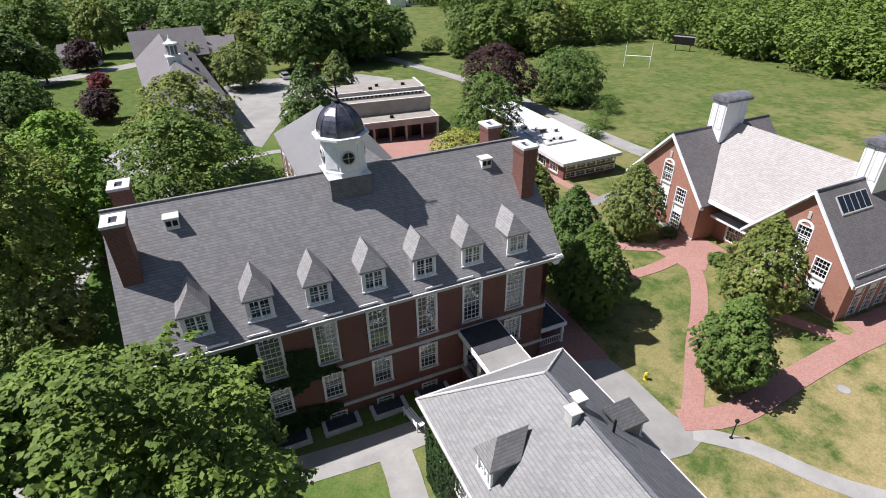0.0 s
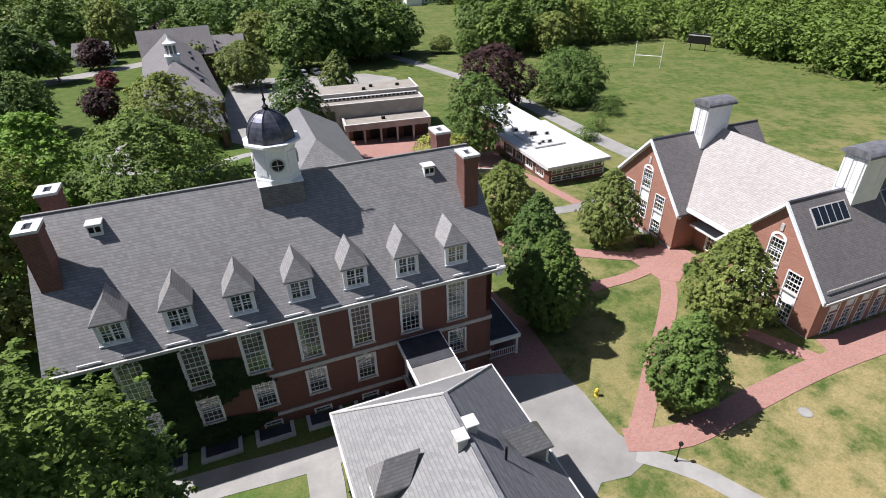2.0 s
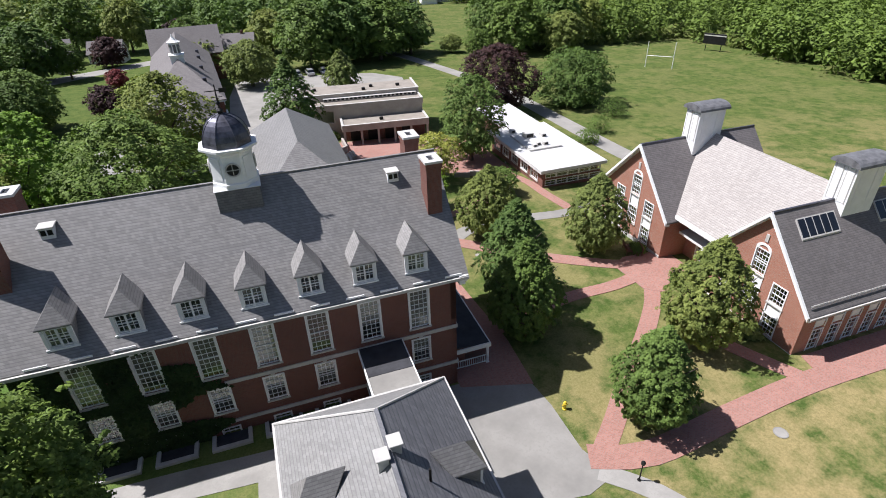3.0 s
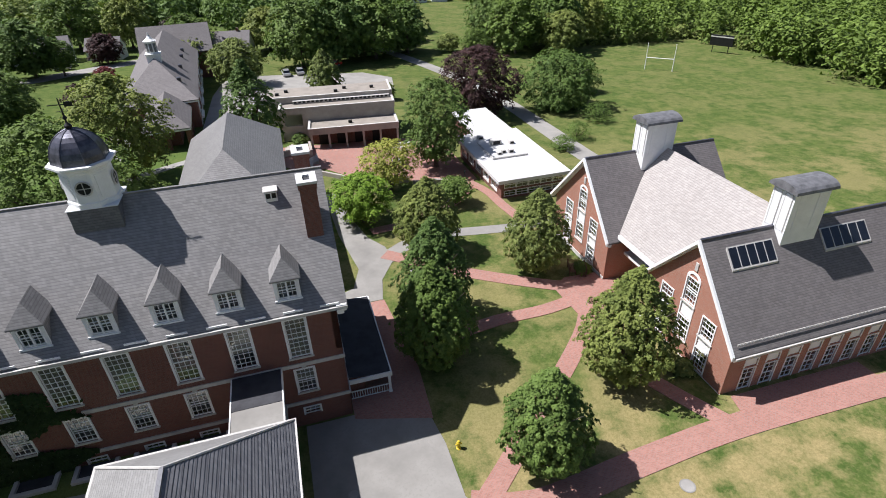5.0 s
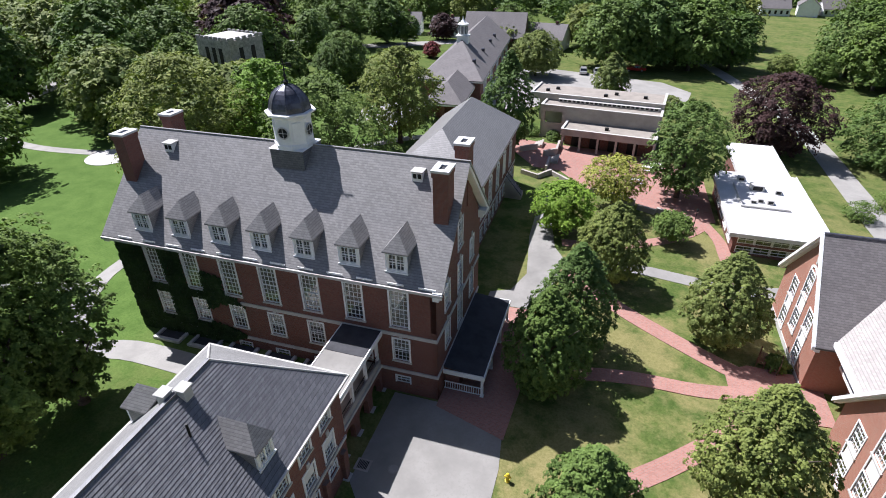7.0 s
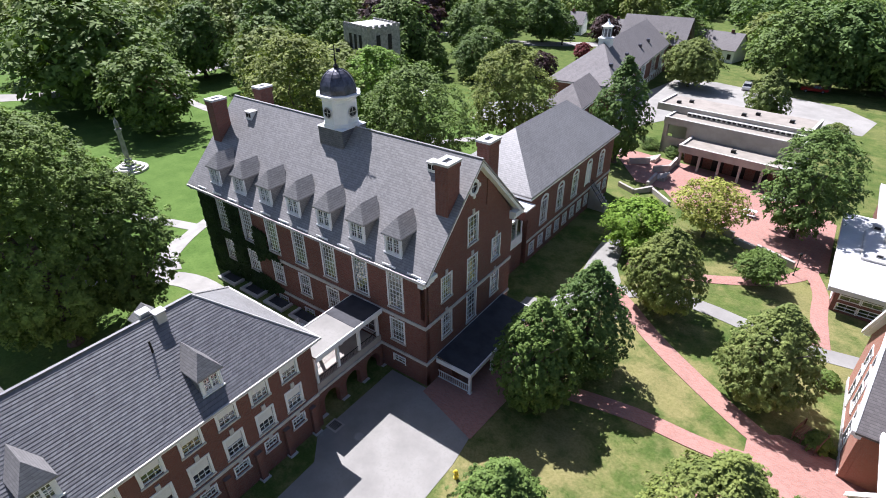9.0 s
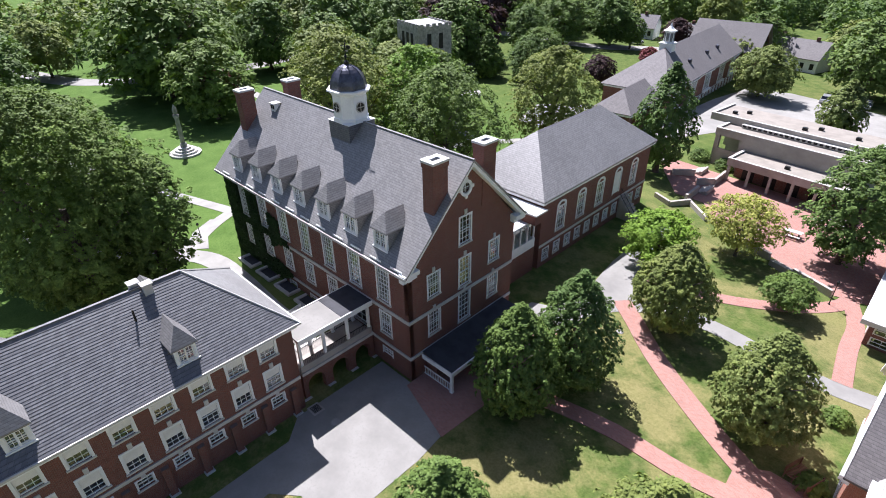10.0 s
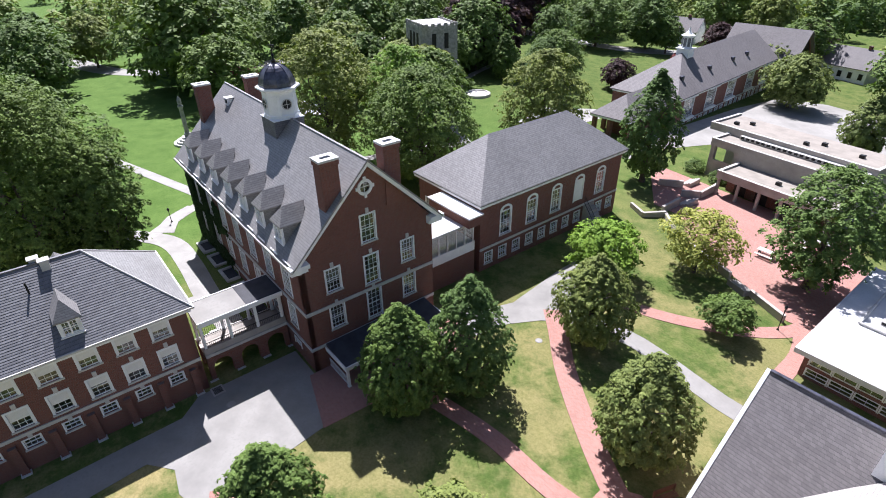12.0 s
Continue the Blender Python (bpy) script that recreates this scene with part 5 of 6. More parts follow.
def far_school():
    f = pose(-15.6, 76.0, 0, 0, 0, 4.5)
    b = thing("far_school", pose(-21, 98, -2.0), "long brick school house with brown-grey roof and white cupola", "building")
    w, n, ez, rz = 12.0, 46.0, 3.7, 8.9
    m = f @ east(0, 0)
    us = [5.5, 14.5, 23.5, 33.0, 41.0]
    ls = [2.4 + 2.3 * i for i in range(19)]
    ops = [hole(u, -0.2, 3.6, 3.2) for u in us] + [hole(u, -2.6, 1.1, 1.2) for u in ls]
    put("wall", wall_mesh(n, -5.0, ez - 0.1, 0.4, ops, BRICK), b, m)
    for u in us:
        window(b, m, u, -0.2, 3.6, 3.2, 7, 5, 0.2, 0.4)
        part("bay_head", boxes((u - 2.1, u + 2.1, -0.55, -0.002, 3.22, 3.5)), WHITE, b, "white bay window head", m)
        part("bay_sill", boxes((u - 2.1, u + 2.1, -0.5, -0.002, -0.75, -0.36)), WHITE, b, "white bay window apron", m)
    for u in ls:
        window(b, m, u, -2.6, 1.1, 1.2, 3, 3, 0.12)
    part("belt_course", boxes((0, n, -0.08, -0.001, -1.1, -0.85)), STONE, b, "pale stone band", m)
    put("wall", wall_mesh(w - 0.8, -5.0, ez - 0.1, 0.4, [], BRICK), b, f @ south(-w + 0.4, 0))
    put("wall", wall_mesh(n, -5.0, ez - 0.1, 0.4, [], BRICK), b, f @ west(-w, n))
    part("wall", boxes((-w + 0.41, -0.41, n - 0.4, n, -5, ez - 0.1)), BRICK, b, "", f)
    part("floor_slab", boxes((-w + 0.41, -0.41, 0.41, n - 0.41, -1.3, -1.1)), INSIDE, b, "", f)
    part("inner_wall", boxes((-6.1, -5.9, 0.5, n - 0.5, -1.09, 3.5)), INSIDE, b, "", f)
    part("cornice", boxes((0.001, 0.4, -0.4, n, ez - 0.42, ez - 0.14), (-w, 0, -0.4, -0.001, ez - 0.42, ez - 0.14)), WHITE, b, "white wooden cornice", f)
    o, hip = 0.5, 12.0
    for pts in ([(o, -o, ez), (o, n, ez), (-w / 2, n, rz), (-w / 2, hip, rz)], [(-w - o, n, ez), (-w - o, -o, ez), (-w / 2, hip, rz), (-w / 2, n, rz)], [(-w - o, -o, ez), (o, -o, ez), (-w / 2, hip, rz)]):
        part("roof", slab(bmesh.new(), pts, 0.15), SLATE_BROWN, b, "brown-grey shingled roof", f)
    # the cross wing at the far end
    for pts in ([(-12.5, n - 0.2, 3.4), (4.0, n - 0.2, 3.4), (4.0, n + 6, 9.0), (-12.5, n + 6, 9.0)], [(4.0, n + 12.2, 3.4), (-12.5, n + 12.2, 3.4), (-12.5, n + 6, 9.0), (4.0, n + 6, 9.0)]):
        part("wing_roof", slab(bmesh.new(), pts, 0.15), SLATE_BROWN, b, "brown-grey shingled roof", f)
    part("wing_wall", boxes((-12.0, 3.4, n + 0.3, n + 11.7, -5.5, 3.5)), BRICK, b, "", f)
    part("wing_gable", slab(bmesh.new(), [(3.2, n + 0.3, 3.3), (3.4, n + 0.3, 3.3), (3.4, n + 6, 8.8), (3.2, n + 6, 8.8)], 0.5), BRICK, b, "", f)
    part("wing_gable", slab(bmesh.new(), [(3.4, n + 11.7, 3.3), (3.2, n + 11.7, 3.3), (3.2, n + 6, 8.8), (3.4, n + 6, 8.8)], 0.5), BRICK, b, "", f)
    for y in (5.5, 16.5, 27.0, 34.0):
        v = part("roof_vent", soft_box(-2.6, -1.9, y - 0.35, y + 0.35, 5.0, 6.5, 0.08), LEAD, b, "small hooded roof vent", f)
    # the arcaded porch at the near end
    part("porch_roof", slab(slab(slab(bmesh.new(), [(-1.0, -13.0, 2.7), (-1.0, 0.2, 2.7), (-4.6, 0.2, 5.6), (-4.6, -8.6, 5.6)], 0.13), [(-8.2, 0.2, 2.7), (-8.2, -13.0, 2.7), (-4.6, -8.6, 5.6), (-4.6, 0.2, 5.6)], 0.13), [(-8.2, -13.0, 2.7), (-1.0, -13.0, 2.7), (-4.6, -8.6, 5.6)], 0.13), SLATE_BROWN, b, "hipped porch roof", f)
    part("porch_eaves", boxes((-8.2, -1.0, -12.99, -12.8, 2.3, 2.56), (-1.2, -1.0, -12.79, -0.5, 2.3, 2.56), (-8.2, -8.0, -12.79, -0.5, 2.3, 2.56)), WHITE, b, "white eaves board", f)
    for y in (-12.6, -9.6, -6.6, -3.6):
        for x in (-7.9, -1.9):
            part("porch_pier", boxes((x, x + 0.6, y, y + 0.7, -3.5, 2.29)), BRICK, b, "brick arcade pier", f)
    part("porch_pier", boxes((-5.1, -4.4, -12.6, -11.9, -3.5, 2.29)), BRICK, b, "brick arcade pier", f)
    part("inner_wall", boxes((-6.6, -3.0, -10.0, -0.1, -3.5, 2.29)), BRICK, b, "", f)
    m = f @ pose(-6.0, 13.2, 0)
    c = part("cupola", boxes((-1.15, 1.15, -1.15, 1.15, 7.6, 9.5), (-1.35, 1.35, -1.35, 1.35, 9.501, 9.64)), WHITE, b, "white louvred cupola", m)
    part("lantern", lathe(bmesh.new(), [(1.0, 9.641), (0.9, 11.6), (1.25, 11.7), (1.25, 11.82)], 8, math.pi / 8), WHITE, c, "", m)
    part("spire", lathe(bmesh.new(), [(1.15, 11.821), (0.62, 12.15), (0.2, 12.6), (0.04, 13.2)], 8, math.pi / 8), WHITE, c, "", m)
    for i in range(8):
        at = m @ pose(0, 0, 0, 0, 0, 45 * i)
        part("louvre", boxes((-0.24, 0.24, -0.94, -0.86, 9.9, 11.4)), LEAD_PALE, c, "grey louvre", at)
    return b


far_school()


def chapel():
    m = pose(-52.5, 52.5, 0, 0, 0, -14)
    b = thing("stone_chapel", m, "grey fieldstone chapel tower with battlements", "church")
    w, h = 3.9, 14.2
    part("tower", boxes((-w, w, -3.4, 3.4, -0.5, h)), FIELDSTONE, b, "", m)
    part("tower_roof", boxes((-w + 0.4, w - 0.4, -3.0, 3.0, h + 0.001, h + 0.15)), MEMBRANE, b, "white tower roof", m)
    for i in range(8):
        x = -w + i * 1.08
        part("battlement", boxes((x, x + 0.55, -3.4, -3.05, h + 0.001, h + 0.45)), FIELDSTONE, b, "", m)
        part("battlement", boxes((x, x + 0.55, 3.05, 3.4, h + 0.001, h + 0.45)), FIELDSTONE, b, "", m)
    for i in range(5):
        y = -2.9 + i * 1.25
        part("battlement", boxes((w - 0.35, w, y, y + 0.6, h + 0.001, h + 0.45)), FIELDSTONE, b, "", m)
    for y in (-1.2, 1.2):
        part("lancet", boxes((w + 0.001, w + 0.05, y - 0.4, y + 0.4, 10.4, 13.0)), DARK, b, "dark louvred opening", m)
    for x in (-1.6, 0, 1.6):
        part("lancet", boxes((x - 0.4, x + 0.4, -3.46, -3.401, 10.4, 13.0)), DARK, b, "dark louvred opening", m)
    part("porch", boxes((w + 0.002, w + 4.5, -2.39, 2.39, -0.5, 5.2)), FIELDSTONE, b, "", m)
    part("porch_roof", slab(slab(bmesh.new(), [(w + 0.01, -2.6, 5.2), (w + 4.7, -2.6, 5.2), (w + 4.7, 0, 7.4), (w + 0.01, 0, 7.4)], 0.15), [(w + 4.7, 2.6, 5.2), (w + 0.01, 2.6, 5.2), (w + 0.01, 0, 7.4), (w + 4.7, 0, 7.4)], 0.15), SLATE, b, "", m)
    part("buttress", boxes((w + 0.001, w + 0.8, -3.4, -2.4, -0.5, 7.5)), FIELDSTONE, b, "", m)
    part("buttress", boxes((w + 0.001, w + 0.8, 2.4, 3.4, -0.5, 7.5)), FIELDSTONE, b, "", m)


chapel()


def house(x, y, rz, w, d, h, label):
    z = ground_z(x, y)
    m = pose(x, y, z, 0, 0, rz)
    b = thing("white_house", m, label, "house", "houses among the trees")
    part("wall", boxes((-w / 2, w / 2, -d / 2, d / 2, -0.3, h)), WHITE, b, "white clapboard", m)
    r = h + d * 0.42
    part("roof", slab(slab(bmesh.new(), [(-w / 2 - 0.3, -d / 2 - 0.4, h - 0.1), (w / 2 + 0.3, -d / 2 - 0.4, h - 0.1), (w / 2 + 0.3, 0, r), (-w / 2 - 0.3, 0, r)], 0.15), [(w / 2 + 0.3, d / 2 + 0.4, h - 0.1), (-w / 2 - 0.3, d / 2 + 0.4, h - 0.1), (-w / 2 - 0.3, 0, r), (w / 2 + 0.3, 0, r)], 0.15), SLATE_BROWN, b, "grey shingled roof", m)
    for s in (-1, 1):
        gx = s * (w / 2 - 0.1)
        part("gable", slab(bmesh.new(), [(gx - 0.09, -d / 2, h), (gx - 0.09, d / 2, h), (gx - 0.09, 0, r - 0.2)], 0.02), WHITE, b, "", m)
        bm = bmesh.new()
        v = [bm.verts.new(p) for p in ((gx - 0.1, -d / 2, h), (gx + 0.1, -d / 2, h), (gx + 0.1, d / 2, h), (gx - 0.1, d / 2, h), (gx - 0.1, 0, r - 0.15), (gx + 0.1, 0, r - 0.15))]
        for f in ((0, 1, 5, 4), (2, 3, 4, 5), (0, 4, 3), (1, 2, 5)):
            bm.faces.new([v[i] for i in f])
        part("gable", bm, WHITE, b, "", m)
    k = int(w // 2.2)
    for i in range(k):
        u = -w / 2 + (i + 0.5) * w / k
        for zz in ([0.9, 3.6] if h > 4.5 else [0.9]):
            wd = part("window", boxes((u - 0.45, u + 0.45, -d / 2 - 0.05, -d / 2 - 0.001, zz, zz + 1.4)), DARK, b, "dark window", m)
            for du in (-0.53, 0.451):
                part("frame", boxes((u + du, u + du + 0.079, -d / 2 - 0.07, -d / 2 - 0.001, zz - 0.08, zz + 1.48)), STONE, wd, "", m)
    part("chimney", boxes((w * 0.2, w * 0.2 + 0.7, -0.3, 0.4, r - 1.2, r + 0.7)), BRICK, b, "", m)


for x, y, rz, w, d, h in ((-64, 158, 10, 15, 8, 3.2), (-48, 160, -5, 9, 7, 3.0), (12, 178, 15, 13, 8, 5.0), (58, 262, 70, 11, 8, 4.4), (72, 268, 5, 12, 8, 3.2), (86, 270, 80, 12, 8, 4.6), (99, 274, 8, 15, 8, 3.0), (-13, 152, -10, 12, 9, 3.4)):
    house(x, y, rz, w, d, h, "white clapboard house with a grey roof")


# ---- smaller things ----
def hydrant(x, y):
    m = pose(x, y, ground_z(x, y))
    t = thing("fire_hydrant", m, "yellow fire hydrant on the lawn", "hydrant")
    part("barrel", lathe(bmesh.new(), [(0.17, 0), (0.17, 0.06), (0.11, 0.08), (0.11, 0.5), (0.15, 0.52), (0.15, 0.57), (0.12, 0.6), (0.09, 0.7), (0.03, 0.74)], 12), YELLOW, t, "", m)
    bm = bmesh.new()
    tube(bm, (-0.22, 0, 0.42), (0.22, 0, 0.42), 0.055, 0.055, 8)
    part("nozzle", bm, YELLOW, t, "", m)


hydrant(6.2, -5.15)


def lamp_post(x, y, h=1.75):
    m = pose(x, y, ground_z(x, y))
    t = thing("lamp_post", m, "short black lamp post with a lantern beside the walk", "lamp")
    bm = tube(bmesh.new(), (0, 0, 0), (0, 0, h - 0.25), 0.045, 0.035, 8)
    part("post", bm, DARK, t, "", m)
    part("base", lathe(bmesh.new(), [(0.12, 0), (0.12, 0.08), (0.06, 0.16), (0.05, 0.22)], 10), DARK, t, "", m)
    part("lantern", lathe(bmesh.new(), [(0.06, h - 0.25), (0.13, h - 0.2), (0.15, h - 0.05), (0.1, h + 0.02), (0.03, h + 0.1)], 8), DARK, t, "", m)


for x, y in ((7.55, -11.8), (20.2, 34.6), (-31.6, -1.8)):
    lamp_post(x, y, 1.75 if x < 20 else 2.6)


def monument(x, y):
    m = pose(x, y, ground_z(x, y))
    t = thing("monument", m, "slender stone column monument on round steps", "monument")
    for i, r in enumerate((2.3, 1.85, 1.4, 0.95)):
        part("step", lathe(bmesh.new(), [(r, 0.28 * i), (r, 0.28 * i + 0.279), (r - 0.05, 0.28 * i + 0.28)], 24), STONE, t, "", m)
    part("shaft", lathe(bmesh.new(), [(0.5, 1.12), (0.5, 1.6), (0.34, 1.75), (0.3, 5.6), (0.42, 5.7), (0.42, 6.0), (0.2, 6.1)], 12), FIELDSTONE, t, "", m)
    part("lantern", lathe(bmesh.new(), [(0.2, 6.101), (0.34, 6.4), (0.3, 6.9), (0.05, 7.5)], 8), FIELDSTONE, t, "", m)


monument(-59.6, 8.6)


def fountain(x, y):
    m = pose(x, y, ground_z(x, y))
    t = thing("round_basin", m, "round pale stone basin on the lawn", "fountain")
    part("rim", lathe(bmesh.new(), [(2.6, 0), (2.6, 0.45), (2.2, 0.5), (2.1, 0.3)], 28), STONE, t, "", m)


fountain(-50.0, 62.0)


def goal(x, y, rz):
    m = pose(x, y, ground_z(x, y), 0, 0, rz)
    t = thing("goal_post", m, "white football goal posts on the field", "goal")
    for s in (-3.4, 3.4):
        part("upright", tube(bmesh.new(), (s, 0, 0), (s, 0, 6.6), 0.1, 0.08, 8), WHITE, t, "", m)
    part("crossbar", tube(bmesh.new(), (-3.4, 0, 3.0), (3.4, 0, 3.0), 0.09, 0.09, 8), WHITE, t, "", m)


goal(93, 93.5, -45)


def utility_pole(x, y):
    m = pose(x, y, ground_z(x, y))
    t = thing("utility_pole", m, "brown wooden utility pole by the road", "pole")
    part("pole", tube(bmesh.new(), (0, 0, 0), (0, 0, 9), 0.16, 0.11, 8), BARK, t, "", m)
    part("crossarm", boxes((-1.0, 1.0, -0.06, 0.06, 8.2, 8.35)), BARK, t, "", m)


utility_pole(37.5, 138)


def car(x, y, rz, paint, truck=False):
    m = pose(x, y, ground_z(x, y) + 0.04, 0, 0, rz)
    t = thing("pickup_truck" if truck else "car", m, "parked red pickup truck on asphalt" if truck else "parked silver car on the asphalt", "truck" if truck else "car")
    n = 5.4 if truck else 4.5
    body = soft_box(-n / 2, n / 2, -0.9, 0.9, 0.35, 0.98, 0.1)
    part("body", body, paint, t, "", m)
    a, b = (-0.3, 1.3) if truck else (-1.6, 1.1)
    cab = boxes((a, b, -0.8, 0.8, 0.981, 1.5))
    for v in cab.verts:
        if v.co.z > 1.2:
            v.co.x *= 0.78
            v.co.y *= 0.85
    c = part("cabin", cab, GLASS_DARK, t, "dark glazed cabin", m)
    part("cabin_roof", boxes((a * 0.78, b * 0.78, -0.68, 0.68, 1.501, 1.55)), paint, c, "", m)
    for wx in (-n * 0.31, n * 0.31):
        for s in (-1, 1):
            w = part("wheel", tube(bmesh.new(), (wx, s * 0.72, 0.33), (wx, s * 0.92, 0.33), 0.33, 0.33, 14), RUBBER, t, "", m)
            part("rim", tube(bmesh.new(), (wx, s * 0.921, 0.33), (wx, s * 0.94, 0.33), 0.2, 0.2, 10), SILVER, w, "", m)


car(13.5, 127, 10, RED, True)
car(-55.5, 143.5, 30, SILVER)
car(-30, 152, 20, SILVER)
for i, (x, y) in enumerate(((1, 118), (4.4, 119), (8, 120))):
    car(x, y, 95, SILVER)


def bench_set(x, y):
    m = pose(x, y, ground_z(x, y) + 0.04)
    t = thing("picnic_table", m, "grey picnic table with attached benches", "table", "courtyard tables")
    part("tabletop", boxes((-0.9, 0.9, -0.38, 0.38, 0.7, 0.75)), STONE, t, "", m)
    for s in (-0.75, 0.75):
        part("bench", boxes((-0.9, 0.9, s - 0.14, s + 0.14, 0.41, 0.45)), STONE, t, "", m)
    for s in (-0.65, 0.65):
        part("leg", boxes((s - 0.04, s + 0.04, -0.7, 0.7, 0.3, 0.4), (s - 0.04, s + 0.04, -0.35, -0.27, 0, 0.699), (s - 0.04, s + 0.04, 0.27, 0.35, 0, 0.699)), DARK, t, "", m)


bench_set(15.4, 52.2)
bench_set(16.6, 54.0)
bench_set(13.8, 46.5)


def retaining_wall(name, pts, h, label):
    """A low concrete wall along straight legs."""
    z = ground_z(*pts[0])
    t = thing(name, pose(*pts[0], z), label, "wall")
    for (xa, ya), (xb, yb) in zip(pts, pts[1:]):
        ln = math.hypot(xb - xa, yb - ya)
        m = pose(xa, ya, 0, 0, 0, math.degrees(math.atan2(yb - ya, xb - xa)))
        part("leg", boxes((0, ln, -0.17, 0.17, min(ground_z(xa, ya), ground_z(xb, yb)) - 0.3, max(ground_z(xa, ya), ground_z(xb, yb)) + h)), CONCRETE, t, "", m)


retaining_wall("retaining_wall", [(-1.8, 44.4), (0.6, 43.2), (2.2, 45.6), (5.4, 42.6)], 0.6, "low weathered concrete wall beside the courtyard")
retaining_wall("retaining_wall", [(8.0, 41.2), (13.6, 38.9)], 0.7, "low weathered concrete wall beside the courtyard")
retaining_wall("retaining_wall", [(16.2, 37.8), (20.0, 36.1)], 0.7, "low weathered concrete wall beside the courtyard")
retaining_wall("retaining_wall", [(1.4, 46.2), (1.4, 50.0)], 0.9, "weathered concrete stair wall")


def steps(x, y, rz, w, n):
    z = ground_z(x, y)
    m = pose(x, y, z, 0, 0, rz)
    t = thing("garden_steps", m, "pale concrete garden steps", "steps")
    for i in range(n):
        part("step", boxes((-w / 2, w / 2, 0.34 * i, 0.34 * i + 0.34, -0.3, 0.16 * (n - i))), CONCRETE, t, "", m)


steps(14.9, 37.4, -22, 2.2, 4)
steps(2.6, 51.2, 90, 2.6, 4)
steps(-0.6, 57.5, 90, 2.6, 4)
retaining_wall("retaining_wall", [(0.2, 52.6), (1.9, 54.2), (1.9, 58.3)], 0.9, "weathered concrete wall beside the steps")
retaining_wall("retaining_wall", [(-3.6, 53.4), (-1.2, 55.4)], 0.8, "weathered concrete wall beside the steps")


def scoreboard(x, y, rz):
    m = pose(x, y, ground_z(x, y), 0, 0, rz)
    t = thing("scoreboard", m, "dark sports scoreboard on two posts", "scoreboard")
    part("board", soft_box(-3.2, 3.2, -0.15, 0.15, 2.0, 5.0, 0.04), DARK, t, "", m)
    part("trim", boxes((-3.2, 3.2, -0.19, -0.151, 4.3, 4.6)), STONE, t, "pale writing as a plain bar", m)
    for s in (-2.2, 2.2):
        part("post", tube(bmesh.new(), (s, 0, 0), (s, 0, 2.1), 0.12, 0.12, 8), DARK, t, "", m)


scoreboard(123.5, 107, -60)


def white_bench(x, y, rz):
    m = pose(x, y, ground_z(x, y) + 0.04, 0, 0, rz)
    t = thing("garden_bench", m, "white slatted garden bench on the walk", "bench")
    for i in range(4):
        part("slat", boxes((-0.9, 0.9, -0.28 + 0.15 * i, -0.17 + 0.15 * i, 0.42, 0.46)), WHITE, t, "", m)
    for i in range(3):
        part("back_slat", boxes((-0.9, 0.9, 0.33, 0.37, 0.52 + 0.14 * i, 0.62 + 0.14 * i)), WHITE, t, "", m)
    for u in (-0.85, 0.8):
        part("leg", boxes((u, u + 0.06, -0.28, -0.22, 0, 0.419)), WHITE, t, "", m)
        part("leg", boxes((u, u + 0.06, 0.27, 0.329, 0, 0.92)), WHITE, t, "", m)


white_bench(-11.5, -2.6, 100)


def cover(x, y, r, name, label):
    m = pose(x, y, ground_z(x, y) + 0.031)
    t = thing(name, m, label, "cover")
    part("lid", lathe(bmesh.new(), [(r, 0), (r, 0.012), (r - 0.02, 0.015)], 20), CONCRETE_PATH, t, "", m)
    part("ring", lathe(bmesh.new(), [(r + 0.08, -0.02), (r + 0.08, 0.008), (r + 0.001, 0.01)], 20), ASPHALT, t, "", m)


cover(-0.95, -6.4, 0.3, "manhole_cover", "round pale manhole cover in the asphalt")
cover(18.6, -12.1, 0.4, "manhole_cover", "round pale manhole cover in the lawn")
cover(8.5, 16.3, 0.22, "manhole_cover", "round pale manhole cover in the lawn")
m = pose(-2.95, -6.7, ground_z(-2.95, -6.7) + 0.03)
drain = thing("storm_drain", m, "square dark iron storm drain in asphalt", "drain")
part("surround", boxes((-0.5, 0.5, -0.45, 0.45, -0.02, 0.03)), CONCRETE, drain, "", m)
for i in range(7):
    part("bar", boxes((-0.33 + 0.1 * i, -0.27 + 0.1 * i, -0.32, 0.32, 0.031, 0.045)), DARK, drain, "", m)


def wooden_bench(x, y, rz):
    m = pose(x, y, ground_z(x, y) + 0.04, 0, 0, rz)
    t = thing("wooden_bench", m, "brown wooden bench beneath the linden", "bench")
    for i in range(4):
        part("slat", boxes((-0.8, 0.8, -0.28 + 0.15 * i, -0.17 + 0.15 * i, 0.42, 0.46)), WOODWORK, t, "", m)
    for i in range(4):
        part("back_slat", boxes((-0.8, 0.8, 0.33, 0.37, 0.52 + 0.13 * i, 0.61 + 0.13 * i)), WOODWORK, t, "", m)
    for u in (-0.78, 0.72):
        part("leg", boxes((u, u + 0.07, -0.28, -0.21, 0, 0.419)), WOODWORK, t, "", m)
        part("leg", boxes((u, u + 0.07, 0.26, 0.329, 0, 1.0)), WOODWORK, t, "", m)


wooden_bench(23.4, 11.4, 70)
wooden_bench(24.2, 10.9, -110)


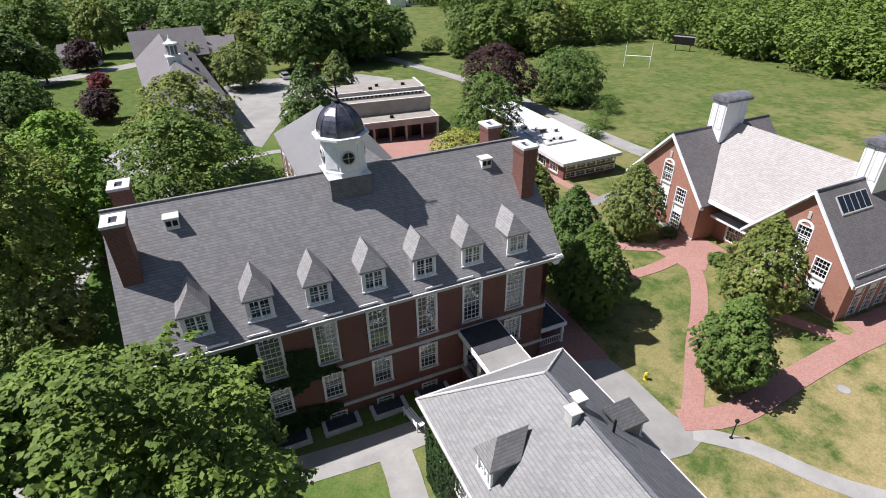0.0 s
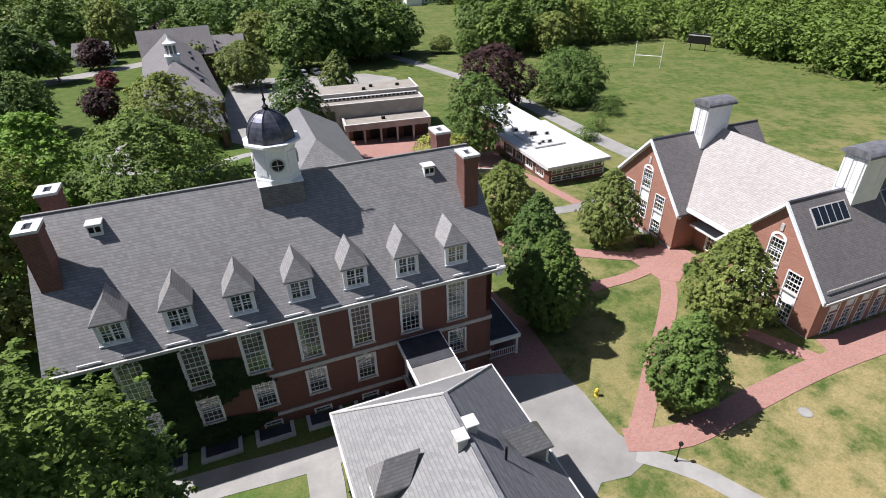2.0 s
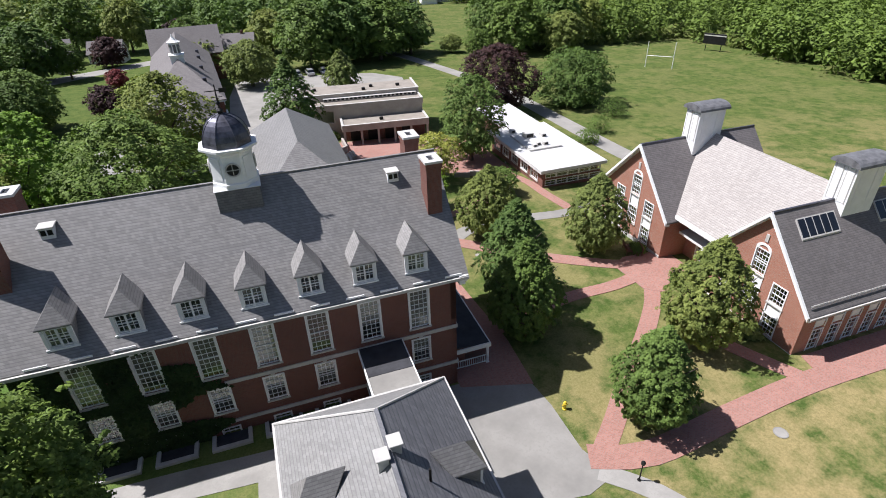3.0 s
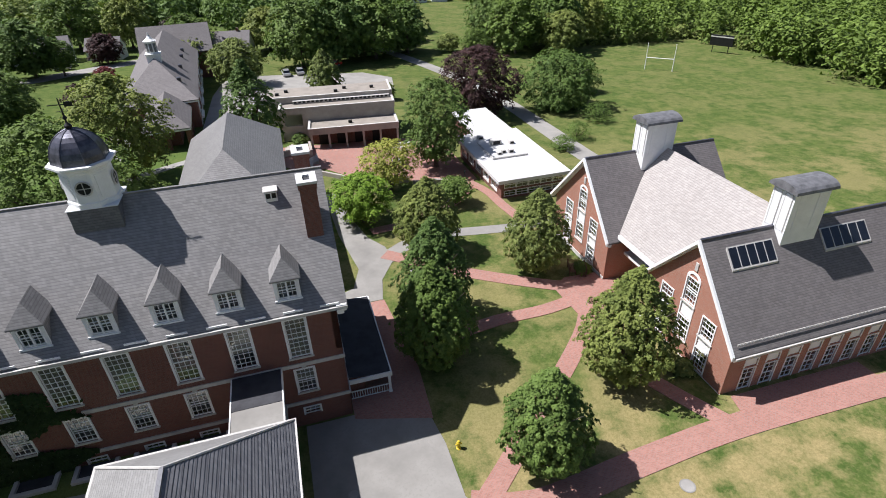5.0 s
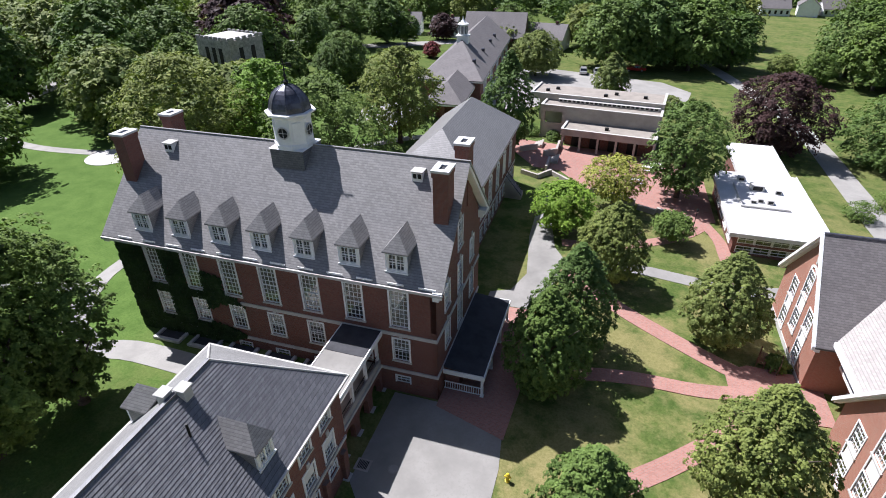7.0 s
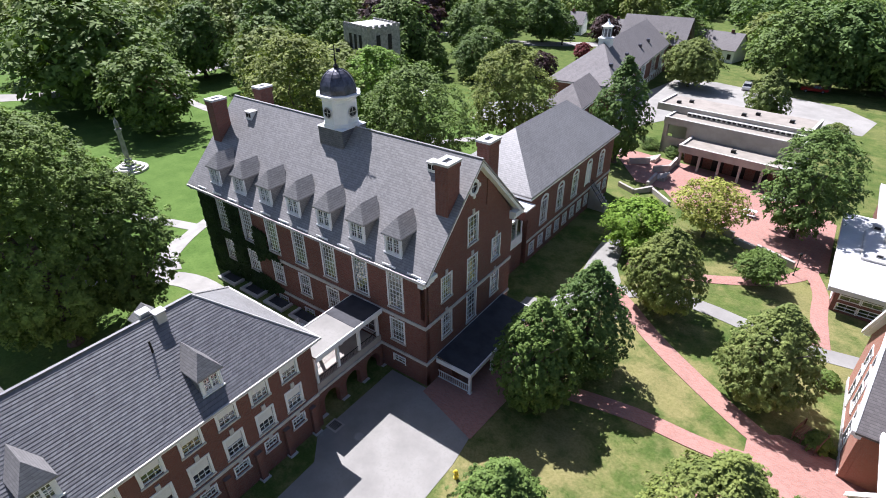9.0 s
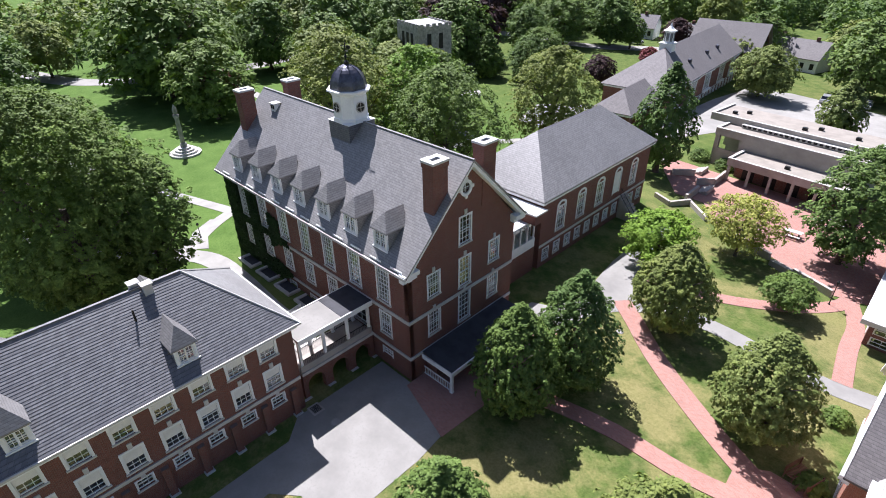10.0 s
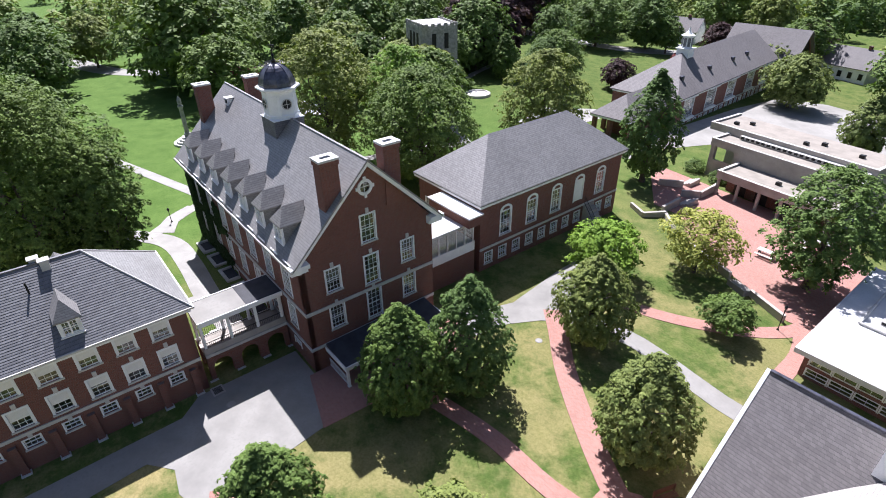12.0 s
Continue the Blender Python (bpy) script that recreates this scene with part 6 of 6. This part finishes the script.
# ---- trees ----
def leaf_mesh(name, pts, nrm, size, rng, material, corners=4):
    """One mesh of small four-cornered leaves at the points, each turned about its normal."""
    n = len(pts)
    t = np.cross(nrm, rng.normal(size=(n, 3)))
    t /= np.linalg.norm(t, axis=1, keepdims=True) + 1e-9
    b = np.cross(nrm, t)
    s = size * rng.uniform(0.65, 1.3, (n, 1))
    bend = nrm * s * rng.uniform(-0.25, 0.1, (n, 1))
    ring = [pts - t * s + bend, pts - b * s * 0.62, pts + t * s + bend, pts + b * s * 0.62]
    if corners == 3:
        ring = [pts - t * s - b * s * 0.5, pts + t * s * 1.1 + bend, pts + b * s * 0.9]
    v = np.stack(ring, 1).reshape(-1, 3)
    k = corners
    me = bpy.data.meshes.new(name)
    me.vertices.add(k * n)
    me.vertices.foreach_set("co", v.astype(np.float32).ravel())
    me.loops.add(k * n)
    me.loops.foreach_set("vertex_index", np.arange(k * n, dtype=np.int32))
    me.polygons.add(n)
    me.polygons.foreach_set("loop_start", np.arange(0, k * n, k, dtype=np.int32))
    me.update()
    me.validate()
    me.materials.append(material)
    return me


def outline(shape, u):
    """How wide a crown is at the height u (0 to 1), against its greatest width."""
    if shape == 'egg':
        return (0.5 + 0.5 * math.sin(math.pi * min(1.0, u / 0.34) / 2)) if u < 0.34 else max(0.05, 1 - ((u - 0.34) / 0.66) ** 1.7) ** 0.9
    if shape == 'lobed':
        return math.sqrt(max(0.03, 1 - (1.9 * u - 0.92) ** 2))
    if shape == 'broad':
        return math.sqrt(max(0.02, 1 - (1.55 * u - 0.55) ** 2)) if u > 0.36 else 0.75 + 0.25 * u / 0.36
    return math.sqrt(max(0.03, 1 - (1.9 * u - 0.92) ** 2))


def crown_points(rng, height, radius, base, clumps, leaves, shape):
    """Leaf places and normals of a crown: flat drooping sprays of leaves over an uneven hull, with hollows between the boughs and a looser filling inside."""
    h = height - base
    dense = shape == 'egg'
    rough = {'egg': 0.20, 'round': 0.34, 'broad': 0.36, 'lobed': 0.42}[shape]
    fine = 5.5 if dense else 4.2
    per = 22 if leaves > 9000 else 12 if leaves > 1500 else 6
    count = max(24, leaves // per)
    shift = Vector(rng.uniform(0, 50, 3))
    mid = np.array([0, 0, base + 0.40 * h])
    rs = radius * min(0.34, 2.6 / math.sqrt(count)) * (1.0 if dense else 1.12)
    pts, nrm = [], []
    for i in range(count):
        u = 1 - abs(1 - (i + rng.uniform()) / count * 1.02)
        a = i * 2.39996 + rng.uniform(-0.4, 0.4)
        d = Vector((math.cos(a), math.sin(a), 2.2 * u - 1.0))
        bough = noise.noise(d * (2.6 if dense else 1.9) + shift) * 0.9 + noise.noise(d * fine + shift) * 0.8
        deep = rng.uniform() < 0.34 or (bough < -0.2 and rng.uniform() < 0.35)
        k = 0.95 + rough * bough + rng.normal() * 0.055
        if deep:
            k *= rng.uniform(0.4, 0.84)
        r = max(0.0, radius * outline(shape, u) * k - rs * 0.4)
        z = base + rs * 0.3 + u * (h - rs * 0.6) + rough * bough * 0.28 * h * (u - 0.35)
        c = np.array([r * math.cos(a), r * math.sin(a), z])
        out = c - mid
        out[2] *= 0.8
        out /= np.linalg.norm(out) + 1e-6
        face = out * (0.72 if dense else 0.5) + np.array([0, 0, 0.55 if dense else 0.8]) + rng.normal(size=3) * 0.2
        face /= np.linalg.norm(face)
        side = np.cross(face, out + rng.normal(size=3) * 0.1)
        side /= np.linalg.norm(side) + 1e-6
        fore = np.cross(side, face)
        size = rs * rng.uniform(0.6, 1.5)
        q = rng.normal(size=(per, 2)) * 0.5
        lift = rng.normal(size=(per, 1)) * 0.16 - 0.35 * (q ** 2).sum(1, keepdims=True)
        p = c + size * (q[:, :1] * side * 0.85 + q[:, 1:] * fore * 1.15 + lift * face)
        n = face + (q[:, :1] * side + q[:, 1:] * fore) * 0.5 + rng.normal(size=(per, 3)) * 0.26
        pts.append(p)
        nrm.append(n / np.linalg.norm(n, axis=1, keepdims=True))
    return np.concatenate(pts), np.concatenate(nrm)


def trunk_bm(rng, height, base, radius):
    bm = bmesh.new()
    r = 0.028 * height
    tube(bm, (0, 0, -0.4), (0, 0, 0.3), r * 1.5, r, 9, False)
    tube(bm, (0, 0, 0.3), (0.1, 0.05, base + (height - base) * 0.45), r, r * 0.5, 9)
    for i in range(6):
        a = i * 1.05 + rng.uniform(-0.3, 0.3)
        z0 = base * 0.8 + (height - base) * 0.07 * i
        p1 = (radius * 0.5 * math.cos(a), radius * 0.5 * math.sin(a), z0 + (height - base) * 0.28)
        p2 = (radius * 0.78 * math.cos(a + 0.2), radius * 0.78 * math.sin(a + 0.2), z0 + (height - base) * 0.42)
        tube(bm, (0.03, 0.02, z0), p1, r * 0.42, r * 0.22, 6)
        tube(bm, p1, p2, r * 0.22, r * 0.07, 5)
    return bm


def tree(x, y, height, radius, base, clumps, leaves, size, shape, material, label, seed, group="", z=None, name="tree", corners=4):
    rng = np.random.default_rng(seed)
    m = pose(x, y, ground_z(x, y) if z is None else z)
    t = thing(name, m, label, "tree", group)
    part("trunk", trunk_bm(rng, height, base, radius), BARK, t, "", m)
    p, n = crown_points(rng, height, radius, base, clumps, leaves, shape)
    put("crown", leaf_mesh("crown", p, n, size, rng, material, corners), t, m)
    return t


LIN = "dense egg-shaped linden tree on the lawn"
MAP = "broad leafy green maple tree"
# beside the hall and the walks
tree(7.1, 3.4, 9.2, 3.15, 0.5, 159, 46200, 0.090, 'egg', LEAF_DARK, "dark dense conical linden beside the hall", 11)
tree(8.6, 8.3, 10.0, 3.2, 0.5, 159, 46200, 0.090, 'egg', LEAF_DARK, "dark dense conical linden beside the hall", 12)
tree(11.0, 19.6, 8.5, 3.43, 1.0, 159, 46200, 0.094, 'egg', LEAF_LINDEN, LIN, 13)
tree(20.2, 13.0, 8.7, 3.26, 0.7, 159, 46200, 0.094, 'egg', LEAF_LINDEN, LIN, 14)
tree(19.9, -2.8, 9.8, 3.43, 0.8, 168, 52360, 0.094, 'egg', LEAF_LINDEN, LIN, 15)
tree(11.0, -8.0, 8.1, 2.82, 0.7, 159, 49280, 0.090, 'egg', LEAF, LIN, 16)
tree(5.6, 28.6, 5.9, 3.6, 1.2, 90, 14960, 0.134, 'round', LEAF_BRIGHT, "bright green young maple tree", 17)
tree(10.8, 37.0, 6.8, 3.8, 2.0, 60, 7920, 0.144, 'round', LEAF_YELLOW, "pale yellow-green small tree by the courtyard", 18)
tree(17.5, 30.2, 3.6, 2.2, 0.9, 52, 7040, 0.118, 'round', LEAF, "small young tree on the lawn", 19)
tree(18.9, 43.8, 12.6, 4.6, 1.6, 127, 24640, 0.149, 'round', LEAF, MAP, 20)
tree(-5.6, 52.4, 15.0, 4.22, 1.6, 127, 22880, 0.165, 'egg', LEAF_DARK, "tall dark maple behind the library", 21)
tree(-22.6, 27.4, 15.4, 6.6, 1.8, 165, 31680, 0.165, 'round', LEAF, MAP, 22)
tree(-22.2, 50.0, 14.6, 6.3, 2.4, 127, 22880, 0.185, 'broad', LEAF_LINDEN, MAP, 23)
tree(-38.0, 22.5, 18.2, 7.2, 2.0, 150, 26400, 0.185, 'round', LEAF_LINDEN, MAP, 24)
tree(-32.6, 31.5, 15.8, 4.6, 1.6, 112, 19360, 0.175, 'round', LEAF_BRIGHT, "bright green tall maple tree", 25)
# the large maples by the wing
tree(-25.2, -13.6, 19.0, 6.6, 2.2, 250, 115000, 0.11, 'lobed', LEAF, "large spreading maple beside the wing", 26)
tree(-23.6, -8.4, 13.0, 3.5, 1.8, 150, 36000, 0.12, 'lobed', LEAF, "large leafy maple beside the walk", 27)
tree(-38.0, -12.0, 17.0, 7.4, 2.0, 230, 34000, 0.19, 'broad', LEAF, MAP, 28)
tree(-34.5, 15.8, 6.8, 3.2, 1.0, 110, 14000, 0.14, 'round', LEAF_LINDEN, "small leafy tree at the hall's end", 29)
tree(35.0, 69.0, 12.6, 6.8, 0.8, 200, 26000, 0.2, 'round', LEAF_PURPLE, "large spreading copper beech tree", 30, name="copper_beech")
tree(52.0, 69.0, 11.0, 7.6, 0.5, 200, 26000, 0.2, 'round', LEAF_DARK, "wide dark tree beside the drive", 31)
tree(-56.3, 75.5, 9.4, 3.70, 0.4, 110, 13000, 0.18, 'egg', LEAF_DARK, "dark clipped tree on the lawn", 32)
tree(-48.5, 80.0, 9.5, 4.8, 0.5, 110, 13000, 0.18, 'round', LEAF_DARK, MAP, 33)
tree(-10.0, 110, 10.5, 5.8, 1.6, 150, 16000, 0.24, 'broad', LEAF_LINDEN, MAP, 34)
tree(8.3, 92, 10.0, 3.87, 0.4, 140, 16000, 0.2, 'egg', LEAF_LINDEN, "soft green larch by the car park", 35)
tree(-37.0, 90.0, 6.0, 3.4, 0.8, 90, 8000, 0.2, 'round', LEAF_PURPLE, "small brownish copper-leaved tree", 37)

tree(-47.7, 83.3, 10.5, 5.6, 0.6, 150, 18000, 0.2, 'round', LEAF_DARK, "dark spreading tree on the far lawn", 38)
tree(-52.6, 134.1, 9.0, 4.0, 2.2, 110, 9500, 0.22, 'broad', LEAF_DARK, MAP, 39)

# low shrubs
def shrub(x, y, r, h, material, label, seed):
    rng = np.random.default_rng(seed)
    m = pose(x, y, ground_z(x, y))
    t = thing("shrub", m, label, "shrub")
    p, n = crown_points(rng, h, r, 0.0, 26, 2200, 'round')
    put("crown", leaf_mesh("crown", p, n, 0.11, rng, material), t, m)
    bm = bmesh.new()
    for i in range(5):
        tube(bm, (0, 0, -0.1), (r * 0.5 * math.cos(i * 1.3), r * 0.5 * math.sin(i * 1.3), h * 0.6), 0.04, 0.015, 5)
    part("stems", bm, BARK, t, "", m)


rs = random.Random(5)
for i, (x, y, r, h, mt, lb) in enumerate(((45.5, 50, 2.6, 3.0, LEAF, "round green shrub on grass"), (40.5, 45.5, 2.0, 2.4, LEAF, "round green shrub on grass"), (47.5, 36, 2.2, 2.5, LEAF_DARK, "dark green shrub on grass"), (36, 26.5, 2.4, 3.2, LEAF, "leafy green shrub by the building"), (41, 23.5, 2.0, 2.8, LEAF_LINDEN, "leafy green shrub by the building"),
        (47, 12.0, 2.4, 3.6, LEAF, "leafy green shrub by the building"), (48.5, 6.0, 2.2, 3.2, LEAF, "leafy green shrub by the building"), (54, 58, 2.8, 3.6, LEAF, "round green shrub on grass"), (24.2, 18.6, 0.9, 1.1, LEAF, "clipped green shrub by the wall"), (24.4, 11.2, 0.9, 1.0, LEAF, "clipped green shrub by the wall"),
        (24.5, -3.6, 0.9, 1.0, LEAF_LINDEN, "clipped green shrub by the wall"), (0.6, 61.5, 1.4, 1.6, LEAF, "green shrub by the stairs"), (-3.4, 62.5, 1.6, 1.8, LEAF, "green shrub by the stairs"), (21.0, 58.5, 1.7, 2.2, LEAF_DARK, "dark green shrub on grass"), (22.6, 62.0, 1.5, 2.0, LEAF_DARK, "dark green shrub on grass"),
        (24.3, 4.6, 1.0, 1.2, LEAF, "clipped green shrub by the wall"))):
    shrub(x, y, r, h, mt, lb, 60 + i)

# park trees further off, copies of a few
KINDS = [tree(-72, 20, 13.5, 7.0, 2.0, 130, 7600, 0.36, 'broad', LEAF, "large leafy park tree", 41, "park trees", corners=3),
         tree(-62, 62, 12.5, 6.0, 1.8, 130, 7600, 0.36, 'round', LEAF_DARK, "dark leafy park tree", 42, "park trees", corners=3),
         tree(-82, 52, 12.0, 6.2, 2.2, 130, 7600, 0.36, 'broad', LEAF_LINDEN, "light green park tree", 43, "park trees", corners=3),
         tree(-70, 88, 10.5, 5.4, 1.5, 130, 7600, 0.36, 'broad', LEAF_PURPLE, "copper-leaved park tree on the lawn", 44, "park trees", corners=3)]
SPOTS = [(2, -47.0, 42.0, 1.1), (0, -42.5, 44.5, 0.92), (2, -46.5, 46.0, 1.0), (0, 6, 128, 1.3), (1, 16, 131, 1.45), (0, 27, 134, 1.4), (1, 38, 141, 1.1), (0, 68, 128, 1.2), (1, 82, 130, 1.3), (2, 80, 122, 1.1), (0, -78, 48, 1.1), (1, -88, 60, 1.35), (3, -73, 84, 1.8), (0, -66, 76, 1.2), (0, -62, 44, 0.9), (0, -100, 84, 1.4), (2, 20, 86, 0.35), (1, -110, 22, 1.3), (2, -20, 126, 0.8),
         (0, -92, 20, 1.7), (1, -98, 46, 1.2), (2, -68, 42, 1.15), (0, -106, -6, 1.1), (1, -122, -4, 1.2), (2, -57, 50, 1.0), (3, -95, 117, 1.9), (0, -84, 72, 1.1), (1, -66, 102, 0.9), (2, -101, 62, 1.5), (0, -68, 123, 1.1), (1, -59, 134, 1.1), (3, -46, 150, 0.8), (2, -92, 96, 1.2), (0, -112, 92, 1.2),
         (0, 22, 146, 1.35), (1, 10, 148, 1.3), (0, 30, 158, 1.3), (2, -2, 158, 1.1), (1, 38, 164, 1.2), (0, 66, 142, 1.25), (1, 76, 138, 1.15), (0, 86, 142, 1.3), (2, 94, 136, 1.2), (0, -24, 150, 1.0), (1, 58, 132, 0.6), (2, 50, 137, 0.5), (0, 55, 128, 0.55), (1, 18, 160, 1.3), (2, 44, 180, 1.2), (3, -28, 164, 1.1), (0, -82, 138, 1.2), (1, -98, 134, 1.2), (2, -114, 134, 1.3), (0, -74, 156, 1.2), (1, -88, 160, 1.3), (2, -44, 176, 1.2), (0, -60, 180, 1.3),
         (1, -128, 24, 1.1), (2, -130, 70, 1.3), (0, -116, 40, 1.2), (1, -96, -18, 1.2), (2, -128, 8, 1.0), (0, -74, -20, 1.1), (1, -56, -18, 1.0), (0, 62, 80, 0.55), (2, -80, 88, 1.1), (0, -72, 62, 0.9), (1, -124, 108, 1.4), (2, -140, 44, 1.4), (0, -100, 30, 1.2)]
rt = random.Random(9)
for k, x, y, s in SPOTS:
    copy_thing(KINDS[k], pose(x, y, ground_z(x, y), 0, 0, rt.uniform(0, 360)) @ Matrix.Diagonal((s * rt.uniform(0.9, 1.1), s, s * rt.uniform(0.9, 1.08), 1)))
red = tree(-84, 27, 6.0, 3.4, 0.8, 70, 6000, 0.26, 'round', LEAF_PINK, "red-leaved ornamental tree on the lawn", 45)
for x, y, s in ((-40, 120, 0.7),):
    copy_thing(red, pose(x, y, ground_z(x, y), 0, 0, 40) @ Matrix.Diagonal((s, s, s, 1)))


def woods(name, spots, material, seed, label, leaves=420, size=0.75):
    rng = np.random.default_rng(seed)
    base = [crown_points(rng, 11, 4.6, 0.5, 26, leaves, 'round') for _ in range(4)]
    P, N = [], []
    for x, y, s in spots:
        p, n = base[rng.integers(4)]
        a = rng.uniform(0, 6.28)
        c, sn = math.cos(a), math.sin(a)
        R = np.array([[c, -sn, 0], [sn, c, 0], [0, 0, 1]])
        P.append(p @ R.T * np.array([s, s, s * rng.uniform(0.85, 1.15)]) + np.array([x, y, ground_z(x, y)]))
        N.append(n @ R.T)
    ob = new(name, leaf_mesh(name, np.concatenate(P), np.concatenate(N), size, rng, material, 3))
    return tagged(ob, label, "woods", kind="stuff")


def scatter(seed, n, region, smin=0.9, smax=1.35):
    rr = random.Random(seed)
    out = []
    while len(out) < n:
        x, y = rr.uniform(-420, 520), rr.uniform(-60, 560)
        if region(x, y) and rr.random() < max(0.12, 1.25 - math.hypot(x, y) / 420):
            out.append((x, y, rr.uniform(smin, smax)))
    return out


def east_woods(x, y):
    # beyond the far edge of the sports field
    return (y > 131 and x > 98 and x < 0.95 * y + 170) or (x > 126 and 18 < y < x * 0.95 + 20 and x < 300)


def north_woods(x, y):
    return y > 205 and -200 < x <= 98 and not (55 < x < 112 and y < 285)


def west_woods(x, y):
    return (x < -138 and y > -60) or (x < -40 and y > 185)


woods("woodland", scatter(1, 1150, east_woods), LEAF, 71, "dense green woodland beyond the sports field", 340, 0.62)
woods("woodland", scatter(2, 260, north_woods), LEAF_DARK, 72, "dense dark woodland behind the houses")
woods("woodland", scatter(3, 260, west_woods), LEAF_LINDEN, 73, "distant leafy woodland beyond the houses")


def hedge_line():
    rr = random.Random(3)
    pts = [(x, 131 + rr.uniform(-1, 1), rr.uniform(0.25, 0.4)) for x in np.arange(96, 132, 2.2)] + [(132 + rr.uniform(-1, 1) - 0.1 * (y - 130), y, rr.uniform(0.25, 0.4)) for y in np.arange(20, 132, 2.4)]
    woods("hedgerow", pts, LEAF_LINDEN, 74, "low scrub along the field's edge", 160, 0.4)


hedge_line()


def ivy():
    """Ivy over the shaded brick front."""
    rng = np.random.default_rng(80)
    n = 30000
    x = -L - 0.05 + rng.uniform(0, 1, n) ** 1.15 * 11.5
    z = rng.uniform(-0.1, 9.4, n)
    edge = -L + 8.2 + 1.6 * np.sin(z * 1.1) + 1.2 * np.sin(z * 2.7 + 1) - np.where(z > 6.0, 1.2, 0) + np.where((z > 5.2) & (z < 6.6), 2.6, 0)
    keep = x < edge
    for b in BAYS:
        keep &= ~((np.abs(x - b) < 0.78) & (z > 6.05) & (z < 9.35))
        keep &= ~((np.abs(x - b) < 0.74) & (z > 3.0) & (z < 5.4))
    p = np.stack([x, -0.06 - rng.uniform(0, 0.16, n), z], 1)[keep]
    k = 9000
    q = np.stack([-L - 0.06 - rng.uniform(0, 0.16, k), rng.uniform(0, 3.2, k), rng.uniform(-0.1, 9.2, k)], 1)
    p = np.concatenate([p, q])
    nn = np.concatenate([np.tile([0, -1.0, 0.25], (keep.sum(), 1)), np.tile([-1.0, 0, 0.25], (k, 1))])
    nn = nn + rng.normal(size=nn.shape) * 0.4
    nn /= np.linalg.norm(nn, axis=1, keepdims=True)
    w = 5000
    wy, wz = -7.0 - rng.uniform(0, 1, w) ** 1.6 * 4.5, rng.uniform(0.0, 6.8, w)
    keep = rng.uniform(0, 1, w) < 1.1 - (-7.0 - wy) / 4.5
    p = np.concatenate([p, np.stack([-12.25 - rng.uniform(0, 0.18, w), wy, wz], 1)[keep]])
    m2 = np.tile([-1.0, 0, 0.25], (keep.sum(), 1)) + rng.normal(size=(keep.sum(), 3)) * 0.4
    nn = np.concatenate([nn, m2 / np.linalg.norm(m2, axis=1, keepdims=True)])
    ob = new("ivy", leaf_mesh("ivy", p, nn, 0.13, rng, IVY))
    tagged(ob, "dark green ivy climbing the brick front", "ivy", kind="stuff")


ivy()
